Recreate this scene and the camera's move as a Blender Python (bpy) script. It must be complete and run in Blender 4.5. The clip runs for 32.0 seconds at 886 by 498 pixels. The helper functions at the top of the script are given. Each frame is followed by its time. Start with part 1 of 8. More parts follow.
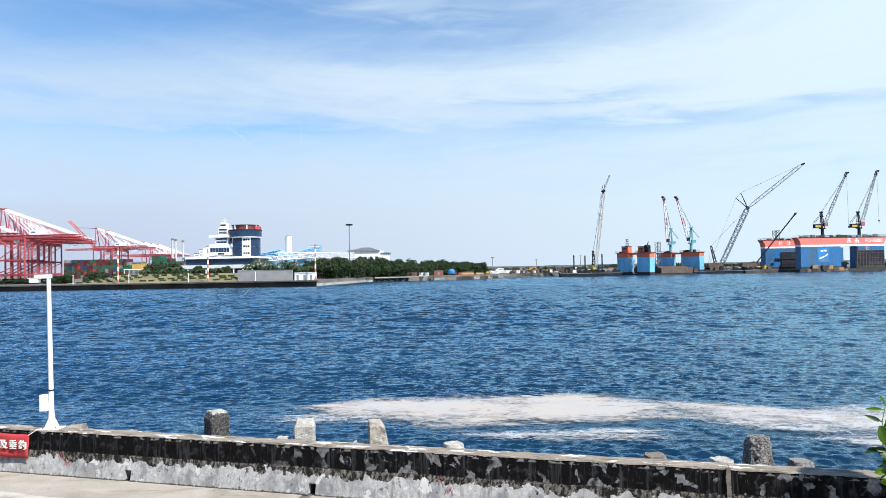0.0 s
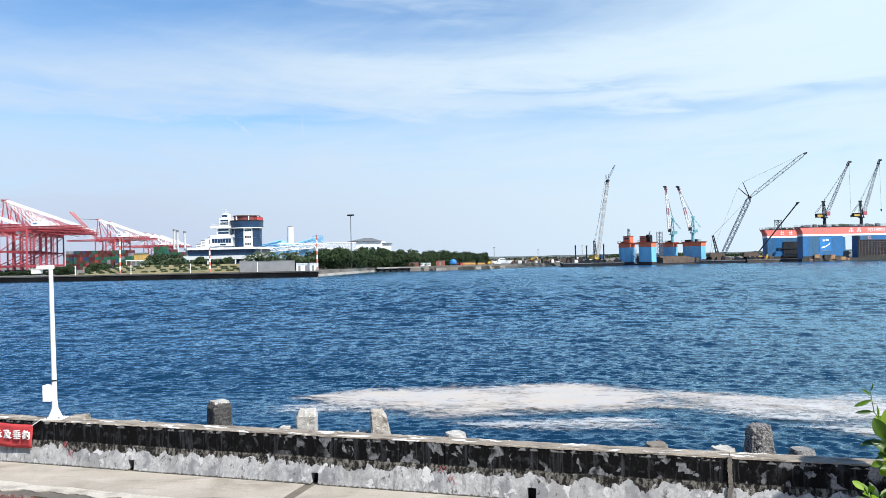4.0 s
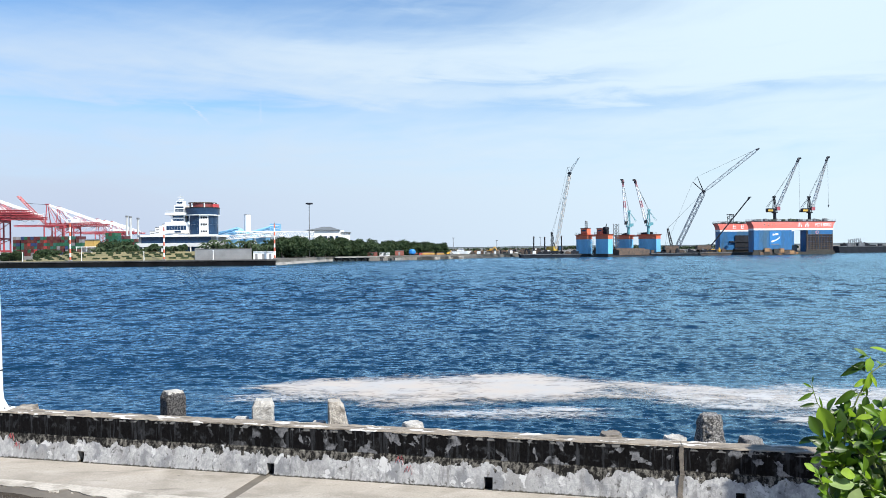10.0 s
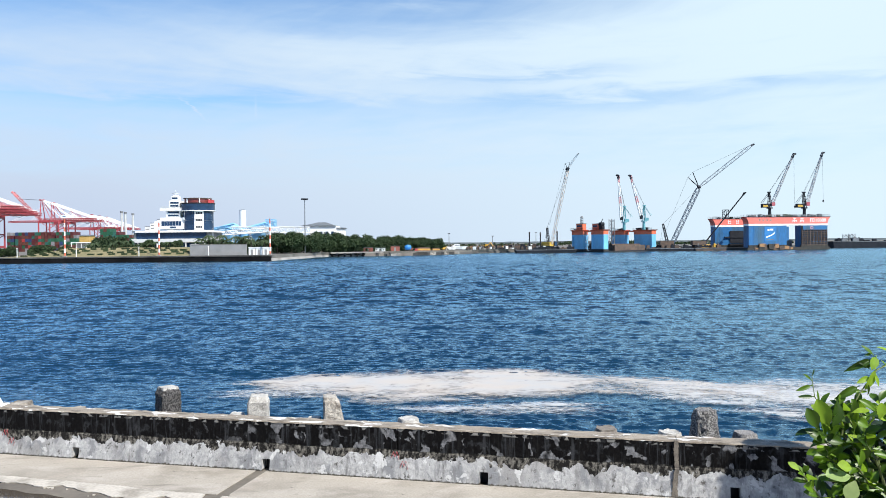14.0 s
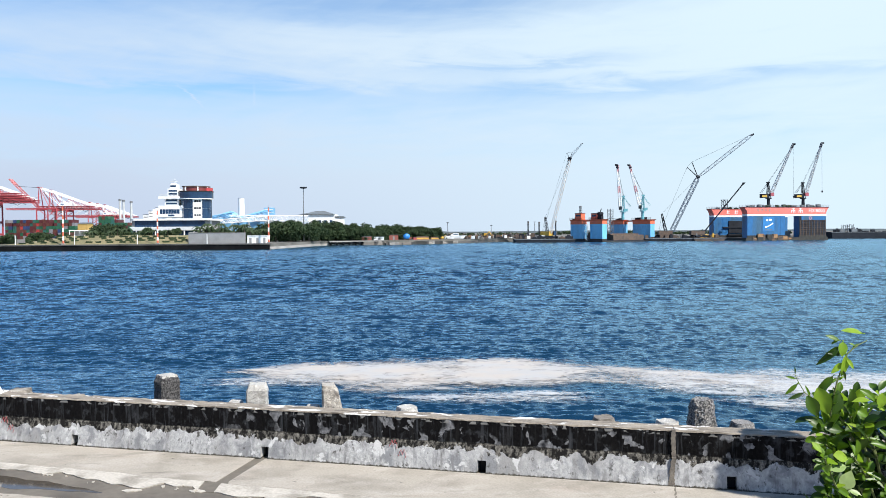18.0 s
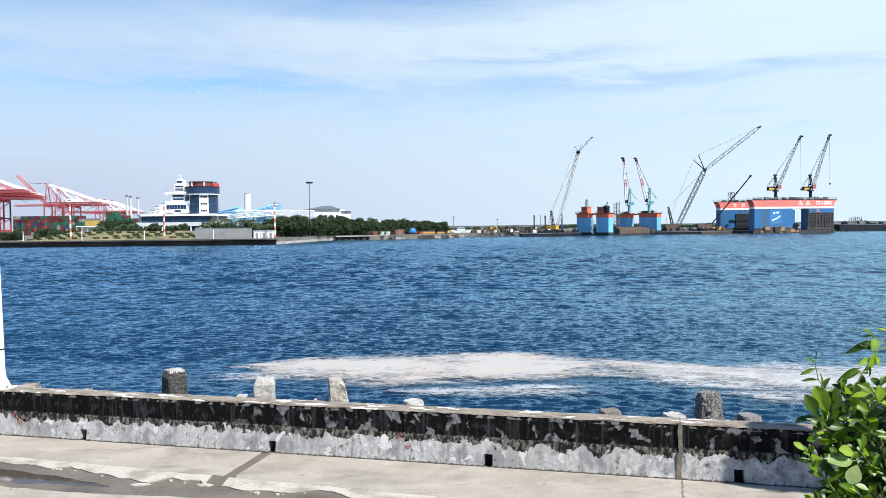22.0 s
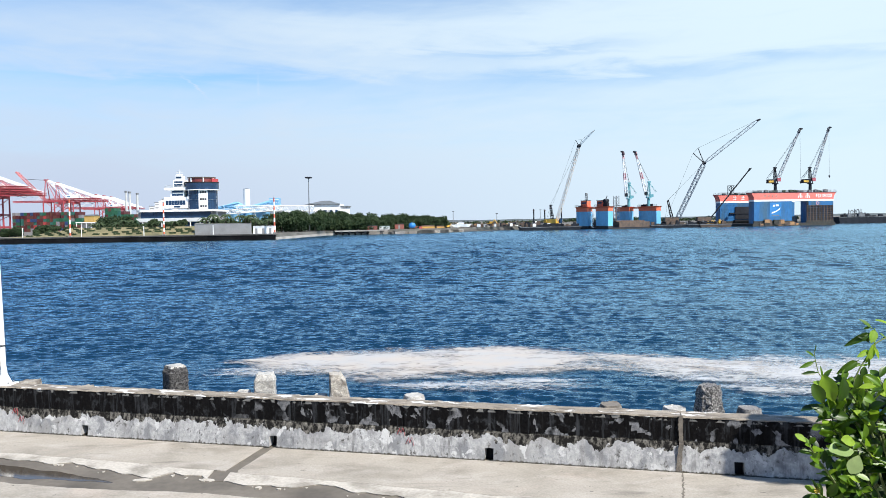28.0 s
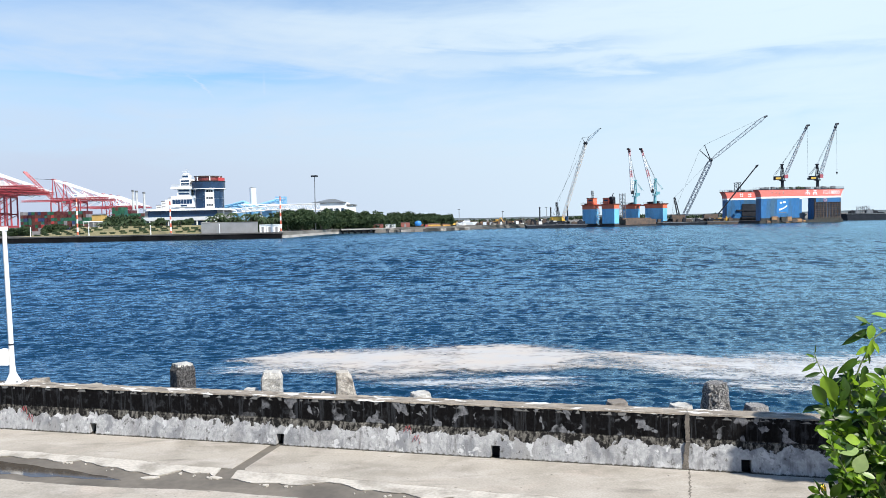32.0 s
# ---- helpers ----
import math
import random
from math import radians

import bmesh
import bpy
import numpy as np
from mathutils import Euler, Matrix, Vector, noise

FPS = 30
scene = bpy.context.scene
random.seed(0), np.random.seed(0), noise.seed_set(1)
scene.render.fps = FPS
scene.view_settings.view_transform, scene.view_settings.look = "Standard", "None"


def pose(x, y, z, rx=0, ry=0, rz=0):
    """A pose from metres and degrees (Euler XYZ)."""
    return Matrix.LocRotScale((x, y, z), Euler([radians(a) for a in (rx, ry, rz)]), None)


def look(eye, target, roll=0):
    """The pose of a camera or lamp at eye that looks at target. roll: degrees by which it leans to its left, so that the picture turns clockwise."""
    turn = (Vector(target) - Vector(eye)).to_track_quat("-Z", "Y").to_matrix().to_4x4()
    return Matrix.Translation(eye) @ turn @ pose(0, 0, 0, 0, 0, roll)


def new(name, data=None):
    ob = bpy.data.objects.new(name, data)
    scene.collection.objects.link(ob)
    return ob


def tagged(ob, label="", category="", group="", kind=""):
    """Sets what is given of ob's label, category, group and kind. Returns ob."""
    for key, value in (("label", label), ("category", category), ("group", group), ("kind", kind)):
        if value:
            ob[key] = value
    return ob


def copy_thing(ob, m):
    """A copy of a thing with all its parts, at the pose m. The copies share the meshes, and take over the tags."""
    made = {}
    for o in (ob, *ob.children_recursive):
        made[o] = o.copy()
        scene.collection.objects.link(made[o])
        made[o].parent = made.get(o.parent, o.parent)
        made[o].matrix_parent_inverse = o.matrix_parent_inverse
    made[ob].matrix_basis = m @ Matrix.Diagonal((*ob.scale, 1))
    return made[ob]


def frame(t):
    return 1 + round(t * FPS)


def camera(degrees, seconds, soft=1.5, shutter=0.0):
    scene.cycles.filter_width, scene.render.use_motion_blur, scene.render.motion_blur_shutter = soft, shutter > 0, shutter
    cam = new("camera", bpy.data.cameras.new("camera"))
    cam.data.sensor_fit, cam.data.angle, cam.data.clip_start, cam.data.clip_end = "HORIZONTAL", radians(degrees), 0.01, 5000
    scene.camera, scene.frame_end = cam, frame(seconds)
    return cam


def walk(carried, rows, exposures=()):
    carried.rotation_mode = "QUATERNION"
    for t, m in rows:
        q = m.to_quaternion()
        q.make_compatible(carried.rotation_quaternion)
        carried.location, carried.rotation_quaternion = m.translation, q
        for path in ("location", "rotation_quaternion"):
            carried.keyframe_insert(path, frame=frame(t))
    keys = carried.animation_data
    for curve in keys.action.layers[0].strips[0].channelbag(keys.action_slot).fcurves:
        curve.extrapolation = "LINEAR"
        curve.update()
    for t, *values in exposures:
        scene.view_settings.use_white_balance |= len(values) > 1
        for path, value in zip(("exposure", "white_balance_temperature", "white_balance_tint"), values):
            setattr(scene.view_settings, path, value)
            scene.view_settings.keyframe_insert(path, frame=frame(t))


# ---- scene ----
cam = camera(62.0, 32.0, soft=0.8)
PATH = [
    (0, pose(0.002, -0.031, 4.404, 91.381, 1.036, 2.547)),
    (0.5, pose(-0.001, -0.025, 4.405, 91.426, 1.129, 2.579)),
    (1, pose(0.003, -0.043, 4.402, 91.372, 1.387, 2.656)),
    (1.5, pose(0.004, -0.03, 4.4, 91.251, 1.348, 2.62)),
    (2, pose(0.004, -0.032, 4.409, 91.204, 1.225, 2.644)),
    (2.5, pose(0.008, -0.021, 4.407, 91.142, 1.208, 2.886)),
    (3, pose(0.005, -0.037, 4.403, 90.919, 1.321, 2.84)),
    (3.5, pose(0.002, -0.022, 4.399, 90.716, 1.302, 2.827)),
    (5.5, pose(0.007, -0.036, 4.389, 90.474, 0.377, 0.994)),
    (6, pose(0.008, -0.003, 4.395, 89.38, 0.534, -0.178)),
    (6.5, pose(0.002, -0.015, 4.4, 89.525, 0.361, -0.518)),
    (7, pose(0.004, 0.008, 4.408, 89.337, 0.38, -0.032)),
    (7.5, pose(-0.003, -0.006, 4.405, 89.589, 0.038, -0.538)),
    (8, pose(-0.005, -0.003, 4.406, 89.808, 0.087, -0.43)),
    (8.5, pose(-0.001, -0.011, 4.407, 89.954, 0.298, -0.493)),
    (9, pose(-0.004, -0.005, 4.399, 89.949, 0.547, -0.443)),
    (9.5, pose(-0.004, -0.005, 4.402, 89.909, 0.536, -0.504)),
    (10, pose(-0.006, -0.005, 4.403, 89.804, 0.555, -0.503)),
    (10.5, pose(-0.009, -0.013, 4.407, 89.81, 0.461, -0.66)),
    (11, pose(-0.006, -0.023, 4.406, 89.811, 0.652, -0.678)),
    (11.5, pose(0.001, -0.032, 4.404, 89.679, 0.659, -0.581)),
    (12, pose(-0.001, -0.01, 4.404, 89.554, 0.612, -0.535)),
    (12.5, pose(-0.001, 0.01, 4.407, 89.287, 0.691, -0.554)),
    (13, pose(0.002, 0.001, 4.406, 89.303, 0.664, -0.714)),
    (13.5, pose(-0.004, 0.003, 4.401, 89.37, 0.608, -0.764)),
    (14, pose(0.001, 0.004, 4.402, 89.454, 0.589, -0.834)),
    (14.5, pose(0.001, -0.011, 4.406, 89.418, 0.688, -0.681)),
    (16.5, pose(0.004, -0.021, 4.413, 88.988, 0.6, -0.596)),
    (17, pose(-0.006, -0.022, 4.407, 88.887, 0.55, -0.681)),
    (17.5, pose(-0.006, 0.001, 4.402, 88.746, 0.384, -0.891)),
    (18, pose(-0.004, 0.007, 4.404, 88.603, 0.376, -0.937)),
    (18.5, pose(-0.002, 0.012, 4.395, 88.557, 0.539, -0.916)),
    (19, pose(-0.003, 0.011, 4.405, 88.471, 0.393, -0.817)),
    (19.5, pose(-0.001, 0.003, 4.401, 88.451, 0.61, -0.773)),
    (20, pose(-0.004, 0.011, 4.4, 88.4, 0.607, -0.825)),
    (20.5, pose(-0.002, 0.013, 4.402, 88.391, 0.577, -0.819)),
    (21, pose(0.001, -0.004, 4.402, 88.361, 0.633, -0.656)),
    (21.5, pose(-0.001, -0.003, 4.399, 88.264, 0.616, -0.488)),
    (22, pose(0.002, 0.013, 4.399, 88.165, 0.641, -0.473)),
    (22.5, pose(0, 0.005, 4.397, 88.067, 0.752, -0.517)),
    (23, pose(-0.003, 0.023, 4.401, 88.03, 0.652, -0.611)),
    (23.5, pose(-0.008, 0.019, 4.404, 88.029, 0.713, -0.632)),
    (24, pose(-0.002, 0.001, 4.396, 87.975, 0.759, -0.575)),
    (24.5, pose(0, 0.008, 4.397, 87.891, 0.765, -0.539)),
    (25, pose(-0.005, 0.015, 4.4, 87.867, 0.789, -0.571)),
    (25.5, pose(-0.003, 0.002, 4.398, 87.873, 0.7, -0.495)),
    (27.5, pose(-0.006, 0.012, 4.402, 87.78, 0.88, -0.455)),
    (28, pose(-0.003, 0.012, 4.401, 87.73, 0.918, -0.507)),
    (28.5, pose(-0.004, 0.004, 4.4, 87.71, 1.002, -0.393)),
    (29, pose(-0.001, 0.001, 4.399, 87.667, 0.889, -0.268)),
    (29.5, pose(-0.002, 0.015, 4.406, 87.716, 0.826, -0.24)),
    (30, pose(0.004, 0.01, 4.396, 87.745, 0.902, -0.23)),
    (30.5, pose(0, 0.006, 4.403, 87.687, 0.931, -0.185)),
    (31, pose(0.003, 0.019, 4.398, 87.698, 0.912, -0.095)),
    (31.5, pose(0.002, 0.009, 4.394, 87.691, 0.928, -0.065)),
    (32, pose(0, 0, 4.4, 87.586, 1.099, -0.046)),
]
walk(cam, PATH, exposures=[(0, 0.6), (32, 0.6)])

# world, sun and exposure
SUN_EL, SUN_AZ = radians(50), radians(133)  # azimuth clockwise from +y


def build_world():
    w = bpy.data.worlds.new("world")
    scene.world = w
    w.use_nodes = True
    nt = w.node_tree
    n, l = nt.nodes, nt.links
    n.clear()

    def calc(op, a, b=None, c=None):
        m = n.new("ShaderNodeMath")
        m.operation = op
        for i, v in enumerate((a, b, c)):
            if v is None:
                continue
            if isinstance(v, (int, float)):
                m.inputs[i].default_value = v
            else:
                l.new(v, m.inputs[i])
        return m.outputs[0]

    tc = n.new("ShaderNodeTexCoord").outputs["Generated"]
    sep = n.new("ShaderNodeSeparateXYZ")
    l.new(tc, sep.inputs[0])
    az = calc("ARCTAN2", sep.outputs[0], sep.outputs[1])
    el = calc("ARCSINE", sep.outputs[2])
    sky = n.new("ShaderNodeTexSky")
    sky.sky_type, sky.sun_disc = "NISHITA", False
    sky.sun_elevation, sky.sun_rotation = SUN_EL, SUN_AZ
    sky.air_density, sky.dust_density, sky.ozone_density = 1.0, 0.6, 2.0
    blue = n.new("ShaderNodeMix")
    blue.data_type, blue.blend_type = "RGBA", "MULTIPLY"
    blue.inputs[0].default_value = 1.0
    l.new(sky.outputs[0], blue.inputs[6])
    blue.inputs[7].default_value = (SKY_K * 0.84, SKY_K * 1.12, SKY_K * 1.32, 1)

    def grain(sx, sy, scale, detail, shift=0.0, warp=0.0, rot=0.0):
        v = n.new("ShaderNodeCombineXYZ")
        c, s = np.cos(rot), np.sin(rot)
        u = calc("ADD", calc("MULTIPLY", az, c), calc("MULTIPLY", el, -s))
        t = calc("ADD", calc("MULTIPLY", az, s), calc("MULTIPLY", el, c))
        l.new(calc("MULTIPLY", u, sx), v.inputs[0])
        l.new(calc("MULTIPLY", t, sy), v.inputs[1])
        v.inputs[2].default_value = shift
        t = n.new("ShaderNodeTexNoise")
        t.inputs["Scale"].default_value, t.inputs["Detail"].default_value = scale, detail
        t.inputs["Roughness"].default_value, t.inputs["Distortion"].default_value = 0.55, warp
        l.new(v.outputs[0], t.inputs["Vector"])
        return t.outputs["Fac"]

    broad = grain(1.6, 9.0, 1.2, 5, 2.3, 0.8, -0.03)
    fine = grain(3.0, 22.0, 2.0, 7, 7.1, 0.6, 0.04)
    wisp = grain(7.0, 26.0, 1.6, 6, 4.4, 1.2, -0.25)
    # long cirrus banks: azimuth, elevation, half width, half height, slope, density
    banks = ((-0.34, 0.238, 0.42, 0.036, 0.04, 0.32), (-0.16, 0.250, 0.16, 0.020, -0.08, 0.16), (-0.30, 0.181, 0.26, 0.011, 0.02, -0.26), (-0.08, 0.205, 0.16, 0.020, -0.04, 0.22),
             (0.14, 0.250, 0.26, 0.026, 0.02, 0.52), (0.50, 0.285, 0.30, 0.100, 0.0, 0.60), (0.26, 0.206, 0.22, 0.014, 0.04, 0.36), (0.12, 0.219, 0.16, 0.006, -0.02, -0.22),
             (0.42, 0.186, 0.24, 0.008, 0.03, -0.24), (0.10, 0.186, 0.08, 0.010, 0.0, -0.16), (-0.44, 0.312, 0.30, 0.026, 0.10, -0.22), (0.08, 0.312, 0.18, 0.022, 0.0, -0.20),
             # the 0.75, 0.60 bank is added above view to brighten reflections on the right
             (-0.10, 0.345, 0.22, 0.020, -0.15, 0.26), (0.10, 0.340, 0.40, 0.050, 0.0, 0.10), (0.30, 0.150, 0.50, 0.035, 0.0, 0.12), (0.75, 0.60, 0.42, 0.30, 0.0, 0.85),
             (-0.312, 0.174, 0.012, 0.0016, -0.9, 0.30), (-0.232, 0.176, 0.0016, 0.010, 0.0, 0.16))
    total = calc("MULTIPLY", calc("SUBTRACT", broad, 0.44), 0.62)
    jig = calc("MULTIPLY", calc("SUBTRACT", fine, 0.5), 0.06)
    for a0, e0, su, sv, k, amp in banks:
        du = calc("SUBTRACT", az, a0)
        dv = calc("ADD", calc("SUBTRACT", calc("SUBTRACT", el, e0), calc("MULTIPLY", du, k)), jig)
        q = calc("ADD", calc("POWER", calc("ABSOLUTE", calc("DIVIDE", du, su)), 2.0), calc("POWER", calc("ABSOLUTE", calc("DIVIDE", dv, sv)), 2.0))
        total = calc("ADD", total, calc("MULTIPLY", calc("EXPONENT", calc("MULTIPLY", q, -1.0)), amp))
    total = calc("ADD", total, calc("MULTIPLY", calc("SUBTRACT", fine, 0.5), 0.32))
    total = calc("ADD", total, calc("MULTIPLY", calc("SUBTRACT", wisp, 0.5), 0.18))
    # thin veil of haze that thickens towards the horizon
    haze = calc("EXPONENT", calc("MULTIPLY", calc("MAXIMUM", el, 0.0), -7.5))
    total = calc("ADD", total, calc("MULTIPLY", haze, 1.55))
    # clear blue overhead
    clear = n.new("ShaderNodeMapRange")
    clear.interpolation_type = "SMOOTHSTEP"
    clear.inputs[1].default_value, clear.inputs[2].default_value, clear.inputs[4].default_value = 0.42, 0.75, 0.70
    l.new(el, clear.inputs[0])
    total = calc("SUBTRACT", total, clear.outputs[0])
    mask = n.new("ShaderNodeMapRange")
    mask.interpolation_type = "SMOOTHSTEP"
    mask.inputs[1].default_value, mask.inputs[2].default_value = -0.12, 1.02
    l.new(total, mask.inputs[0])
    cloud = n.new("ShaderNodeMix")
    cloud.data_type = "RGBA"
    l.new(mask.outputs[0], cloud.inputs[0])
    l.new(blue.outputs[2], cloud.inputs[6])
    tint = n.new("ShaderNodeMix")
    tint.data_type = "RGBA"
    l.new(calc("EXPONENT", calc("MULTIPLY", calc("MAXIMUM", el, 0.0), -3.0)), tint.inputs[0])
    tint.inputs[6].default_value = (CLOUD_K * 0.77, CLOUD_K * 0.945, CLOUD_K * 1.07, 1)
    # lavender haze away from the sun, whiter towards it
    side = n.new("ShaderNodeMapRange")
    side.inputs[1].default_value, side.inputs[2].default_value = -0.45, 0.45
    l.new(az, side.inputs[0])
    warm = n.new("ShaderNodeMix")
    warm.data_type = "RGBA"
    l.new(side.outputs[0], warm.inputs[0])
    warm.inputs[6].default_value = (CLOUD_K * 0.555, CLOUD_K * 0.64, CLOUD_K * 0.82, 1)
    warm.inputs[7].default_value = (CLOUD_K * 0.74, CLOUD_K * 0.91, CLOUD_K * 1.03, 1)
    l.new(warm.outputs[2], tint.inputs[7])
    l.new(tint.outputs[2], cloud.inputs[7])
    bg = n.new("ShaderNodeBackground")
    bg.inputs[1].default_value = 1.0
    l.new(cloud.outputs[2], bg.inputs[0])
    out = n.new("ShaderNodeOutputWorld")
    l.new(bg.outputs[0], out.inputs[0])


SKY_K, CLOUD_K = 0.089, 0.66
build_world()
sun = new("sun", bpy.data.lights.new("sun", "SUN"))
sun.data.energy, sun.data.angle, sun.data.color = 5.0, radians(0.6), (1.0, 0.95, 0.87)
to_sun = Vector((math.sin(SUN_AZ) * math.cos(SUN_EL), math.cos(SUN_AZ) * math.cos(SUN_EL), math.sin(SUN_EL)))
sun.matrix_world = look((to_sun * 60)[:], (0, 0, 0))


# ---- geometry helpers ----
class Geo:
    """Collects vertices and faces of one mesh."""

    def __init__(self):
        self.v, self.f = [], []

    def add(self, verts, faces):
        k = len(self.v)
        self.v += [tuple(p) for p in verts]
        self.f += [tuple(i + k for i in q) for q in faces]
        return self

    def box(self, x0, x1, y0, y1, z0, z1, m=None):
        p = [(x, y, z) for z in (z0, z1) for x, y in ((x0, y0), (x1, y0), (x1, y1), (x0, y1))]
        if m:
            p = [(m @ Vector(q))[:] for q in p]
        return self.add(p, [(3, 2, 1, 0), (4, 5, 6, 7), (0, 1, 5, 4), (1, 2, 6, 5), (2, 3, 7, 6), (3, 0, 4, 7)])

    def prism(self, pts, z0, z1, top=None):
        """A column over a polygon (counter-clockwise), with another outline at the top if given."""
        n = len(pts)
        p = [(x, y, z0) for x, y in pts] + [(x, y, z1) for x, y in (top or pts)]
        return self.add(p, [tuple(reversed(range(n))), tuple(range(n, 2 * n))] + [(i, (i + 1) % n, n + (i + 1) % n, n + i) for i in range(n)])

    def tube(self, a, b, r0, r1=None, n=8):
        a, b = Vector(a), Vector(b)
        r1 = r0 if r1 is None else r1
        q = (b - a).to_track_quat("Z", "Y").to_matrix()
        p = [(c + q @ Vector((math.cos(2 * math.pi * i / n) * r, math.sin(2 * math.pi * i / n) * r, 0)))[:] for c, r in ((a, r0), (b, r1)) for i in range(n)]
        return self.add(p, [tuple(reversed(range(n))), tuple(range(n, 2 * n))] + [(i, (i + 1) % n, n + (i + 1) % n, n + i) for i in range(n)])

    def bar(self, a, b, w, d=None):
        """A square bar from a to b."""
        return self.tube(a, b, w * 0.7071, (d or w) * 0.7071, 4)

    def truss(self, a, b, w0, w1, bays, r):
        """A lattice boom: four chords with zigzag lacing."""
        a, b = Vector(a), Vector(b)
        q = (b - a).to_track_quat("Z", "Y").to_matrix()
        rings = []
        for i in range(bays + 1):
            t = i / bays
            w = (w0 + (w1 - w0) * t) / 2
            c = a.lerp(b, t)
            rings.append([c + q @ Vector((sx * w, sy * w, 0)) for sx, sy in ((-1, -1), (1, -1), (1, 1), (-1, 1))])
        for k in range(4):
            self.bar(rings[0][k], rings[-1][k], r * 1.5)
            for i in range(bays):
                p, s = (rings[i][k], rings[i + 1][(k + 1) % 4]) if i % 2 else (rings[i][(k + 1) % 4], rings[i + 1][k])
                self.bar(p, s, r)
        return self

    def mesh(self, name):
        me = bpy.data.meshes.new(name)
        me.from_pydata(self.v, [], self.f)
        me.update()
        return me


def part(name, geo, material, parent=None, label="", m=None, smooth=False):
    """Links geometry as one mesh object under a thing or a part."""
    me = geo if isinstance(geo, bpy.types.Mesh) else geo.mesh(name)
    if material and not me.materials:
        me.materials.append(material)
    if smooth:
        me.polygons.foreach_set("use_smooth", [True] * len(me.polygons))
    ob = new(name, me)
    if parent:
        ob.parent = parent
    if m:
        ob.matrix_basis = m
    if label:
        ob["label"] = label
    return ob


def thing(name, m, label, category, group="", kind=""):
    ob = new(name)
    ob.empty_display_size = 0.2
    ob.matrix_basis = m
    return tagged(ob, label, category, group, kind)


def circle(r, n, cx=0.0, cy=0.0, a0=0.0):
    return [(cx + r * math.cos(a0 + 2 * math.pi * i / n), cy + r * math.sin(a0 + 2 * math.pi * i / n)) for i in range(n)]


def rect(x0, x1, y0, y1):
    return [(x0, y0), (x1, y0), (x1, y1), (x0, y1)]


# ---- materials ----
def mat(name, color, rough=0.6, metal=0.0, var=0.15, scale=1.0, bump=0.0, second=None, spec=0.5, stretch=(1, 1, 1), cut=(0.4, 0.7)):
    """Paint, stone or metal with broad stains and fine grain; second is the colour of the stains."""
    m = bpy.data.materials.new(name)
    m.use_nodes = True
    n, l = m.node_tree.nodes, m.node_tree.links
    b = n["Principled BSDF"]
    tc = n.new("ShaderNodeTexCoord").outputs["Object"]
    mp = n.new("ShaderNodeMapping")
    mp.inputs["Scale"].default_value = stretch
    l.new(tc, mp.inputs[0])
    big, small = n.new("ShaderNodeTexNoise"), n.new("ShaderNodeTexNoise")
    big.inputs["Scale"].default_value, big.inputs["Detail"].default_value = scale, 6
    small.inputs["Scale"].default_value, small.inputs["Detail"].default_value = scale * 11, 5
    l.new(mp.outputs[0], big.inputs["Vector"])
    l.new(mp.outputs[0], small.inputs["Vector"])
    ramp = n.new("ShaderNodeValToRGB")
    ramp.color_ramp.elements[0].position, ramp.color_ramp.elements[1].position = cut
    c2 = second or tuple(v * (1 - 2 * var) for v in color)
    ramp.color_ramp.elements[0].color, ramp.color_ramp.elements[1].color = (*color, 1), (*c2, 1)
    l.new(big.outputs["Fac"], ramp.inputs[0])
    gr = n.new("ShaderNodeMapRange")
    gr.inputs[3].default_value, gr.inputs[4].default_value = 1 - var, 1 + var
    gr.inputs[1].default_value, gr.inputs[2].default_value = 0.3, 0.7
    l.new(small.outputs["Fac"], gr.inputs[0])
    mul = n.new("ShaderNodeMix")
    mul.data_type, mul.blend_type = "RGBA", "MULTIPLY"
    mul.inputs[0].default_value = 1.0
    l.new(ramp.outputs[0], mul.inputs[6])
    l.new(gr.outputs[0], mul.inputs[7])
    l.new(mul.outputs[2], b.inputs["Base Color"])
    b.inputs["Roughness"].default_value, b.inputs["Metallic"].default_value = rough, metal
    b.inputs["Specular IOR Level"].default_value = spec
    if bump:
        bp = n.new("ShaderNodeBump")
        bp.inputs["Strength"].default_value, bp.inputs["Distance"].default_value = min(1.0, bump * 20), bump
        l.new(small.outputs["Fac"], bp.inputs["Height"])
        l.new(bp.outputs[0], b.inputs["Normal"])
    return m

M = {}


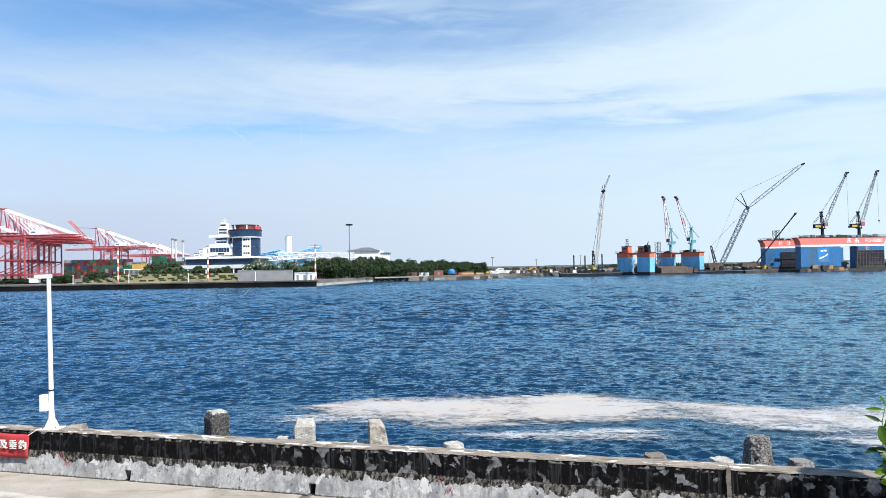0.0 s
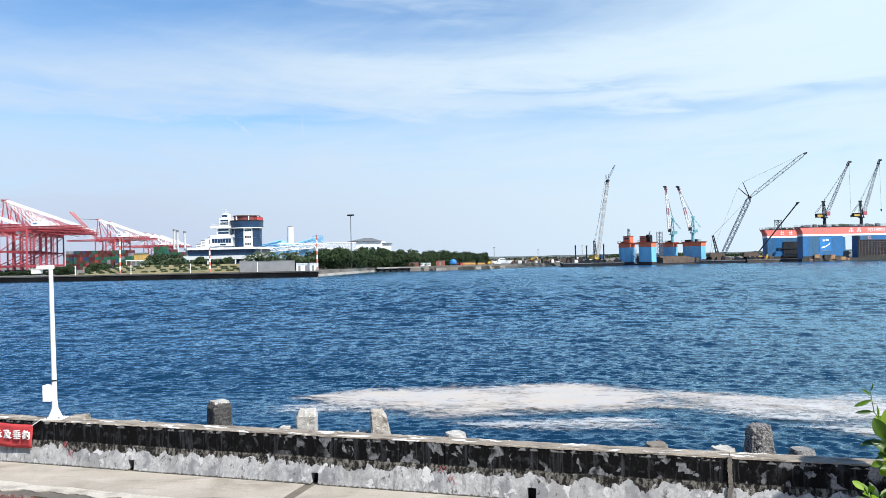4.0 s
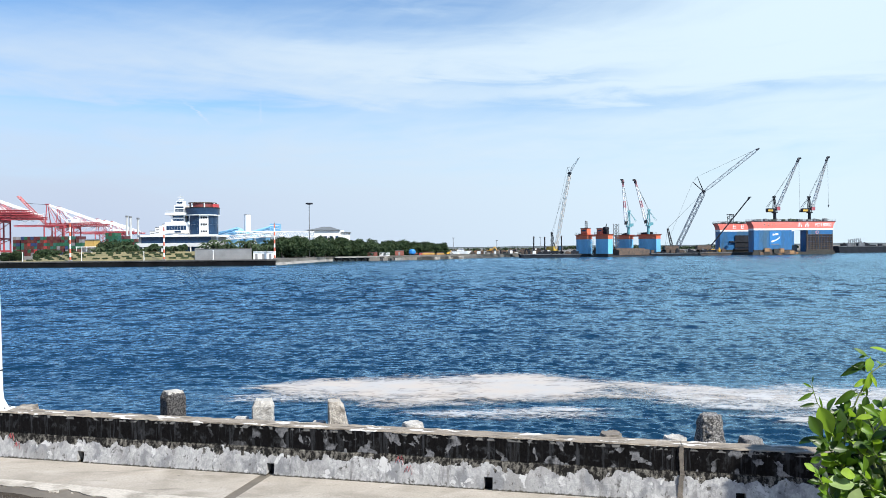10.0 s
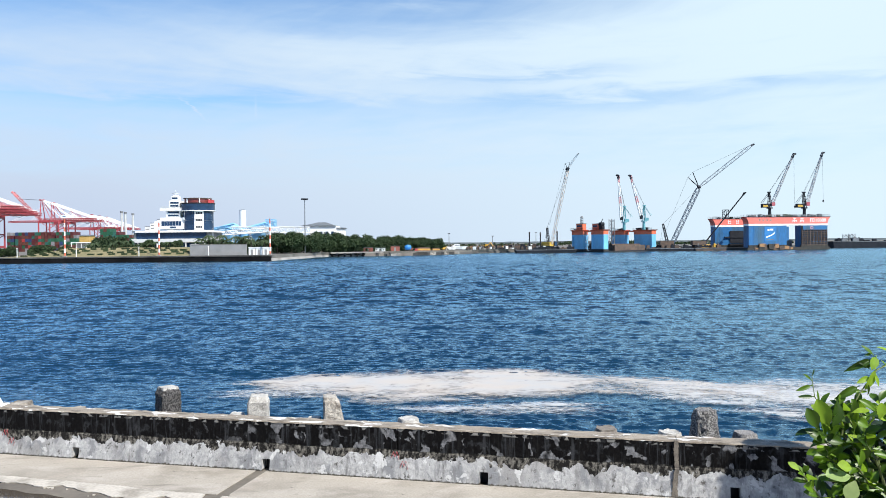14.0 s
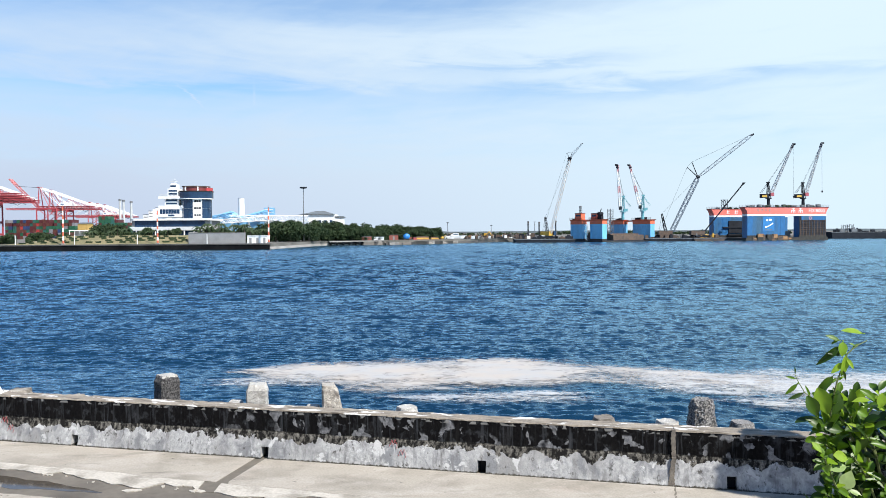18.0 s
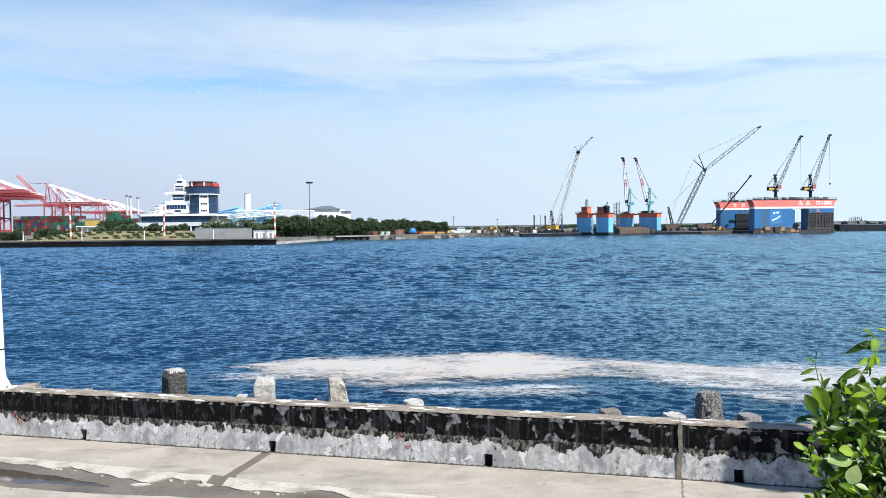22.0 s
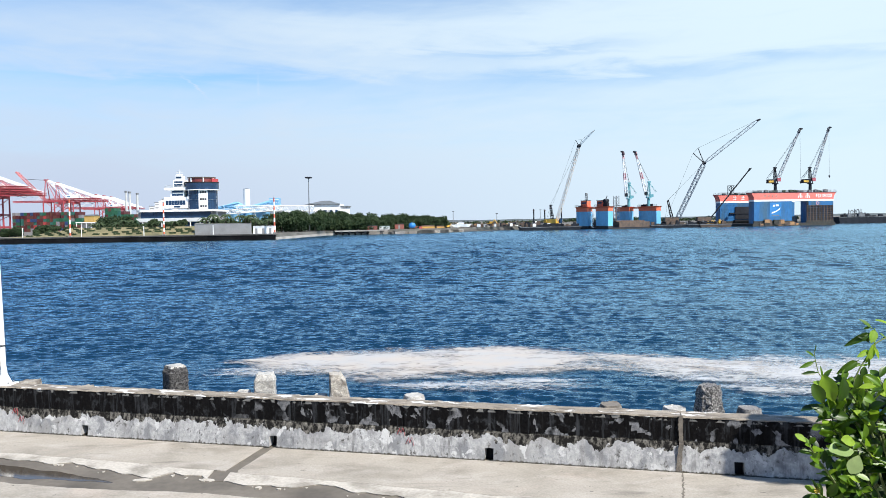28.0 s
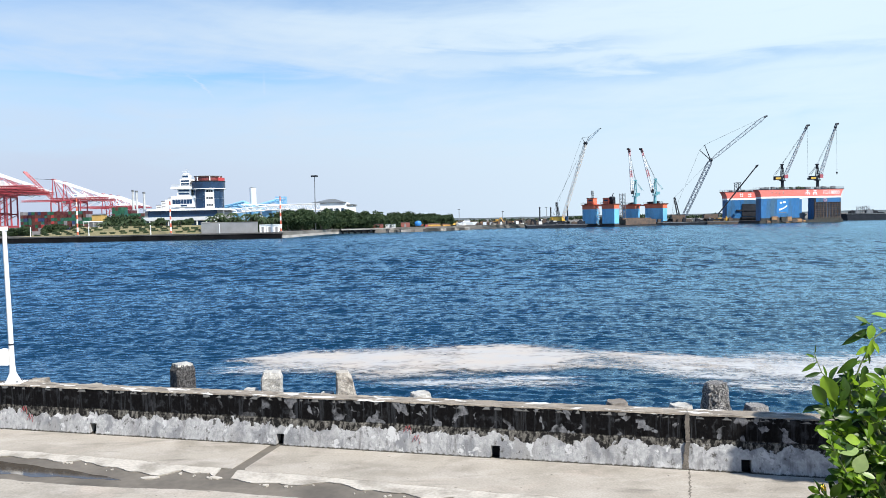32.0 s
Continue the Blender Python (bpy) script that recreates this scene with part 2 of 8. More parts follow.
def stained(name, base, layers, rough=0.9, bump=0.006, grain=(26, 0.14)):
    """Concrete with layers of stains: (colour, strength, scale, stretch, detail, warp, from, to), one over another."""
    m = bpy.data.materials.new(name)
    m.use_nodes = True
    n, l = m.node_tree.nodes, m.node_tree.links
    b = n["Principled BSDF"]
    tc = n.new("ShaderNodeTexCoord").outputs["Object"]

    def noise_at(scale, stretch, detail, warp):
        mp, t = n.new("ShaderNodeMapping"), n.new("ShaderNodeTexNoise")
        mp.inputs["Scale"].default_value = stretch
        mp.inputs["Rotation"].default_value = (0, 0, radians(-10))
        l.new(tc, mp.inputs[0])
        t.inputs["Scale"].default_value, t.inputs["Detail"].default_value = scale, detail
        t.inputs["Roughness"].default_value, t.inputs["Distortion"].default_value = 0.6, warp
        l.new(mp.outputs[0], t.inputs["Vector"])
        return t.outputs["Fac"]

    def ranged(x, lo, hi, a, c):
        q = n.new("ShaderNodeMapRange")
        for i, v in enumerate((lo, hi, a, c)):
            q.inputs[1 + i].default_value = v
        l.new(x, q.inputs[0])
        return q.outputs[0]

    def mix(f, a, c, kind="MIX"):
        q = n.new("ShaderNodeMix")
        q.data_type, q.blend_type = "RGBA", kind
        if isinstance(f, float):
            q.inputs[0].default_value = f
        else:
            l.new(f, q.inputs[0])
        for i, v in ((6, a), (7, c)):
            if isinstance(v, tuple):
                q.inputs[i].default_value = (*v, 1)
            else:
                l.new(v, q.inputs[i])
        return q.outputs[2]

    col = base
    for c, k, scale, stretch, detail, warp, lo, hi in layers:
        col = mix(ranged(noise_at(scale, stretch, detail, warp), lo, hi, 0.0, k), col, c)
    fine = noise_at(grain[0], (1, 1, 1), 7, 0.0)
    l.new(mix(1.0, col, ranged(fine, 0.3, 0.7, 1 - grain[1], 1 + grain[1]), "MULTIPLY"), b.inputs["Base Color"])
    b.inputs["Roughness"].default_value = rough
    b.inputs["Specular IOR Level"].default_value = 0.3
    bp = n.new("ShaderNodeBump")
    bp.inputs["Strength"].default_value, bp.inputs["Distance"].default_value = 0.25, bump
    l.new(fine, bp.inputs["Height"])
    l.new(bp.outputs[0], b.inputs["Normal"])
    return m


def wall_material():
    """Sea wall: weathered paint below with a ragged edge, dark mould with flaked pale patches above."""
    m = bpy.data.materials.new("sea_wall_concrete")
    m.use_nodes = True
    n, l = m.node_tree.nodes, m.node_tree.links
    b = n["Principled BSDF"]
    tc = n.new("ShaderNodeTexCoord").outputs["Object"]
    sep = n.new("ShaderNodeSeparateXYZ")
    l.new(tc, sep.inputs[0])

    def noise_at(scale, detail, stretch=(1, 1, 1), rough=0.6, warp=0.0):
        mp = n.new("ShaderNodeMapping")
        mp.inputs["Scale"].default_value = stretch
        l.new(tc, mp.inputs[0])
        t = n.new("ShaderNodeTexNoise")
        t.inputs["Scale"].default_value, t.inputs["Detail"].default_value = scale, detail
        t.inputs["Roughness"].default_value, t.inputs["Distortion"].default_value = rough, warp
        l.new(mp.outputs[0], t.inputs["Vector"])
        return t.outputs["Fac"]

    def calc(op, a, c, d=None):
        q = n.new("ShaderNodeMath")
        q.operation = op
        for i, v in enumerate((a, c, d)):
            if v is None:
                continue
            if isinstance(v, (int, float)):
                q.inputs[i].default_value = v
            else:
                l.new(v, q.inputs[i])
        return q.outputs[0]

    def step(x, lo, hi):
        q = n.new("ShaderNodeMapRange")
        q.inputs[1].default_value, q.inputs[2].default_value = lo, hi
        l.new(x, q.inputs[0])
        return q.outputs[0]

    def mix(f, a, c):
        q = n.new("ShaderNodeMix")
        q.data_type = "RGBA"
        l.new(f, q.inputs[0])
        for i, v in ((6, a), (7, c)):
            if isinstance(v, tuple):
                q.inputs[i].default_value = (*v, 1)
            else:
                l.new(v, q.inputs[i])
        return q.outputs[2]

    z = sep.outputs[2]
    ragged = noise_at(2.9, 8, (1, 1, 0.9), 0.60, 0.3)
    flakes = noise_at(4.0, 5, (1.0, 1, 0.8), 0.5, 0.4)
    drips = noise_at(7.0, 5, (1, 1, 0.12))
    fine = noise_at(17, 9, (1, 1, 0.8), 0.62)
    blotch = noise_at(1.1, 4)
    paint = mix(step(fine, 0.35, 0.7), (0.31, 0.314, 0.32), (0.485, 0.49, 0.495))
    paint = mix(step(blotch, 0.50, 0.66), paint, (0.29, 0.29, 0.29))
    paint = mix(step(noise_at(3.1, 8, (1, 1, 0.7), 0.62, 0.5), 0.50, 0.60), paint, (0.225, 0.232, 0.245))
    paint = mix(step(noise_at(5.3, 5, (1, 1, 0.8), 0.55, 0.4), 0.60, 0.63), paint, (0.52, 0.525, 0.53))
    paint = mix(step(noise_at(9, 7, (1, 1, 0.7), 0.7), 0.575, 0.66), paint, (0.09, 0.087, 0.083))
    paint = mix(step(drips, 0.56, 0.74), paint, (0.16, 0.16, 0.165))
    mould = mix(step(fine, 0.3, 0.75), (0.002, 0.002, 0.0028), (0.010, 0.0098, 0.010))
    smudge = mix(step(noise_at(6.5, 3, (1, 1, 0.8), 0.5, 0.2), 0.54, 0.64), mould, mix(step(fine, 0.38, 0.62), (0.010, 0.0105, 0.012), (0.036, 0.038, 0.042)))
    smudge = mix(step(noise_at(11, 6, (1, 1, 0.10), 0.65), 0.54, 0.66), smudge, (0.003, 0.003, 0.003))
    smudge = mix(step(noise_at(9, 7, (1, 1, 0.07), 0.7), 0.53, 0.68), smudge, (0.045, 0.048, 0.054))
    brown = mix(step(noise_at(13, 8, (1, 1, 0.55), 0.7), 0.47, 0.66), (0.014, 0.0135, 0.013), (0.23, 0.218, 0.195))
    # the paint flakes along one half of the wall; the other is only streaked
    worn = step(calc("ADD", sep.outputs[0], calc("MULTIPLY", blotch, 3.0)), -4.5, -1.0)
    upper = mix(calc("MULTIPLY", step(flakes, 0.555, 0.572), calc("MULTIPLY", worn, step(noise_at(1.9, 3, (1, 1, 1), 0.5), 0.44, 0.50))), smudge, mix(step(fine, 0.34, 0.60), (0.075, 0.078, 0.085), (0.23, 0.235, 0.25)))
    upper = mix(step(drips, 0.58, 0.90), upper, (0.024, 0.0235, 0.023))
    upper = mix(step(noise_at(2.3, 6, (1, 1, 0.35), 0.65, 0.5), 0.60, 0.80), upper, (0.018, 0.0175, 0.0175))
    chips = calc("MULTIPLY", step(z, 0.855, 0.875), step(noise_at(5.5, 4, (1, 1, 1.2), 0.5, 0.3), 0.54, 0.57))
    upper = mix(chips, upper, (0.20, 0.20, 0.195))
    # how high the paint still holds along the wall
    edge = calc("ADD", calc("MULTIPLY", calc("SUBTRACT", ragged, 0.5), 0.70), calc("MULTIPLY", calc("SUBTRACT", blotch, 0.5), 0.30))
    low = calc("ADD", z, edge)
    body = mix(step(low, 0.385, 0.395), paint, brown)
    body = mix(step(calc("ADD", z, calc("MULTIPLY", edge, 0.12)), 0.505, 0.525), body, upper)
    foot = mix(step(calc("ADD", z, calc("MULTIPLY", calc("SUBTRACT", fine, 0.5), 0.10)), 0.012, 0.035), (0.07, 0.065, 0.055), body)
    l.new(foot, b.inputs["Base Color"])
    b.inputs["Roughness"].default_value = 0.9
    b.inputs["Specular IOR Level"].default_value = 0.08
    bp = n.new("ShaderNodeBump")
    bp.inputs["Strength"].default_value, bp.inputs["Distance"].default_value = 0.6, 0.02
    l.new(calc("ADD", fine, calc("MULTIPLY", step(low, 0.38, 0.40), -0.6)), bp.inputs["Height"])
    l.new(bp.outputs[0], b.inputs["Normal"])
    return m


def water_material():
    """Clear dark blue water; small ripples tilt its surface at three sizes."""
    m = bpy.data.materials.new("harbour_water")
    m.use_nodes = True
    n, l = m.node_tree.nodes, m.node_tree.links
    b = n["Principled BSDF"]
    tc = n.new("ShaderNodeTexCoord").outputs["Object"]

    def noise_at(scale, detail, stretch, turn, rough=0.6, warp=0.0):
        mp = n.new("ShaderNodeMapping")
        mp.inputs["Rotation"].default_value = (0, 0, radians(turn))
        mp.inputs["Scale"].default_value = stretch
        l.new(tc, mp.inputs[0])
        t = n.new("ShaderNodeTexNoise")
        t.inputs["Scale"].default_value, t.inputs["Detail"].default_value = scale, detail
        t.inputs["Roughness"].default_value, t.inputs["Distortion"].default_value = rough, warp
        l.new(mp.outputs[0], t.inputs["Vector"])
        return t

    def vec(op, a, c):
        q = n.new("ShaderNodeVectorMath")
        q.operation = op
        for i, v in enumerate((a, c)):
            if isinstance(v, tuple):
                q.inputs[i].default_value = v
            else:
                l.new(v, q.inputs[i])
        return q.outputs[0]

    def ramp_to(x, lo, hi, a, c):
        q = n.new("ShaderNodeMapRange")
        q.interpolation_type = "SMOOTHSTEP"
        for i, v in enumerate((lo, hi, a, c)):
            q.inputs[1 + i].default_value = v
        l.new(x, q.inputs[0])
        return q.outputs[0]

    # the wind is stronger away from the breakwater, and lies down in long thin slicks
    sep = n.new("ShaderNodeSeparateXYZ")
    l.new(tc, sep.inputs[0])
    slick = ramp_to(noise_at(0.035, 4, (0.22, 1.5, 1), 4, 0.55, 0.4).outputs["Fac"], 0.58, 0.68, 1.0, 0.45)
    total = n.new("ShaderNodeNewGeometry").outputs["Normal"]
    for scale, detail, stretch, turn, slope in RIPPLES:
        t = noise_at(scale, detail, stretch, turn, 0.62, 0.25)
        gain = n.new("ShaderNodeMath")
        gain.operation = "MULTIPLY"
        l.new(ramp_to(sep.outputs[1], 35.0, 190.0, 1.45 if scale > 3 else 1.0 if scale > 0.5 else 0.8, 2.6 if scale < 1 else 1.7), gain.inputs[0])
        l.new(slick, gain.inputs[1])
        lift = vec("MULTIPLY", vec("SUBTRACT", t.outputs["Color"], (0.5, 0.5, 0.5)), (slope * 0.55, slope, 0.0))
        total = vec("ADD", total, vec("MULTIPLY", lift, gain.outputs[0]))
    # the wind leans the small waves towards the sea wall
    total = vec("ADD", total, (0.09, LEAN, 0.0))
    tilt = vec("NORMALIZE", total, (0, 0, 0))
    d = noise_at(0.02, 3, (0.6, 1, 1), 12)
    ramp = n.new("ShaderNodeValToRGB")
    ramp.color_ramp.elements[0].position, ramp.color_ramp.elements[1].position = 0.35, 0.68
    ramp.color_ramp.elements[0].color, ramp.color_ramp.elements[1].color = WATER_DEEP, WATER_PALE
    l.new(d.outputs["Fac"], ramp.inputs[0])
    body, gloss, fr, ms = (n.new("ShaderNode" + k) for k in ("BsdfDiffuse", "BsdfGlossy", "Fresnel", "MixShader"))
    l.new(ramp.outputs[0], body.inputs["Color"])
    gloss.inputs["Color"].default_value, gloss.inputs["Roughness"].default_value = WATER_GLOSS, 0.20
    fr.inputs["IOR"].default_value = 1.62
    for q in (gloss, fr):
        l.new(tilt, q.inputs["Normal"])
    l.new(fr.outputs[0], ms.inputs[0])
    l.new(body.outputs[0], ms.inputs[1])
    l.new(gloss.outputs[0], ms.inputs[2])
    l.new(ms.outputs[0], n["Material Output"].inputs[0])
    n.remove(b)
    return m


# size, detail, stretch along the crests, turn and steepness of the ripples
RIPPLES = ((0.14, 4, (1.0, 0.5, 1), 5, 0.26), (0.95, 4, (0.7, 0.17, 1), 4, 0.22), (2.2, 3, (0.75, 0.8, 1), 6, 0.66), (4.0, 3, (0.7, 1.1, 1), 10, 0.58), (9.0, 2, (0.7, 1.2, 1), -8, 0.50))
LEAN = 0.015
WATER_DEEP, WATER_PALE = (0.0028, 0.019, 0.042, 1), (0.0036, 0.026, 0.055, 1)
WATER_GLOSS = (0.57, 0.83, 0.99, 1)


def foam_material(name="foam", soft=False):
    """Cream froth, dense where the stored density is high and torn to streaks where it is low."""
    m = bpy.data.materials.new(name)
    m.use_nodes = True
    n, l = m.node_tree.nodes, m.node_tree.links
    b = n["Principled BSDF"]
    tc = n.new("ShaderNodeTexCoord").outputs["Object"]
    mp = n.new("ShaderNodeMapping")
    mp.inputs["Scale"].default_value = (0.75, 1.35, 1) if soft else (0.85, 1.3, 1)
    l.new(tc, mp.inputs[0])
    t, u = n.new("ShaderNodeTexNoise"), n.new("ShaderNodeTexNoise")
    t.inputs["Scale"].default_value, t.inputs["Detail"].default_value, t.inputs["Distortion"].default_value = 1.9, 10, 2.2 if soft else 1.3
    t.inputs["Roughness"].default_value = 0.55 if soft else 0.48
    u.inputs["Scale"].default_value, u.inputs["Detail"].default_value = 0.5, 4
    l.new(mp.outputs[0], t.inputs["Vector"])
    l.new(mp.outputs[0], u.inputs["Vector"])
    at = n.new("ShaderNodeAttribute")
    at.attribute_name = "froth"
    s = n.new("ShaderNodeMath")
    s.operation = "MULTIPLY_ADD"
    l.new(t.outputs["Fac"], s.inputs[0])
    s.inputs[1].default_value = 1.9 if soft else 1.45
    l.new(at.outputs["Fac"], s.inputs[2])
    r = n.new("ShaderNodeMapRange")
    r.interpolation_type = "SMOOTHSTEP"
    r.inputs[1].default_value, r.inputs[2].default_value = (1.10, 2.05) if soft else (1.02, 1.95)
    r.inputs[3].default_value, r.inputs[4].default_value = 0.0, 0.80 if soft else 0.97
    l.new(s.outputs[0], r.inputs[0])
    ramp = n.new("ShaderNodeValToRGB")
    ramp.color_ramp.elements[0].position, ramp.color_ramp.elements[1].position = 0.4, 0.62
    ramp.color_ramp.elements[0].color, ramp.color_ramp.elements[1].color = ((0.46, 0.48, 0.50, 1), (0.50, 0.50, 0.49, 1)) if soft else ((0.375, 0.375, 0.375, 1), (0.415, 0.380, 0.345, 1))
    l.new(u.outputs["Fac"], ramp.inputs[0])
    l.new(ramp.outputs[0], b.inputs["Base Color"])
    b.inputs["Roughness"].default_value = 0.9
    l.new(r.outputs[0], b.inputs["Alpha"])
    bp = n.new("ShaderNodeBump")
    bp.inputs["Strength"].default_value, bp.inputs["Distance"].default_value = 0.18, 0.05
    l.new(t.outputs["Fac"], bp.inputs["Height"])
    l.new(bp.outputs[0], b.inputs["Normal"])
    return m


def leaf_material(name, c0, c1, trans=0.35, gloss=0.46):
    m = bpy.data.materials.new(name)
    m.use_nodes = True
    n, l = m.node_tree.nodes, m.node_tree.links
    b = n["Principled BSDF"]
    info = n.new("ShaderNodeObjectInfo").outputs["Random"]
    isl = n.new("ShaderNodeNewGeometry").outputs["Random Per Island"]
    s = n.new("ShaderNodeMath")
    s.operation = "ADD"
    l.new(info, s.inputs[0])
    l.new(isl, s.inputs[1])
    f = n.new("ShaderNodeMath")
    f.operation = "FRACT"
    l.new(s.outputs[0], f.inputs[0])
    mix = n.new("ShaderNodeMix")
    mix.data_type = "RGBA"
    l.new(f.outputs[0], mix.inputs[0])
    mix.inputs[6].default_value, mix.inputs[7].default_value = (*c0, 1), (*c1, 1)
    tc = n.new("ShaderNodeTexCoord").outputs["Object"]
    t = n.new("ShaderNodeTexNoise")
    t.inputs["Scale"].default_value, t.inputs["Detail"].default_value = 18, 4
    l.new(tc, t.inputs["Vector"])
    r = n.new("ShaderNodeMapRange")
    r.inputs[3].default_value, r.inputs[4].default_value = 0.75, 1.25
    l.new(t.outputs["Fac"], r.inputs[0])
    mul = n.new("ShaderNodeMix")
    mul.data_type, mul.blend_type = "RGBA", "MULTIPLY"
    mul.inputs[0].default_value = 1.0
    l.new(mix.outputs[2], mul.inputs[6])
    l.new(r.outputs[0], mul.inputs[7])
    l.new(mul.outputs[2], b.inputs["Base Color"])
    b.inputs["Roughness"].default_value = gloss
    tr = n.new("ShaderNodeBsdfTranslucent")
    l.new(mul.outputs[2], tr.inputs[0])
    ms = n.new("ShaderNodeMixShader")
    ms.inputs[0].default_value = trans
    l.new(b.outputs[0], ms.inputs[1])
    l.new(tr.outputs[0], ms.inputs[2])
    l.new(ms.outputs[0], n["Material Output"].inputs[0])
    return m


def window_glass(name, tint):
    m = mat(name, tint, 0.18, 0.0, 0.15, 0.3, spec=0.35)
    return m


M["wall"], M["water"], M["foam"], M["wisps"] = wall_material(), water_material(), foam_material(), foam_material("thin_foam", True)
M["slab"] = stained("concrete_slab", (0.335, 0.306, 0.262), (
    ((0.235, 0.214, 0.180), 0.9, 0.75, (1, 1.2, 1), 7, 0.3, 0.46, 0.66),
    ((0.42, 0.385, 0.345), 0.6, 1.3, (0.8, 1.4, 1), 9, 0.4, 0.50, 0.66),
    ((0.39, 0.335, 0.285), 0.7, 0.55, (1, 1.4, 1), 5, 0.4, 0.55, 0.68),
    ((0.165, 0.150, 0.128), 0.8, 1.1, (0.45, 2.2, 1), 10, 0.5, 0.575, 0.70),
    ((0.09, 0.083, 0.072), 0.85, 9.0, (0.6, 1.3, 1), 6, 0.3, 0.66, 0.70)))
M["rim"] = mat("patched_cement", (0.44, 0.408, 0.358), 0.9, 0, 0.16, 1.6, 0.008, second=(0.26, 0.238, 0.202), cut=(0.46, 0.64))
M["asphalt"] = mat("damp_asphalt", (0.15, 0.132, 0.108), 0.8, 0, 0.12, 0.7, 0.004, second=(0.085, 0.075, 0.062))
M["puddle"] = mat("puddle_water", (0.075, 0.064, 0.052), 0.06, 0, 0.1, 0.5)
M["coping_top"] = stained("weathered_coping", (0.235, 0.205, 0.168), (
    ((0.11, 0.096, 0.080), 0.9, 3.2, (0.6, 2.0, 1), 7, 0.4, 0.50, 0.62),
    ((0.32, 0.285, 0.235), 0.8, 2.4, (0.5, 2.4, 1), 6, 0.4, 0.52, 0.60),
    ((0.66, 0.65, 0.63), 0.95, 4.2, (0.45, 1.5, 1), 5, 0.3, 0.575, 0.60)), grain=(40, 0.25), bump=0.01)
M["coping"] = mat("coping_concrete", (0.36, 0.328, 0.28), 0.9, 0, 0.35, 1.7, 0.006, second=(0.135, 0.115, 0.094), cut=(0.46, 0.56))
M["joint"] = mat("joint_mortar", (0.19, 0.168, 0.142), 0.95, 0, 0.3, 6.0, 0.01, second=(0.10, 0.09, 0.08))
M["mouldy_post"] = mat("mouldy_concrete", (0.12, 0.116, 0.114), 0.95, 0, 0.7, 34.0, 0.03, second=(0.018, 0.017, 0.018), cut=(0.40, 0.60))
M["pebbled"] = mat("pebbled_concrete", (0.50, 0.49, 0.48), 0.95, 0, 0.7, 34.0, 0.05, second=(0.13, 0.127, 0.127), cut=(0.42, 0.56))
M["chipped"] = mat("chipped_concrete", (0.40, 0.372, 0.33), 0.95, 0, 0.4, 4.5, 0.03, second=(0.17, 0.15, 0.13), cut=(0.48, 0.62))
M["rough_concrete"] = mat("armour_concrete", (0.21, 0.205, 0.20), 0.95, 0, 0.6, 3.2, 0.03, second=(0.10, 0.097, 0.097))
M["pale_concrete"] = mat("bleached_concrete", (0.45, 0.437, 0.41), 0.95, 0, 0.45, 5.0, 0.03, second=(0.27, 0.26, 0.24))
M["white"] = mat("white_paint", (0.80, 0.80, 0.79), 0.45, 0, 0.04, 0.8)
M["white_wall"] = mat("white_render", (0.78, 0.78, 0.77), 0.7, 0, 0.05, 0.2)
M["red"] = mat("crane_red", (0.36, 0.05, 0.065), 0.5, 0, 0.12, 0.3)
M["spray_red"] = mat("faded_spray_paint", (0.32, 0.06, 0.07), 0.8, 0, 0.3, 9.0, second=(0.30, 0.16, 0.17), cut=(0.5, 0.6))
M["pink_red"] = mat("faded_red", (0.44, 0.10, 0.12), 0.55, 0, 0.12, 0.3)
M["faded_pink"] = mat("bleached_red", (0.58, 0.30, 0.32), 0.6, 0, 0.1, 0.3)
M["orange"] = mat("orange_red_paint", (0.62, 0.14, 0.065), 0.55, 0, 0.08, 0.15, second=(0.52, 0.11, 0.07))
M["dock_red"] = mat("dock_red_paint", (0.72, 0.16, 0.12), 0.55, 0, 0.08, 0.12, second=(0.62, 0.17, 0.14))
M["dock_blue"] = mat("dock_blue_paint", (0.015, 0.115, 0.285), 0.5, 0, 0.2, 0.22, second=(0.034, 0.095, 0.165), stretch=(1, 1, 0.16), cut=(0.44, 0.62))
M["emblem_blue"] = mat("emblem_blue_paint", (0.02, 0.17, 0.42), 0.5, 0, 0.1, 0.2)
M["fouling"] = mat("wet_weed_fouling", (0.040, 0.036, 0.030), 0.85, 0, 0.35, 0.6, second=(0.018, 0.020, 0.018))
M["sky_blue"] = mat("pale_blue_paint", (0.15, 0.44, 0.68), 0.5, 0, 0.1, 0.2, second=(0.12, 0.33, 0.52), stretch=(1, 1, 0.3))
M["rust"] = mat("rusty_fouled_steel", (0.12, 0.08, 0.058), 0.9, 0, 0.3, 0.5, second=(0.05, 0.043, 0.04))
M["dark_steel"] = mat("dark_steel", (0.022, 0.025, 0.032), 0.7, 0, 0.2, 0.4, spec=0.15)
M["grey_steel"] = mat("grey_steel", (0.16, 0.17, 0.18), 0.6, 0, 0.2, 0.4)
M["pale_steel"] = mat("pale_crane_paint", (0.52, 0.54, 0.54), 0.5, 0, 0.1, 0.3)
M["boom_grey"] = mat("grey_boom_paint", (0.46, 0.47, 0.48), 0.5, 0, 0.12, 0.3)
M["boom_slate"] = mat("slate_boom_paint", (0.15, 0.175, 0.215), 0.5, 0, 0.15, 0.3)
M["cabin_red"] = mat("sun_faded_cabin_red", (0.30, 0.085, 0.060), 0.7, 0, 0.2, 0.6, second=(0.22, 0.09, 0.07))
M["timber"] = mat("stacked_timber", (0.34, 0.19, 0.085), 0.8, 0, 0.3, 0.8, second=(0.20, 0.10, 0.05))
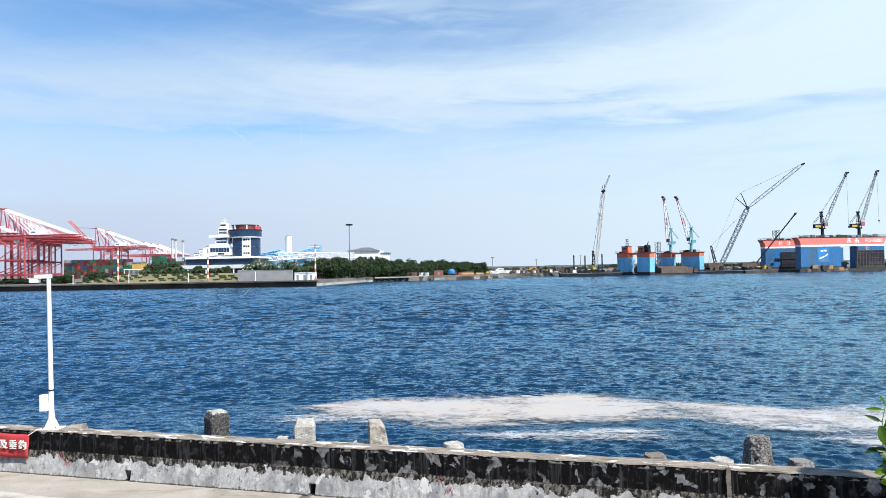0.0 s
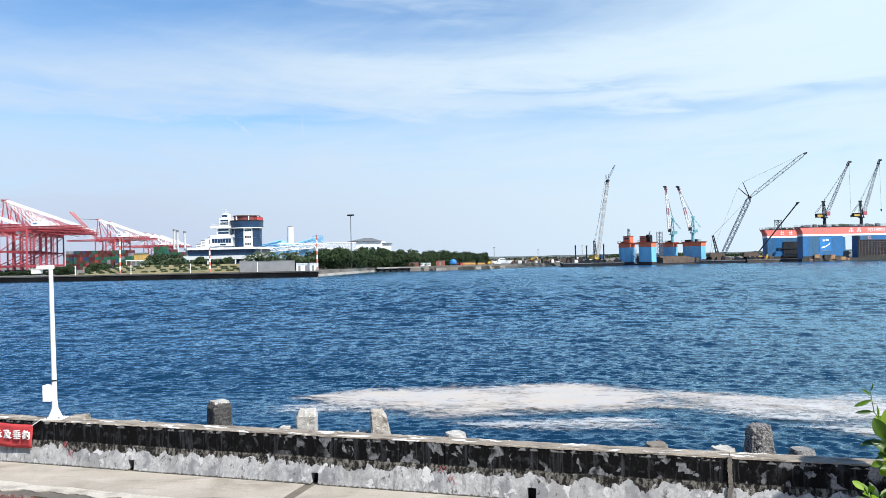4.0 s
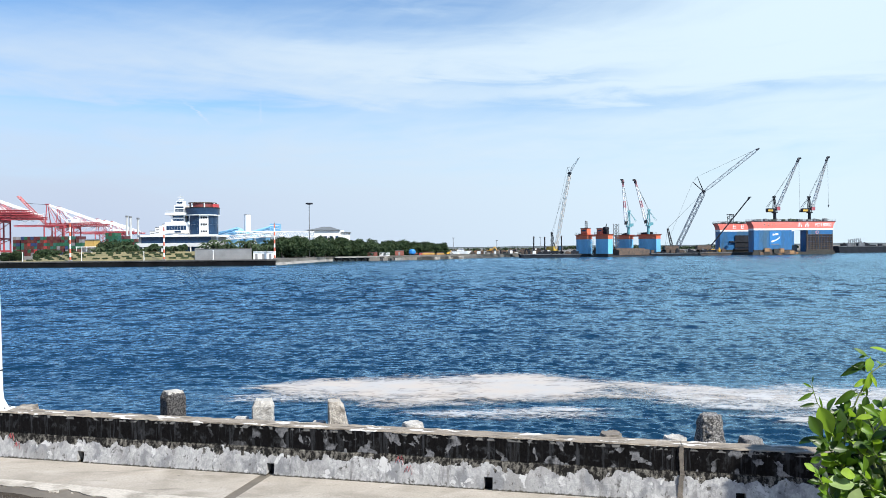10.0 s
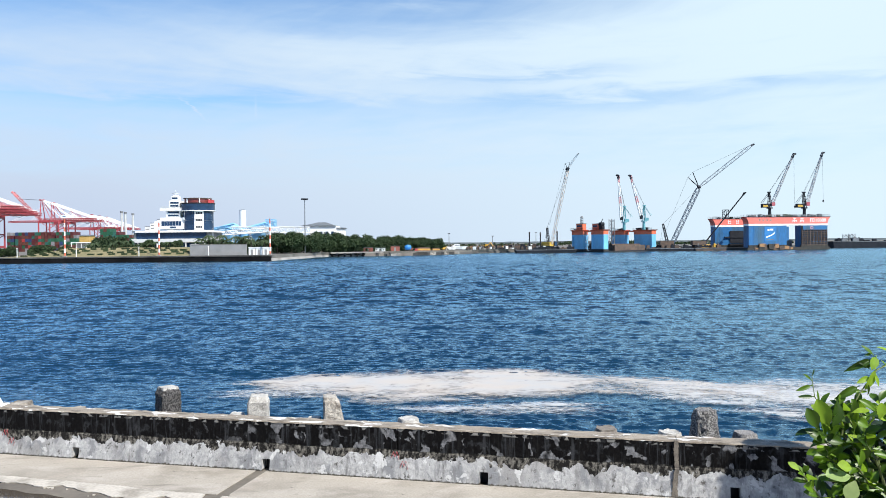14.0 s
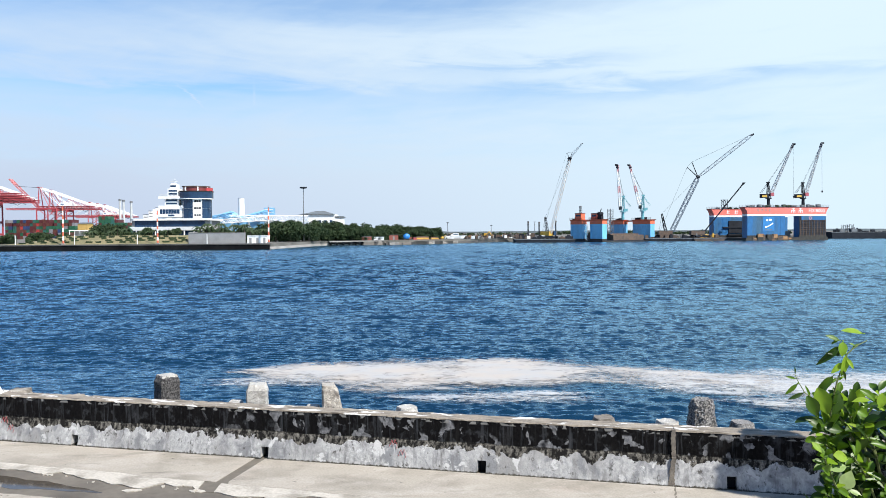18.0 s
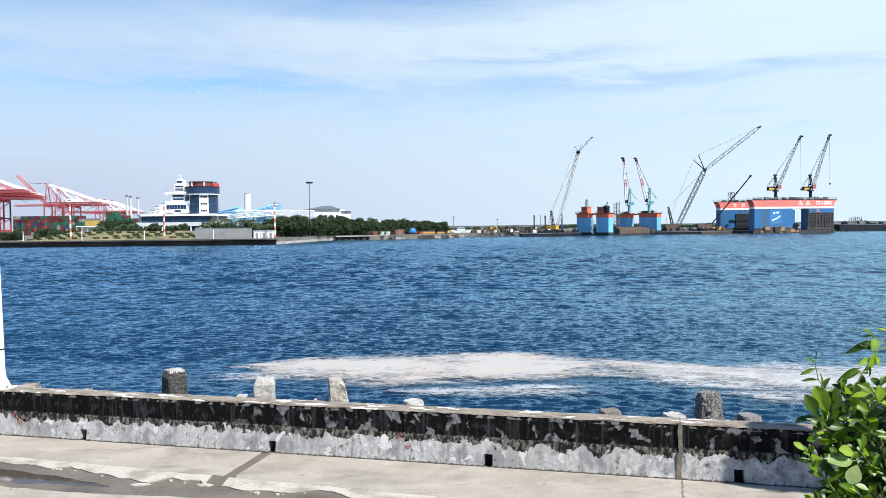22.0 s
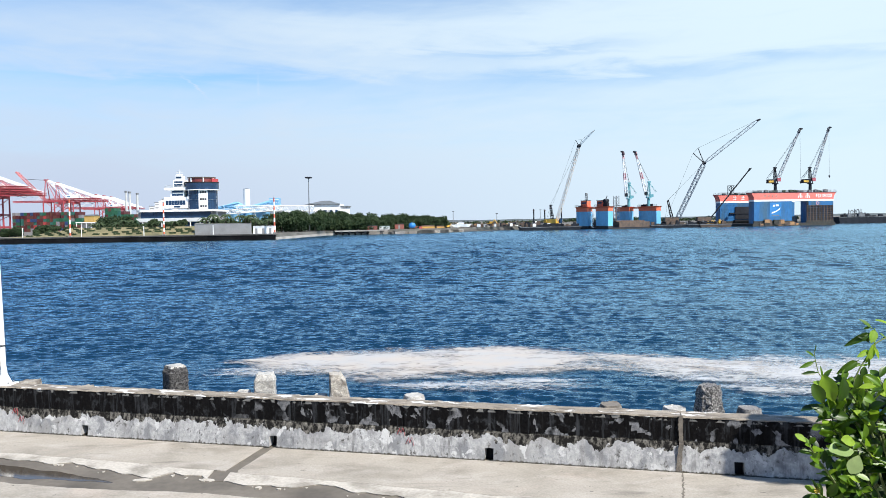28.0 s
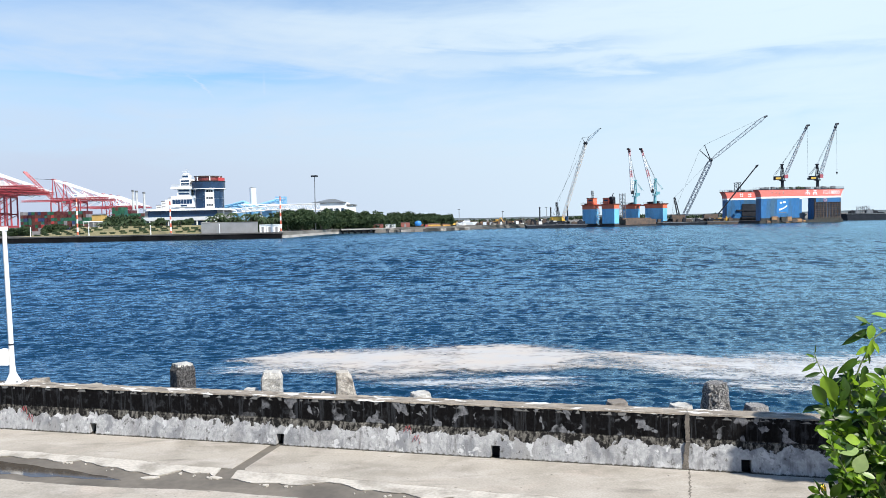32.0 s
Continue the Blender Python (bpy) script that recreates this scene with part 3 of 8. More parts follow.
M["boom_ochre"] = mat("worn_boom_paint", (0.78, 0.66, 0.56), 0.6, 0, 0.15, 0.4)
M["teal"] = mat("teal_crane_paint", (0.12, 0.32, 0.36), 0.5, 0, 0.1, 0.3)
M["yellow"] = mat("machine_yellow", (0.60, 0.36, 0.05), 0.5, 0, 0.1, 0.3)
M["glass_blue"] = window_glass("dark_blue_glass", (0.018, 0.045, 0.095))
M["quay"] = mat("quay_concrete", (0.30, 0.285, 0.26), 0.9, 0, 0.2, 0.15, second=(0.17, 0.16, 0.15))
# near-black: wet stain and shade together in one colour
M["quay_dark"] = mat("quay_stain_and_shade", (0.011, 0.011, 0.0115), 0.9, 0, 0.25, 0.15, second=(0.005, 0.005, 0.0055), spec=0.06)
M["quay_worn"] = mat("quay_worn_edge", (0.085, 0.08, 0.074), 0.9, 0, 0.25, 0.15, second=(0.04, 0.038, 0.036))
M["earth"] = mat("port_ground", (0.155, 0.145, 0.130), 0.95, 0, 0.25, 0.12, second=(0.070, 0.068, 0.058))
M["dry_grass"] = mat("dry_grass", (0.20, 0.172, 0.088), 0.95, 0, 0.25, 0.12, second=(0.13, 0.122, 0.06))
M["hedge"] = leaf_material("hedge_leaves", (0.018, 0.035, 0.014), (0.04, 0.065, 0.022), 0.2, 0.8)
M["tree"] = leaf_material("tree_leaves", (0.014, 0.034, 0.012), (0.042, 0.070, 0.022), 0.2, 0.85)
M["palm"] = leaf_material("palm_fronds", (0.025, 0.050, 0.020), (0.050, 0.075, 0.028), 0.2, 0.8)
M["bark"] = mat("bark", (0.14, 0.11, 0.085), 0.9, 0, 0.25, 3.0, 0.01)
M["thicket"] = leaf_material("thicket_leaves", (0.020, 0.040, 0.014), (0.045, 0.070, 0.024), 0.2, 0.85)
M["hill"] = mat("far_land", (0.085, 0.105, 0.115), 0.95, 0, 0.1, 0.01)
M["shed_blue"] = mat("light_blue_sheet", (0.20, 0.44, 0.66), 0.5, 0, 0.08, 0.2)
M["grey_wall"] = mat("grey_wall_paint", (0.25, 0.25, 0.25), 0.85, 0, 0.08, 0.3)
M["roof_grey"] = mat("grey_roof_sheet", (0.13, 0.145, 0.155), 0.6, 0, 0.1, 0.3)

# ---- water ----
WATER_Z = -2.2


def build_water():
    cols, rows = 620, 1200
    t = np.linspace(0, 1, rows)
    y = 15.0 * (1200 / 15.0) ** (t ** 1.12)
    u = np.linspace(-1, 1, cols)
    u = np.sign(u) * np.abs(u) ** 1.15
    X = u[None, :] * (0.76 * y[:, None] + 19)
    Y = np.repeat(y[:, None], cols, 1)
    cell = np.maximum(np.gradient(y)[:, None], (0.76 * y[:, None] + 19) * 2 / cols)
    rng = np.random.default_rng(5)
    Z = np.zeros_like(X)
    for k in range(140):
        if k < 96:
            lam, steep = rng.uniform(0.27, 0.80), 0.048
        elif k < 128:
            lam, steep = rng.uniform(0.85, 1.9), 0.016
        else:
            lam, steep = rng.uniform(2.2, 6.0), 0.012
        a = radians(257) + rng.normal(0, 0.46)
        kx, ky = 2 * np.pi / lam * np.cos(a), 2 * np.pi / lam * np.sin(a)
        fade = np.clip(lam / (2.0 * cell) - 0.7, 0, 1)
        ph = kx * X + ky * Y + rng.random() * 6.28
        Z += steep * lam / 6.283 * fade * (np.sin(ph) + 0.22 * np.cos(2 * ph))
    # longer, steeper wind waves out on the open harbour
    open_water = np.clip((Y - 42.0) / 55.0, 0, 1)
    for k in range(44):
        lam = 1.2 * (4.6 / 1.2) ** rng.random()
        a = radians(257) + rng.normal(0, 0.50)
        kx, ky = 2 * np.pi / lam * np.cos(a), 2 * np.pi / lam * np.sin(a)
        ph = kx * X + ky * Y + rng.random() * 6.28
        Z += 0.044 * lam / 6.283 * open_water * np.clip(lam / (2.0 * cell) - 0.7, 0, 1) * (np.sin(ph) + 0.25 * np.cos(2 * ph))
    # the froth calms the waves along its lane
    Z *= 1.0 - 0.66 * np.exp(-(((Y - 32.5) / 4.2) ** 4))
    me = bpy.data.meshes.new("water")
    i = np.arange(rows * cols).reshape(rows, cols)
    q = np.stack([i[:-1, :-1], i[:-1, 1:], i[1:, 1:], i[1:, :-1]], -1).reshape(-1, 4)
    me.vertices.add(rows * cols)
    me.vertices.foreach_set("co", np.stack([X, Y, Z], -1).astype(np.float32).ravel())
    me.loops.add(q.size)
    me.loops.foreach_set("vertex_index", q.astype(np.int32).ravel())
    me.polygons.add(len(q))
    me.polygons.foreach_set("loop_start", np.arange(0, q.size, 4, dtype=np.int32))
    me.polygons.foreach_set("use_smooth", np.ones(len(q), bool))
    me.update()
    me.materials.append(M["water"])
    ob = new("water", me)
    ob.location = (14, 0, WATER_Z)
    return tagged(ob, "choppy deep blue harbour water with small wind waves", "water", kind="structure")


water = build_water()
wide = part("water_beyond", Geo().add([(-4800, 16.5, -2.75), (4800, 16.5, -2.75), (4800, 4700, -2.75), (-4800, 4700, -2.75)], [(0, 1, 2, 3)]), M["water"])
tagged(wide, "open harbour water reaching to the horizon", "water", kind="structure")

# ---- near shore: axes of the sea wall, x along the wall, y away from the camera ----
WALL = pose(0, 13.60, 0, 0, 0, -13.84)
WALL_TOP, WALL_D = 0.945, 0.37
HOLES = [-7.63 + 4.283 * k for k in range(-4, 8)]


def sweep(u0, u1, profile, step=0.12, jig=0.006, seed=0):
    """Sweeps a closed outline of (y, z) along x, with slightly uneven edges."""
    g = Geo()
    r = random.Random(seed)
    n = max(1, int(round((u1 - u0) / step)))
    k = len(profile)
    vs = []
    for i in range(n + 1):
        u = u0 + (u1 - u0) * i / n
        for y, z in profile:
            j = jig if z > 0.01 else 0.0
            vs.append((u, y + r.uniform(-j, j), z + r.uniform(-j, j) * 0.8))
    fs = [tuple(reversed(range(k))), tuple(n * k + i for i in range(k))]
    for i in range(n):
        fs += [(i * k + a, i * k + (a + 1) % k, (i + 1) * k + (a + 1) % k, (i + 1) * k + a) for a in range(k)]
    fs = [tuple(reversed(f)) for f in fs]
    return g.add(vs, fs)


def build_wall():
    w = thing("wall_sea", WALL, "weathered concrete sea wall with mouldy top and flaking pale paint", "sea wall", kind="structure")
    joints = [-26.4, -17.9, -9.3 - 0.0, -0.71, 4.29, 9.3, 17.9, 26.4]
    for a, b in zip(joints[:-1], joints[1:]):
        gap = 0.006
        part("upper_course", sweep(a + gap, b - gap, [(0.0, 0.50), (WALL_D, 0.50), (WALL_D, WALL_TOP - 0.022), (0.012, WALL_TOP - 0.022), (0.0, WALL_TOP - 0.035)], seed=int(a * 7)), M["wall"], w)
        part("coping", sweep(a + gap, b - gap, [(-0.006, WALL_TOP - 0.022), (WALL_D + 0.006, WALL_TOP - 0.022), (WALL_D, WALL_TOP), (0.006, WALL_TOP)], 0.10, 0.009, int(a * 5)), M["coping_top"], w, "dirty tan top edge with bleached white patches")
    part("lintel_course", sweep(-26.4, 26.4, [(-0.075, 0.225), (WALL_D, 0.225), (WALL_D, 0.499), (0.0, 0.499), (-0.012, 0.49)], 0.12, 0.0012, 3), M["wall"], w)
    ends = [-26.4] + [v for h in HOLES for v in (h - 0.08, h + 0.08)] + [26.4]
    ends = [e for e in ends if -26.4 <= e <= 26.4]
    for a, b in zip(ends[::2], ends[1::2]):
        if b - a > 0.2:
            part("foot_course", sweep(a, b, [(-0.115, 0.0), (WALL_D, 0.0), (WALL_D, 0.224), (-0.075, 0.2245)], 0.14, 0.0012, int(a * 3)), M["wall"], w)
    # dark blocks added so the drain holes read as deep shade
    for h in HOLES:
        part("drain_lining", Geo().box(h - 0.078, h + 0.078, 0.10, 0.36, -0.03, 0.222), M["dark_steel"], w, "black block filling the drain mouth for its shade")
    # cement smeared down the open joint, and a sun-bleached plug on its top
    g = Geo()
    r = random.Random(4)
    z, x, wd = WALL_TOP + 0.015, 4.285, 0.045
    while z > 0.03:
        h = r.uniform(0.02, 0.045)
        wd = 0.75 * wd + 0.25 * r.uniform(0.016, 0.075)
        g.prism([(x - wd, -0.03 - (0.05 + 0.07 * (0.5 - z) if z < 0.5 else 0)), (x + wd * 0.7, -0.03 - (0.05 + 0.07 * (0.5 - z) if z < 0.5 else 0)), (x + wd * 0.8, 0.01), (x - wd, 0.01)], max(z - h, 0.02), z)
        z -= h * 0.96
        x += r.uniform(-0.009, 0.009)
    part("joint_mortar", g, M["joint"], w, "pale mortar squeezed from the joint")
    return w


wall_sea = build_wall()


def uv(u, v, z=0.0):
    return (WALL @ Vector((u, v, z)))[:]


# rubble slope behind the wall
def build_rubble():
    g = Geo()
    g.prism([uv(-60, 0.38)[:2], uv(60, 0.38)[:2], uv(60, 7)[:2], uv(-60, 7)[:2]], -6, -3.4, [uv(-60, 0.38)[:2], uv(60, 0.38)[:2], uv(60, 1.0)[:2], uv(-60, 1.0)[:2]])
    ob = part("ground_rubble", g, M["rough_concrete"])
    g2 = Geo().prism([uv(-60, 0.38)[:2], uv(60, 0.38)[:2], uv(60, 2.3)[:2], uv(-60, 2.3)[:2]], -3.6, 0.30, [uv(-60, 0.38)[:2], uv(60, 0.38)[:2], uv(60, 1.9)[:2], uv(-60, 1.9)[:2]])
    part("berm", g2, M["rough_concrete"], ob)
    return tagged(ob, "grey rubble slope of the breakwater behind the wall", "breakwater", kind="structure")


build_rubble()


# ---- pavement in front of the wall ----
def rim_y(x):
    """The broken front edge of the slab by the wall."""
    return 11.52 - 0.29 * x + 0.26 * noise.noise((x * 0.8, 3.1, 0)) - 0.34 * abs(noise.noise((x * 1.5, 7.7, 0))) + 0.06 * noise.noise((x * 4, 1.7, 0)) + 0.016 * noise.noise((x * 15, 2.2, 0))


def inner_y(x):
    return rim_y(x) * 0.0 + 11.86 - 0.29 * x + 0.10 * noise.noise((x * 0.9, 9.4, 0)) + 0.04 * noise.noise((x * 3.7, 4.4, 0))


def near_y(x):
    """The far edge of the slab on the camera's side of the wet strip."""
    return 11.12 - 0.205 * x + 0.10 * noise.noise((x * 0.7, 5.5, 2)) + 0.03 * noise.noise((x * 4, 5.5, 2))


def wall_y(x):
    return 13.60 - 0.2464 * x - 0.10


def strip(x0, x1, lo, hi, z0, z1, step=0.07, hi_slack=None):
    """A slab between two edge lines, with its rim broken by the edges' own shape."""
    g = Geo()
    n = max(1, int((x1 - x0) / step))
    xs = [x0 + (x1 - x0) * i / n for i in range(n + 1)]
    vs = []
    for x in xs:
        a, b = lo(x), hi(x)
        vs += [(x, a + 0.018, z0), (x, a, z1), (x, b, z1), (x, b, z0)]
    fs = [(0, 1, 2, 3), tuple(4 * n + i for i in (3, 2, 1, 0))]
    for i in range(n):
        p, q = 4 * i, 4 * i + 4
        fs += [(p, q, q + 1, p + 1), (p + 1, q + 1, q + 2, p + 2), (p + 2, q + 2, q + 3, p + 3)]
    return g.add(vs, fs)


def gut_x(y):
    """The drain channel from the scupper across the slab."""
    return -3.33 - (14.40 - y) * 0.27


def build_pavement():
    base = part("ground", Geo().add([(-400, -400, -0.016), (400, -400, -0.016), (400, 13.4 - 0.2464 * 400 + 0.2, -0.016), (-400, 13.4 + 0.2464 * 400 + 0.2, -0.016)], [(0, 1, 2, 3)]), M["asphalt"])
    tagged(base, "worn grey asphalt of the quay road, damp in places", "ground", kind="structure")
    part("slope_edge", Geo().add([(-400, 13.4 + 98.76, -0.016), (400, 13.4 - 98.36, -0.016), (400, 13.4 - 98.36, -5), (-400, 13.4 + 98.76, -5)], [(0, 1, 2, 3)]), M["asphalt"], base)
    pv = thing("pavement", pose(0, 0, 0), "pale concrete slabs with broken edges along the sea wall", "pavement", kind="structure")
    # the drain channel runs at a slant: slabs end on both sides of it
    for a, b, z in ((-30, -8.9, 0.0), (-8.9, -3.98, 0.0), (4.201, 9.4, -0.001), (9.42, 30, 0.0)):
        part("slab", strip(a, b, inner_y, wall_y, -0.07, z), M["slab"], pv)
    ys = [inner_y(-3.9) + (14.42 - inner_y(-3.9)) * i / 12 for i in range(13)]
    out = [(-3.978, inner_y(-3.978))] + [(gut_x(y) - 0.13, y) for y in ys] + [(-3.978, wall_y(-3.978))]
    part("slab", Geo().prism(out, -0.07, 0.0), M["slab"], pv)
    out = [(gut_x(y) + 0.10, y) for y in reversed(ys)]
    xs = [out[-1][0] + 0.02 + (4.20 - out[-1][0]) * i / 60 for i in range(61)]
    out += [(x, inner_y(x)) for x in xs] + [(4.20, wall_y(4.20)), (gut_x(14.42) + 0.12, wall_y(-3.2))]
    part("slab", Geo().prism(out, -0.07, 0.001), M["slab"], pv)
    for a, b in ((-12, -4.05), (-3.72, 4.0), (4.05, 9.0)):
        part("patched_rim", strip(a, b, rim_y, lambda x: inner_y(x) - 0.012, -0.07, 0.003, 0.03), M["rim"], pv, "whitish broken cement edge")
    part("slab", strip(-14, 1.8, lambda x: 2.0, near_y, -0.07, -0.0125, 0.1), M["slab"], pv)
    part("slab", strip(1.83, 14, lambda x: 2.0, lambda x: min(rim_y(x) - 0.2, near_y(x)), -0.07, -0.0125, 0.1), M["slab"], pv)
    part("slab", Geo().box(-14, 14, -12, 1.97, -0.07, -0.0125), M["slab"], pv)
    part("channel_bed", Geo().prism([(gut_x(12.5) - 0.14, 12.5), (gut_x(12.5) + 0.11, 12.5), (gut_x(14.5) + 0.11, 14.5), (gut_x(14.5) - 0.14, 14.5)], -0.07, -0.0115), M["asphalt"], pv, "dark drain channel")
    # crack that runs from the wall's joint across the slab
    r = random.Random(31)
    cr = [(0.3336 * y + r.uniform(-0.018, 0.018), y, r.uniform(0.004, 0.022)) for y in [12.52 - 0.06 * k for k in range(26)]]
    part("crack", Geo().prism([(x - w, y) for x, y, w in cr] + [(x + w, y) for x, y, w in reversed(cr)], 0.0015, 0.003), M["asphalt"], pv, "crumbling crack")
    # loose plates of the broken rim
    r = random.Random(14)
    for k in range(4):
        x = r.uniform(-5.4, -3.2)
        y = rim_y(x) - r.uniform(0.02, 0.16)
        s = r.uniform(0.05, 0.13)
        part("loose_plate", Geo().prism([(1.5 * s * math.cos(a) * r.uniform(0.6, 1.2), 0.8 * s * math.sin(a) * r.uniform(0.6, 1.2)) for a in (0.1, 0.8, 1.6, 2.4, 3.2, 4.1, 5.2)], 0, 0.017), M["rim"], pv, m=pose(x, y, -0.0155, 0, 0, r.uniform(-20, 10)))
    # crumbs broken off the rim
    r = random.Random(9)
    for k in range(26):
        x = r.uniform(-8, 0.5)
        y = rim_y(x) - abs(r.gauss(0, 0.10)) - 0.03
        s = r.uniform(0.015, 0.06)
        part("fragment", Geo().prism([(s * math.cos(a) * r.uniform(0.6, 1.3), s * math.sin(a) * r.uniform(0.6, 1.2)) for a in (0.2, 1.3, 2.4, 3.6, 5.0)], 0, s * 0.5), M["rim"], pv, m=pose(x, y, -0.0150, 0, 0, r.uniform(0, 90)))
    return pv


pavement = build_pavement()


def build_puddle():
    pts = []
    for side in (-1, 1):
        for i in range(80):
            f = (i + 0.5) / 80 if side < 0 else 1 - (i + 0.5) / 80
            x = -12.0 + 6.4 * f
            mid = near_y(x) + 0.45 * (rim_y(x) - near_y(x))
            w = (0.42 + 0.10 * noise.noise((x * 1.1, 6, side))) * (1 - abs(2 * f - 1) ** 3) ** 0.8 * min(1.0, 1.35 - f)
            pts.append((x, mid + side * max(0.01, w)))
    ob = part("puddle", Geo().prism(pts, -0.030, -0.0122), M["puddle"])
    return tagged(ob, "shallow puddle of rainwater in the broken strip", "puddle", kind="structure")


build_puddle()

# ---- far shore ----
def build_far_shore():
    L = [(-900, 283), (-62, 283), (-53, 352), (-1, 377), (20, 408), (46, 440), (110, 470), (420, 520), (1500, 700), (2400, 1500), (2400, 4300), (-2400, 4300), (-2400, 283)]
    ob = part("ground_far_shore", Geo().prism(L, -6, 0.0), M["earth"])
    tagged(ob, "dusty flat port land across the harbour", "ground", kind="structure")
    # the front's shade is darkened into its stained colour
    part("quay_wall", Geo().box(-900, -61.7, 282.2, 284.0, -6, -0.35), M["quay_dark"], ob, "near-black quay front, stain and shade in its colour")
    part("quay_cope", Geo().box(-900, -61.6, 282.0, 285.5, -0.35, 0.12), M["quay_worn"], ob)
    for k, ((x0, y0), (x1, y1)) in enumerate(zip(L[1:5], L[2:6])):
        g = Geo()
        d = Vector((x1 - x0, y1 - y0)).normalized()
        nx, ny = d.y, -d.x
        g.prism([(x0 + nx * 2, y0 + ny * 2), (x1 + nx * 2, y1 + ny * 2), (x1, y1), (x0, y0)], -6, -1.2, [(x0 + nx * 0.4, y0 + ny * 0.4), (x1 + nx * 0.4, y1 + ny * 0.4), (x1, y1), (x0, y0)])
        part("revetment", g, M["quay" if k < 2 else "quay_worn"], ob, "sloping concrete bank" if k < 2 else "stained gravel bank")
    return ob


build_far_shore()

# ---- floating docks ----
def flare(g, x0, x1, y0, y1, z0, z1, out):
    """A wall top that leans outward all round."""
    g.prism(rect(x0, x1, y0, y1), z0, z1, rect(x0 - out, x1 + out, y0 - out, y1 + out))


def writing(text, size, m, material, parent, name="lettering", label=""):
    cu = bpy.data.curves.new(name, "FONT")
    cu.body, cu.size, cu.align_x, cu.align_y, cu.extrude = text, size, "CENTER", "CENTER", 0.02
    tmp = bpy.data.objects.new(name, cu)
    scene.collection.objects.link(tmp)
    me = bpy.data.meshes.new_from_object(tmp.evaluated_get(bpy.context.evaluated_depsgraph_get()))
    bpy.data.objects.remove(tmp)
    me.materials.clear()
    me.materials.append(material)
    return part(name, me, material, parent, label, m)


def rails(x0, x1, y, z, n, h=1.1):
    g = Geo()
    for i in range(n + 1):
        x = x0 + (x1 - x0) * i / n
        g.bar((x, y, z), (x, y, z + h), 0.10)
    for k in (0.5, 1.0):
        g.bar((x0, y, z + h * k), (x1, y, z + h * k), 0.08)
    return g


def build_large_dock():
    W = -2.2
    d = thing("floating_dock", pose(181, 419, 0, 0, 0, 11), "blue steel floating dock with red flared tops and rusty pontoon", "floating dock")
    # pontoon
    part("pontoon", Geo().box(-1.5, 52.2, -1.0, 40.0, W - 2, -0.6), M["fouling"], d, "dark weed-fouled pontoon")
    r = random.Random(2)
    for k in range(34):
        x = r.uniform(2, 24)
        w = r.uniform(0.8, 4.0)
        z0 = r.uniform(W - 0.3, -0.9)
        part("fender", Geo().box(x, x + w, -1.0 - r.uniform(0.05, 0.6), -0.3, z0, z0 + r.uniform(0.4, 2.0) + 1.4 * max(0.0, 1 - abs(x - 9) / 9)), M[("rust", "fouling", "rust", "timber")[k % 4]], d, "brown fouled fender")

    def wing(y0, y1, towers, tag):
        for x0, x1 in towers:
            t = part("wing_tower", Geo().box(x0, x1, y0, y1, -0.6, 11.9), M["dock_blue"], d)
            part("plinth", Geo().box(x0 - 0.15, x1 + 0.15, y0 - 0.25, y0 + 0.5, -0.6, 0.7), M["fouling"], t)
            seams = Geo()
            for z in (2.4, 5.2, 8.0, 10.4):
                seams.box(x0, x1, y0 - 0.05, y0 + 0.02, z, z + 0.10)
            for i in range(1, 8):
                x = x0 + (x1 - x0) * i / 8
                seams.box(x - 0.05, x + 0.05, y0 - 0.05, y0 + 0.02, 0.8, 11.9)
            part("plate_seams", seams, M["dock_blue"], t)
        xa, xb = towers[0][0], towers[-1][1]
        part("white_band", Geo().box(xa - 0.06, xb + 0.06, y0 - 0.06, y1 + 0.06, 11.9, 12.9), M["white"], d)
        g = Geo()
        side = [(xa - 0.06 - 1.9 * (k / 6) ** 2, 12.9 + 4.0 * k / 6) for k in range(7)]
        side = [(xb + 0.06 + (xa - 0.06 - x), z) for x, z in side] + list(reversed(side))
        n = len(side)
        g.add([(x, y, z) for y in (y0 - 0.06, y1 + 0.06) for x, z in side], [tuple(range(n)), tuple(reversed(range(n, 2 * n)))] + [(i, i + n, (i + 1) % n + n, (i + 1) % n) for i in range(n)])
        part("top_girder", g, M["dock_red"], d, "faded red flared top")
        dk = part("top_deck", Geo().box(xa - 1.9, xb + 1.9, y0 - 0.3, y1 + 0.3, 16.9, 17.1), M["dark_steel"], d)
        part("railing", rails(xa - 1.6, xb + 1.6, y0 - 0.2, 17.1, 30), M["grey_steel"], dk)
        part("railing", rails(xa - 1.6, xb + 1.6, y1 + 0.2, 17.1, 30), M["grey_steel"], dk)
        q = random.Random(tag)
        for k in range(18):
            x = q.uniform(xa, xb - 2)
            w, h = q.uniform(0.6, 2.6), q.uniform(0.5, 1.5)
            part("deck_gear", Geo().box(x, x + w, y0 + 0.5, y0 + 2.0, 17.1, 17.1 + h).tube((x + w / 2, y0 + 1, 17.1 + h), (x + w / 2, y0 + 1, 17.3 + h), 0.3, 0.2, 6), M["grey_steel"] if k % 3 else M["hedge"], dk)

    wing(0.0, 5.0, [(0.0, 24.5), (33.8, 51.6)], 3)
    wing(34.0, 39.0, [(0.0, 24.5), (33.8, 51.6)], 4)
    # emblem panel: pale sweep on a blue square
    em = part("emblem_panel", Geo().box(10.0, 17.2, -0.12, 0.0, 3.2, 11.2), M["emblem_blue"], d, "blue panel with a white sweeping shape")
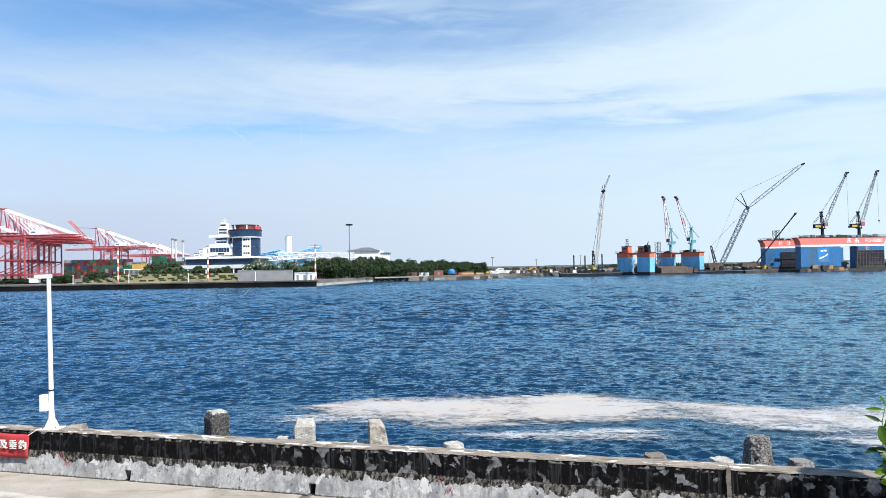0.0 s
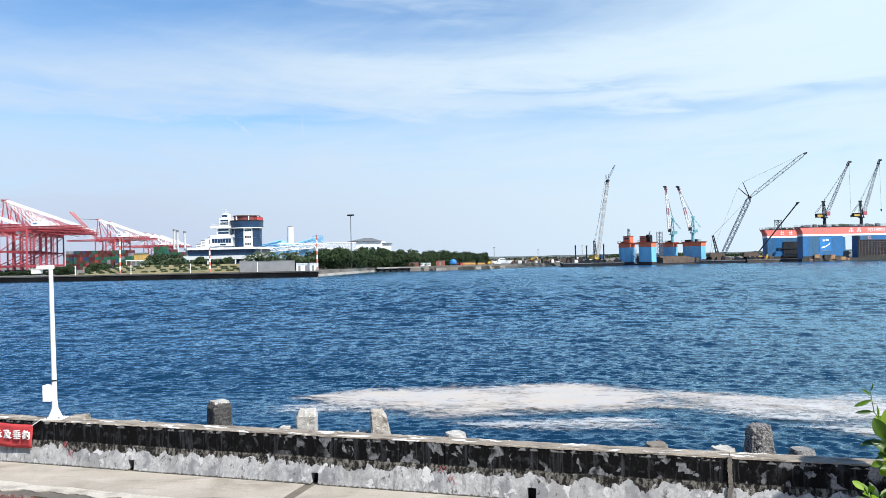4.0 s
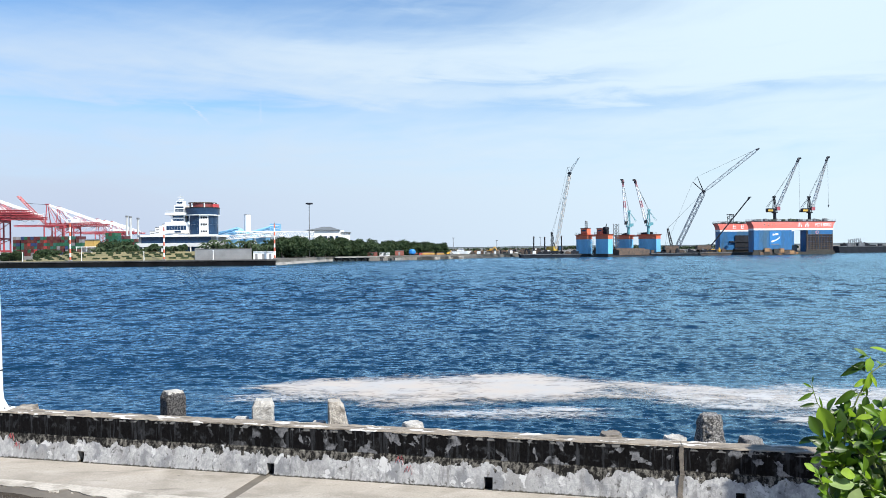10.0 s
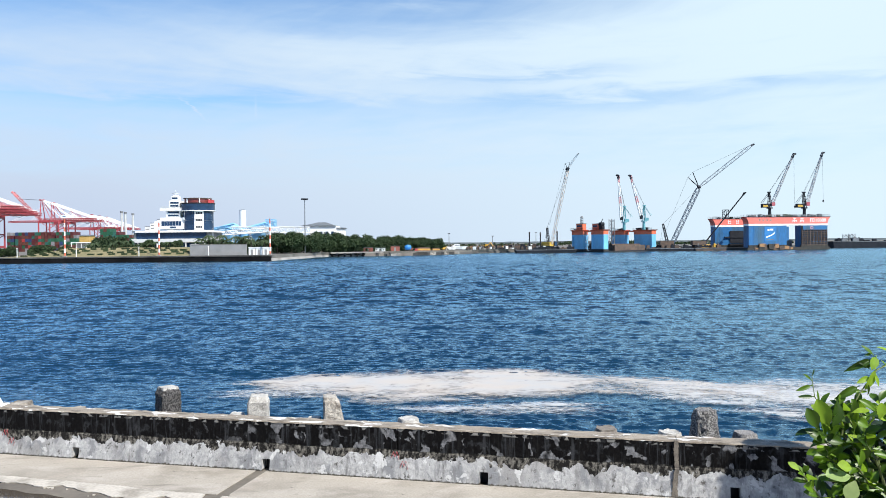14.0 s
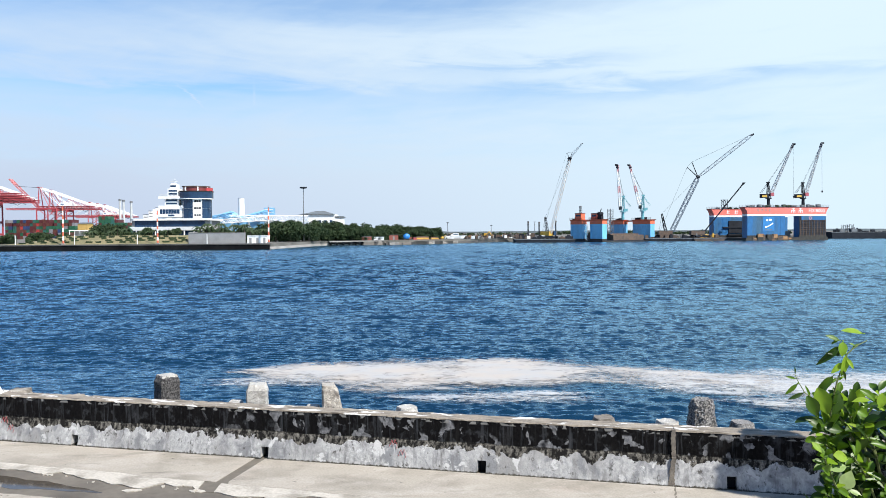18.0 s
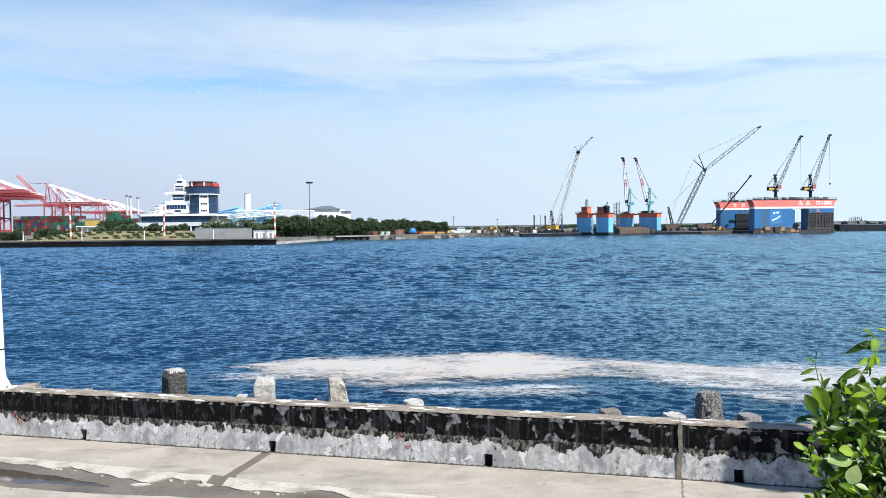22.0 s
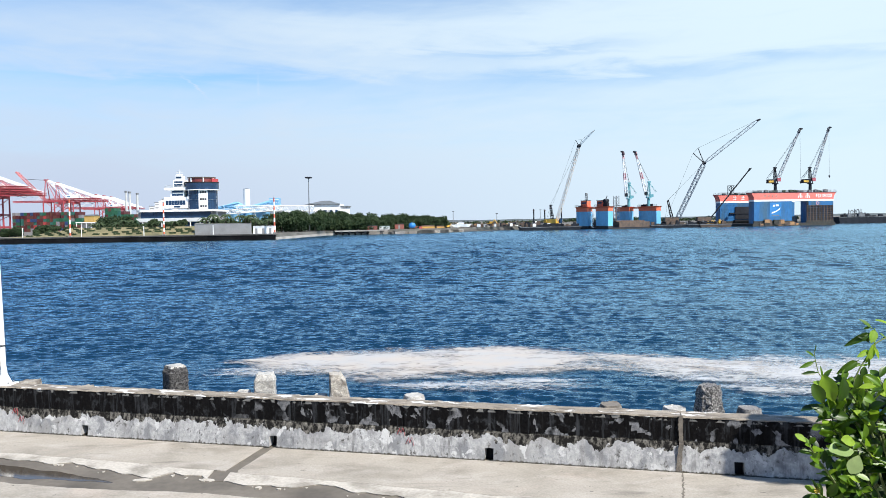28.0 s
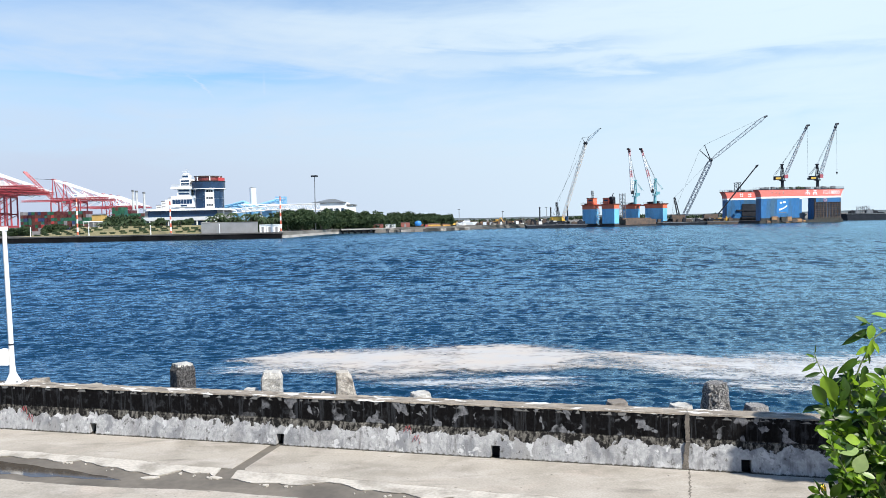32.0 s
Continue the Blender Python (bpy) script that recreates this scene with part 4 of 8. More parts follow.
    pts = [(0.6 + 5.4 * i / 10, 2.6 + 2.6 * (i / 10) ** 1.5) for i in range(11)] + [(6.0 - 5.2 * i / 10, 6.3 - 2.6 * (i / 10) ** 0.8 - 0.5 * math.sin(i / 10 * 3.1)) for i in range(11)]
    part("emblem", Geo().add([(10.5 + x, -0.16, 2.6 + y * 0.9) for x, y in pts], [tuple(range(len(pts)))]), M["white"], em)
    part("emblem", Geo().box(12.0, 13.2, -0.16, -0.12, 8.9, 9.9).box(13.8, 15.6, -0.16, -0.12, 9.1, 10.1), M["white"], em)
    part("caption_bar", Geo().box(11.2, 16.0, -0.16, -0.12, 3.6, 4.1), M["grey_steel"], em)
    for x in (28.4, 33.2):
        b = part("lettering_bar", Geo().box(x, x + 2.6, -0.06, 0, -0.15, 0.15).box(x + 0.3, x + 2.3, -0.06, 0, 0.9, 1.2).box(x + 1.1, x + 1.5, -0.06, 0, -1.1, 1.4).box(x, x + 0.4, -0.06, 0, -1.2, -0.2).box(x + 2.2, x + 2.6, -0.06, 0, -1.2, -0.2), M["white"], d, "white painted characters", pose(0, -0.07, 14.9))
    for x in (6.2, 8.6, 11.0, 13.4):
        part("lettering_bar", Geo().box(x, x + 1.5, -0.05, 0, -0.1, 0.1).box(x + 0.2, x + 1.3, -0.05, 0, 0.5, 0.7).box(x + 0.65, x + 0.85, -0.05, 0, -0.8, 0.9), M["coping"], d, "faint painted characters", pose(0, -0.07, 14.9))
    writing("FD18000", 2.9, pose(45.2, -0.09, 14.85, 90, 0, 0), M["white"], d, label="white painted dock number")
    for x in (8.6, 14.2):
        part("lettering_bar", Geo().box(x, x + 2.4, -0.06, 0, -1.2, -0.9).box(x, x + 2.4, -0.06, 0, 0.1, 0.4).box(x + 0.5, x + 0.8, -0.06, 0, -1.2, 1.2).box(x + 1.6, x + 1.9, -0.06, 0, -1.2, 1.2), M["white"], d, "white painted characters", pose(0, 33.93, 14.9))
    # rusty grid on the tower at the far end
    for i in range(9):
        z = 0.6 + 8.6 * i / 8
        part("grid_bar", Geo().box(34.3, 51.2, -0.30, -0.02, z, z + 0.22), M["rust"], d)
    for i in range(10):
        x = 34.3 + 16.7 * i / 9
        part("grid_post", Geo().box(x, x + 0.22, -0.34, -0.02, 0.0, 9.4), M["rust"], d)
    part("grid_backing", Geo().box(34.4, 51.1, -0.03, 0.0, 0.0, 9.3), M["dark_steel"], d)
    # dark plate added on the front for the tower's shaded inner side
    part("shaded_edge", Geo().box(33.78, 35.2, -0.06, 0.0, 0.8, 11.9), M["dark_steel"], d, "dark plate standing in for the shaded inner side")
    part("crest", Geo().tube((41, -0.25, 10.6), (41, 0, 10.6), 1.0, 1.0, 16), M["faded_pink"], d, "round painted crest")
    part("crest_centre", Geo().tube((41, -0.32, 10.6), (41, -0.25, 10.6), 0.6, 0.6, 14), M["dock_blue"], d)
    # gear on the dock floor and along the inner wing
    g = Geo()
    g.box(6, 25, 33.0, 34.0, 5.2, 5.9).box(9, 25, 32.5, 34.0, 0.5, 1.4).box(10, 24, 33.4, 34, 2.0, 9.5)
    part("inner_gallery", g, M["dark_steel"], d, "dark hung gallery")
    part("rubbing_gear", Geo().box(25, 34, 8, 12, -0.6, 3.2).tube((29, 10, 3.2), (29, 10, 5.5), 1.4, 1.0, 10), M["grey_steel"], d)
    part("frame_tower", Geo().truss((8.5, 36, 17.1), (8.5, 36, 22.5), 2.6, 2.6, 3, 0.16).box(6.8, 10.2, 34.6, 37.4, 22.4, 22.7), M["dark_steel"], d)
    return d


large_dock = build_large_dock()


def jib_crane(m, boom_to, cab_side, paint, boom_paint, house_paint, hook=None, label="", col=8.5):
    """A pedestal jib crane: column, turntable, house, A-frame, lattice boom and stays. The boom runs in the local x-z plane."""
    c = thing("dock_crane", m, label, "crane", "cranes on the docks")
    part("column", Geo().tube((0, 0, 0), (0, 0, col * 0.55), 0.95, 0.8, 12), paint, c)
    part("turntable", Geo().tube((0, 0, col * 0.55), (0, 0, col * 0.62), 1.7, 1.7, 14), paint, c)
    z = col * 0.62
    part("house", Geo().box(-4.6, -0.4, -1.4, 1.4, z, z + 2.2) if cab_side > 0 else Geo().box(0.2, 2.6, -1.0, 1.0, z, z + 1.6), house_paint, c)
    part("cab", Geo().box(0.9 if cab_side > 0 else -2.2, 2.9 if cab_side > 0 else -0.8, -0.9, 0.9, z + 1.0, z + 3.0), M["pink_red"] if cab_side > 0 else M["dark_steel"], c)
    part("house_front", Geo().box(-4.4, -1.6, -1.46, -1.4, z + 0.4, z + 1.5), M["yellow"], c) if cab_side > 0 else None
    top = Vector((-0.3 * cab_side, 0, z + 8.6))
    a = Geo()
    for y in (-1.2, 1.2):
        a.bar((0.9, y * 0.8, z), (top.x + 0.2, y * 0.3, top.z), 0.3)
        a.bar((-0.9, y * 0.8, z), (top.x - 0.2, y * 0.3, top.z), 0.3)
        a.bar((-4.5 * cab_side, y, z + 2.8), (top.x, y * 0.4, top.z), 0.16)
    for k in (0.35, 0.65):
        a.bar((0.5, -0.8, z + 10 * k), (-0.9, 0.8, z + 10 * k), 0.2)
    a.box(top.x - 0.8, top.x + 0.8, -0.7, 0.7, top.z - 0.2, top.z + 0.6)
    part("a_frame", a, paint, c)
    foot, tip = Vector((1.6 * cab_side, 0, z + 2.5)), Vector(boom_to)
    if isinstance(boom_paint, tuple):
        for k in range(6):
            tagged(part("boom_truss", Geo().truss(foot.lerp(tip, k / 6), foot.lerp(tip, (k + 1) / 6), 1.4 - 0.12 * k, 1.28 - 0.12 * k, 3, 0.16), boom_paint[k % len(boom_paint)], c), kind="stuff")
    else:
        part("boom", Geo().truss(foot, foot.lerp(tip, 0.12), 0.5, 1.5, 2, 0.18).truss(foot.lerp(tip, 0.12), foot.lerp(tip, 0.9), 1.5, 1.1, 14, 0.15).truss(foot.lerp(tip, 0.9), tip, 1.1, 0.6, 2, 0.16), boom_paint, c)
    part("boom_head", Geo().bar(foot.lerp(tip, 0.93), tip + (tip - foot) * 0.012, 1.3, 1.0).bar(tip, tip + Vector((1.4 * (1 if tip.x > 0 else -1), 0, 0.3)), 1.0, 0.6), M["dark_steel"], c)
    s = Geo()
    for y in (-0.5, 0.5):
        s.bar(top + Vector((0, y, 0.3)), foot.lerp(tip, 0.94) + Vector((0, y, 0)), 0.09)
    part("stay_rig", s, M["dark_steel"], c)
    if hook:
        part("hoist_rope", Geo().bar(tip, (tip.x + 0.4, 0, hook), 0.07), M["dark_steel"], c)
        part("hook_block", Geo().box(tip.x + 0.1, tip.x + 0.7, -0.3, 0.3, hook - 0.9, hook).tube((tip.x + 0.4, 0, hook - 1.5), (tip.x + 0.4, 0, hook - 0.9), 0.12, 0.2, 6), M["dark_steel"], c)
    return c


jib_crane(pose(195.4, 424, 17.1, 0, 0, 0), (14.2, 0, 36.0), 1, M["dark_steel"], (M["pale_steel"], M["boom_grey"], M["boom_grey"]), M["dark_steel"], 6.2, "grey luffing crane with dark house on the red dock top")
jib_crane(pose(217.6, 428, 17.1, 0, 0, 0), (10.8, 0, 37.0), 1, M["dark_steel"], (M["pale_steel"], M["boom_grey"], M["boom_grey"]), M["dark_steel"], 9.5, "grey luffing crane with hanging hook on the red dock top")


def build_small_dock():
    W = -2.2
    d = thing("floating_dock", pose(94.4, 405, 0, 0, 0, -55), "pale blue floating dock with orange-topped towers", "floating dock")
    part("pontoon", Geo().box(-30, 2.5, -2.5, 45, W - 2, -1.4), M["dark_steel"], d, "dark low pontoon")
    part("fouling", Geo().box(-30.2, 2.7, -2.7, 45.2, W - 2, -1.9), M["fouling"], d)
    part("keel_bed", Geo().box(-25, 1, 8, 34, -1.4, 1.6).box(-22, -2, 9, 33, 1.6, 2.3), M["rust"], d, "dark red-brown dock floor with keel blocks")
    for y0, spans in ((0.0, ((-9.0, 0.0), (-24.0, -15.2))), (39.0, ((-11.2, 1.7), (-29.1, -18.3)))):
        for x0, x1 in spans:
            t = part("wing_tower", Geo().box(x0, x1, y0, y0 + 3.8, -1.4, 7.7), M["sky_blue"], d)
            g = Geo()
            g.box(x0 - 0.05, x1 + 0.05, y0 - 0.05, y0 + 3.85, 7.7, 9.6)
            flare(g, x0 - 0.05, x1 + 0.05, y0 - 0.05, y0 + 3.85, 9.6, 10.4, 0.7)
            part("orange_top", g, M["orange"], t)
            part("plinth", Geo().box(x0 - 0.12, x1 + 0.12, y0 - 0.12, y0 + 3.92, -1.4, -0.5), M["fouling"], t)
            part("railing", rails(x0 - 0.5, x1 + 0.5, y0 - 0.5, 10.4, 8, 1.0), M["dark_steel"], t)
            part("scupper_pipe", Geo().tube((x0 + 1.0, y0 - 0.2, 0.3), (x0 + 1.0, y0 - 0.2, 7.6), 0.18), M["sky_blue"], t)
            r = random.Random(int(x0 + y0))
            for k in range(5):
                x = r.uniform(x0, x1 - 1.5)
                part("deck_gear", Geo().box(x, x + r.uniform(0.5, 1.5), y0 + 1, y0 + 2.5, 10.4, 10.4 + r.uniform(0.5, 1.4)), M["dark_steel"], t)
        part("bridge_deck", Geo().box(spans[1][1], spans[0][0], y0 + 0.6, y0 + 3.2, 9.2, 10.0), M["orange"], d)
    for x0, x1, z1 in ((-20.8, -16.0, 13.9), (-8.6, -4.4, 13.6)):
        h = part("deck_house", Geo().box(x0, x1, 0.4, 3.4, 10.4, z1), M["orange"], d)
        part("roof", Geo().box(x0 - 0.2, x1 + 0.2, 0.2, 3.6, z1, z1 + 0.2), M["dark_steel"], h)
        part("window_strip", Geo().box(x0 + 0.6, x1 - 0.6, 0.34, 0.4, z1 - 1.7, z1 - 0.8), M["glass_blue"], h)
    part("mast", Geo().truss((-18, 2, 13.9), (-18, 2, 17.5), 1.1, 0.8, 3, 0.12).tube((-18, 2, 17.5), (-18, 2, 18.3), 0.9, 0.6, 10), M["grey_steel"], d)
    part("winch", Geo().box(-4.6, -1.8, 1, 3, 10.4, 12.4).tube((-3.2, 0.6, 13.4), (-3.2, 3.4, 13.4), 1.1, 1.1, 10).bar((-4.4, 2, 12.4), (-2.4, 2, 16.2), 0.4), M["dark_steel"], d)
    # white stair flight between the towers
    for k in range(5):
        g = Geo()
        z0 = -1.4 + 1.75 * k
        a, b = (-12.6, -10.0) if k % 2 else (-10.0, -12.6)
        g.bar((a, -0.8, z0), (b, -0.8, z0 + 1.5), 0.28)
        g.bar((a, -0.4, z0 + 1.0), (b, -0.4, z0 + 2.5), 0.16)
        part("stair_flight", g, M["white"], d, "white steel stair flight")
    part("stair_tower", Geo().truss((-11.7, 20, -1.4), (-11.7, 20, 16.5), 2.2, 2.2, 9, 0.18), M["grey_steel"], d)
    return d


small_dock = build_small_dock()
jib_crane(pose(111.6, 427, 10.4, 0, 0, 0), (-3.2, 0, 31.5), -1, M["teal"], (M["white"], M["white"], M["faded_pink"]), M["teal"], None, "teal pedestal crane with raised red and white boom", 7.5)
jib_crane(pose(123.7, 429, 10.4, 0, 0, 0), (-7.6, 0, 31.5), -1, M["teal"], (M["white"], M["white"], M["faded_pink"]), M["teal"], None, "teal pedestal crane, red and white boom leaning back", 8.5)


def crawler_crane(m, knee, tip, paint, boom_paint, w, label, mast=None, struts=True, jib_w=1.2, cab=None, jib_paint=None, bays=14, rod=0.12):
    """A crawler crane with lattice boom, luffing jib, jib struts and pendants, in the local x-z plane."""
    c = thing("crawler_crane", m, label, "crane", "crawler cranes")
    for y in (-2.6, 2.6):
        tr = part("track", Geo().box(-4.2, 4.2, y - 0.6, y + 0.6, 0.25, 1.25).tube((-4.2, y - 0.6, 0.75), (-4.2, y + 0.6, 0.75), 0.72, 0.72, 12).tube((4.2, y - 0.6, 0.75), (4.2, y + 0.6, 0.75), 0.72, 0.72, 12), M["dark_steel"], c)
    part("car_body", Geo().box(-2, 2, -2.2, 2.2, 0.8, 1.7), M["dark_steel"], c)
    h = part("house", Geo().box(-5.5, 2.2, -1.7, 1.7, 1.7, 4.0).box(-5.8, -4.0, -1.9, 1.9, 1.6, 3.6), cab or paint, c)
    part("cab", Geo().box(1.4, 3.4, 1.0, 2.4, 1.9, 4.2), M["glass_blue"], h)
    base_thing, c = c, h
    foot, knee, tip = Vector((1.6, 0, 2.4)), Vector(knee), Vector(tip)
    part("boom", Geo().truss(foot, foot.lerp(knee, 0.07), 0.5, w, 1, 0.2).truss(foot.lerp(knee, 0.07), foot.lerp(knee, 0.95), w, w, 18, 0.11 if 1 < w < 2 else 0.17).truss(foot.lerp(knee, 0.95), knee, w, 0.7, 1, 0.2), boom_paint, c)
    if tip != knee:
        part("luffing_jib", Geo().truss(knee, knee.lerp(tip, 0.1), 0.5, jib_w, 1, rod).truss(knee.lerp(tip, 0.1), knee.lerp(tip, 0.92), jib_w, jib_w, bays, rod).truss(knee.lerp(tip, 0.92), tip, jib_w, 0.5, 1, rod), jib_paint or boom_paint, c)
    part("boom_head", Geo().bar(knee - Vector((0.8, 0, 0)), knee + Vector((0.9, 0, 0.2)), min(1.5, w * 1.2), min(1.2, w)), M["dark_steel"], c)
    if tip != knee:
        part("jib_head", Geo().bar(tip - (tip - knee) * 0.03, tip + Vector((0.8, 0, 0.1)), jib_w * 0.6, jib_w * 0.4), M["dark_steel"], c)
    s = Geo()
    if mast:
        part("back_mast", Geo().truss((-1.0, 0, 2.6), mast, 1.4, 0.7, 7, 0.15), M["dark_steel"], c)
        s.bar(mast, (-5.2, 0, 3.6), 0.08).bar(mast, knee, 0.08)
    if struts:
        for q in struts:
            part("jib_strut", Geo().bar(knee, q, 0.2 * w, 0.14 * w), M["dark_steel"], c)
        s.bar(struts[1], tip, 0.08).bar(struts[0], struts[1], 0.08).bar(struts[0], (-4.5, 0, 4.0), 0.07)
    if len(s.v):
        part("pendant_rig", s, M["dark_steel"], c)
    return base_thing, h


crawler_crane(pose(138.2, 428, -0.4), (17.6, 0, 35.2), (49.5, 0, 60.0), M["rust"], M["boom_slate"], 2.1, "large crawler crane with grey lattice boom and long jib", (-3.6, 0, 14.0), [Vector((11.2, 0, 41.0)), Vector((14.0, 0, 44.0))], 1.6, None, None, 11, 0.085)
slewing_crane, slewing_house = crawler_crane(pose(65.2, 408, -0.2), (16.8, 0, 42.8), (25.8, 0, 50.0), M["yellow"], M["boom_ochre"], 1.25, "yellow crawler crane with steep worn lattice boom and white jib", (-2.5, 0, 12.0), [Vector((14.6, 0, 46.2)), Vector((18.8, 0, 46.2))], 0.55, None, M["white"], 12, 0.055)
crawler_crane(pose(156, 425, -0.4), (25.4, 0, 31.5), (25.4, 0, 31.5), M["rust"], M["dark_steel"], 0.3, "low crawler crane with thin dark boom beside the dock", None, None, 1.0)


def barge(m, length, width, depth, paint, label, clutter, seed, kinds):
    b = thing("work_barge", m, label, "barge", "moored barges")
    h = depth
    g = Geo().prism([(-length / 2, -width / 2), (length / 2, -width / 2), (length / 2, width / 2), (-length / 2, width / 2)], -1.2, h,
                    [(-length / 2 - 1.2, -width / 2 - 0.2), (length / 2 + 1.2, -width / 2 - 0.2), (length / 2 + 1.2, width / 2 + 0.2), (-length / 2 - 1.2, width / 2 + 0.2)])
    part("hull", g, paint, b)
    part("rubbing_strake", Geo().box(-length / 2 - 1.3, length / 2 + 1.3, -width / 2 - 0.35, -width / 2 - 0.1, h - 0.5, h - 0.2), M["grey_steel"], b)
    r = random.Random(seed)
    for k in range(clutter):
        x = r.uniform(-length / 2, length / 2 - 2)
        w, z = r.uniform(0.8, 4.5), r.uniform(0.4, 2.0)
        y = r.uniform(-width / 2 + 0.3, width / 2 - 2)
        g = Geo().box(x, x + w, y, y + r.uniform(1, 2), h, h + z)
        if k % 2:
            g.box(x + w * 0.2, x + w * 0.6, y + 0.2, y + 0.9, h + z, h + z * 1.5)
        part("deck_load", g, M[kinds[k % len(kinds)]], b)
    return b


barge(pose(62.4, 408, -2.2), 31, 11, 2.0, M["dark_steel"], "dark work barge carrying machinery and white tanks", 30, 11, ("white", "rust", "grey_steel", "dark_steel", "rust", "dark_steel"))
barge(pose(141, 428, -2.2), 34, 12, 1.8, M["dark_steel"], "dark work barge under the large crawler crane", 44, 12, ("rust", "dark_steel", "coping", "grey_steel", "rust", "dark_steel"))
barge(pose(160, 426, -2.2), 16, 10, 1.8, M["rust"], "rusty barge moored against the floating dock", 16, 13, ("rust", "grey_steel", "yellow"))
barge(pose(292, 486, -2.2), 56, 12, 4.4, M["dark_steel"], "long dark barge moored beyond the floating dock", 22, 14, ("dark_steel", "grey_steel", "dark_steel"))
barge(pose(384, 498, -2.2), 90, 12, 3.6, M["dark_steel"], "dark barge moored further along the far quay", 22, 15, ("dark_steel", "grey_steel", "rust"))


# ---- container cranes ----
def sts_crane(raised=False):
    """A ship-to-shore gantry: waterside legs at x = 0, landside legs and back reach towards +x, boom towards -x."""
    c = thing("container_crane", pose(0, 0, 0), "container crane with its boom hoisted high" if raised else "red gantry container crane with white stays", "crane", "container cranes on the quay")
    H, G, S, A = 29.5, 19.5, 15.0, 50.0
    for x in (0.0, G):
        for y in (-S / 2, S / 2):
            l = part("leg", Geo().bar((x, y, 1.2), (x, y, H), 1.15, 1.0), M["red"], c)
            part("bogie", Geo().box(x - 0.8, x + 0.8, y - 2.6, y + 2.6, 0.0, 1.3), M["dark_steel"], l)
        part("sill_beam", Geo().box(x - 0.6, x + 0.6, -S / 2, S / 2, 3.2, 4.8), M["red"], c)
        part("cross_beam", Geo().box(x - 0.5, x + 0.5, -S / 2, S / 2, H - 2.4, H - 1.0), M["red"], c)
    for y in (-S / 2, S / 2):
        part("portal_beam", Geo().box(0, G, y - 0.4, y + 0.4, 13.5, 14.7), M["red"], c)
        part("portal_beam", Geo().box(0, G, y - 0.4, y + 0.4, H - 1.4, H), M["red"], c)
        part("brace", Geo().bar((0, y, 14.2), (G, y, H - 2), 0.5), M["pink_red"], c)
        part("brace", Geo().bar((G, y, 13.5), (0, y, 4.8), 0.5), M["pink_red"], c)
        part("brace", Geo().bar((0, y, H), (G * 0.55, y, H - 8), 0.4), M["pink_red"], c)
    for y in (-2.6, 2.6):
        part("girder", Geo().truss((-1, y, H + 1.0), (G + 33, y, H + 1.0), 1.9, 1.9, 22, 0.26), M["red"], c)
        part("rail_beam", Geo().box(-1, G + 33, y - 0.3, y + 0.3, H - 0.2, H + 0.5), M["red"], c)
        if raised:
            part("raised_boom", Geo().truss((-2, y, H + 1), (-29, y, H + 29), 1.0, 0.8, 14, 0.16), M["red"], c)
        else:
            part("boom", Geo().truss((-2, y, H + 1), (-46, y, H + 1), 1.8, 1.3, 16, 0.26), M["pink_red"], c)
            part("fore_stay", Geo().bar((-0.5, y * 0.4, A), (-22, y, H + 2), 0.32), M["white"], c)
            part("fore_stay", Geo().bar((-0.5, y * 0.4, A), (-42, y, H + 2), 0.32), M["white"], c)
        part("apex_leg", Geo().bar((0, y * 2, H), (-0.5, y * 0.4, A), 0.8, 0.6), M["red"], c)
        part("apex_leg", Geo().bar((G * 0.6, y * 2, H), (0, y * 0.4, A), 0.6, 0.5), M["pink_red"], c)
        part("back_stay", Geo().bar((0, y * 0.4, A), (G + 1, y, H + 2.4), 0.34), M["white"], c)
        part("back_stay", Geo().truss((0, y * 0.4, A), (G + 31, y, H + 2.4), 1.2, 0.8, 12, 0.12), M["white"], c)
        for q in (((G * 0.5, y * 0.6, A - 5.2), (G * 0.6, y, H + 2)), ((G + 10, y * 0.9, H + 9.2), (G + 3, y, H + 2)), ((G + 10, y * 0.9, H + 9.2), (G + 20, y, H + 2))):
            part("back_tie", Geo().bar(*q, 0.3), M["pink_red"], c)
        part("back_tie", Geo().bar((G * 0.9, y * 0.8, H + 10.4), (G + 12, y, H + 2.2), 0.4), M["white"], c)
    if raised:
        part("boom_tip", Geo().bar((-24, 0, H + 23.8), (-29.5, 0, H + 29.5), 1.0, 0.8), M["red"], c)
        part("boom_rope", Geo().bar((0, 0, A), (-22, 0, H + 22), 0.25), M["dark_steel"], c)
    part("apex_head", Geo().box(-2, 1.6, -1.6, 1.6, A - 0.4, A + 0.8), M["red"], c)
    part("machinery_house", Geo().box(G + 0.5, G + 12.5, -3.4, 3.4, H + 2.2, H + 5.6), M["white_wall"], c, "white machinery house")
    part("house_sign", Geo().box(G + 2, G + 5, -3.46, -3.4, H + 3.4, H + 4.4), M["dock_blue"], c)
    part("operator_cab", Geo().box(8, 10.2, -1.5, 1.5, H - 3.2, H - 0.8), M["white"], c)
    part("trolley", Geo().box(5, 12, -2.4, 2.4, H - 0.8, H - 0.2), M["dark_steel"], c)
    part("festoon_cable", Geo().bar((G + 14, -3, H), (G + 18, -3, H - 2.0), 0.25).bar((G + 18, -3, H - 2.0), (G + 22, -3, H), 0.25).bar((G + 22, -3, H), (G + 25, -3, H - 1.6), 0.25), M["dark_steel"], c)
    return c


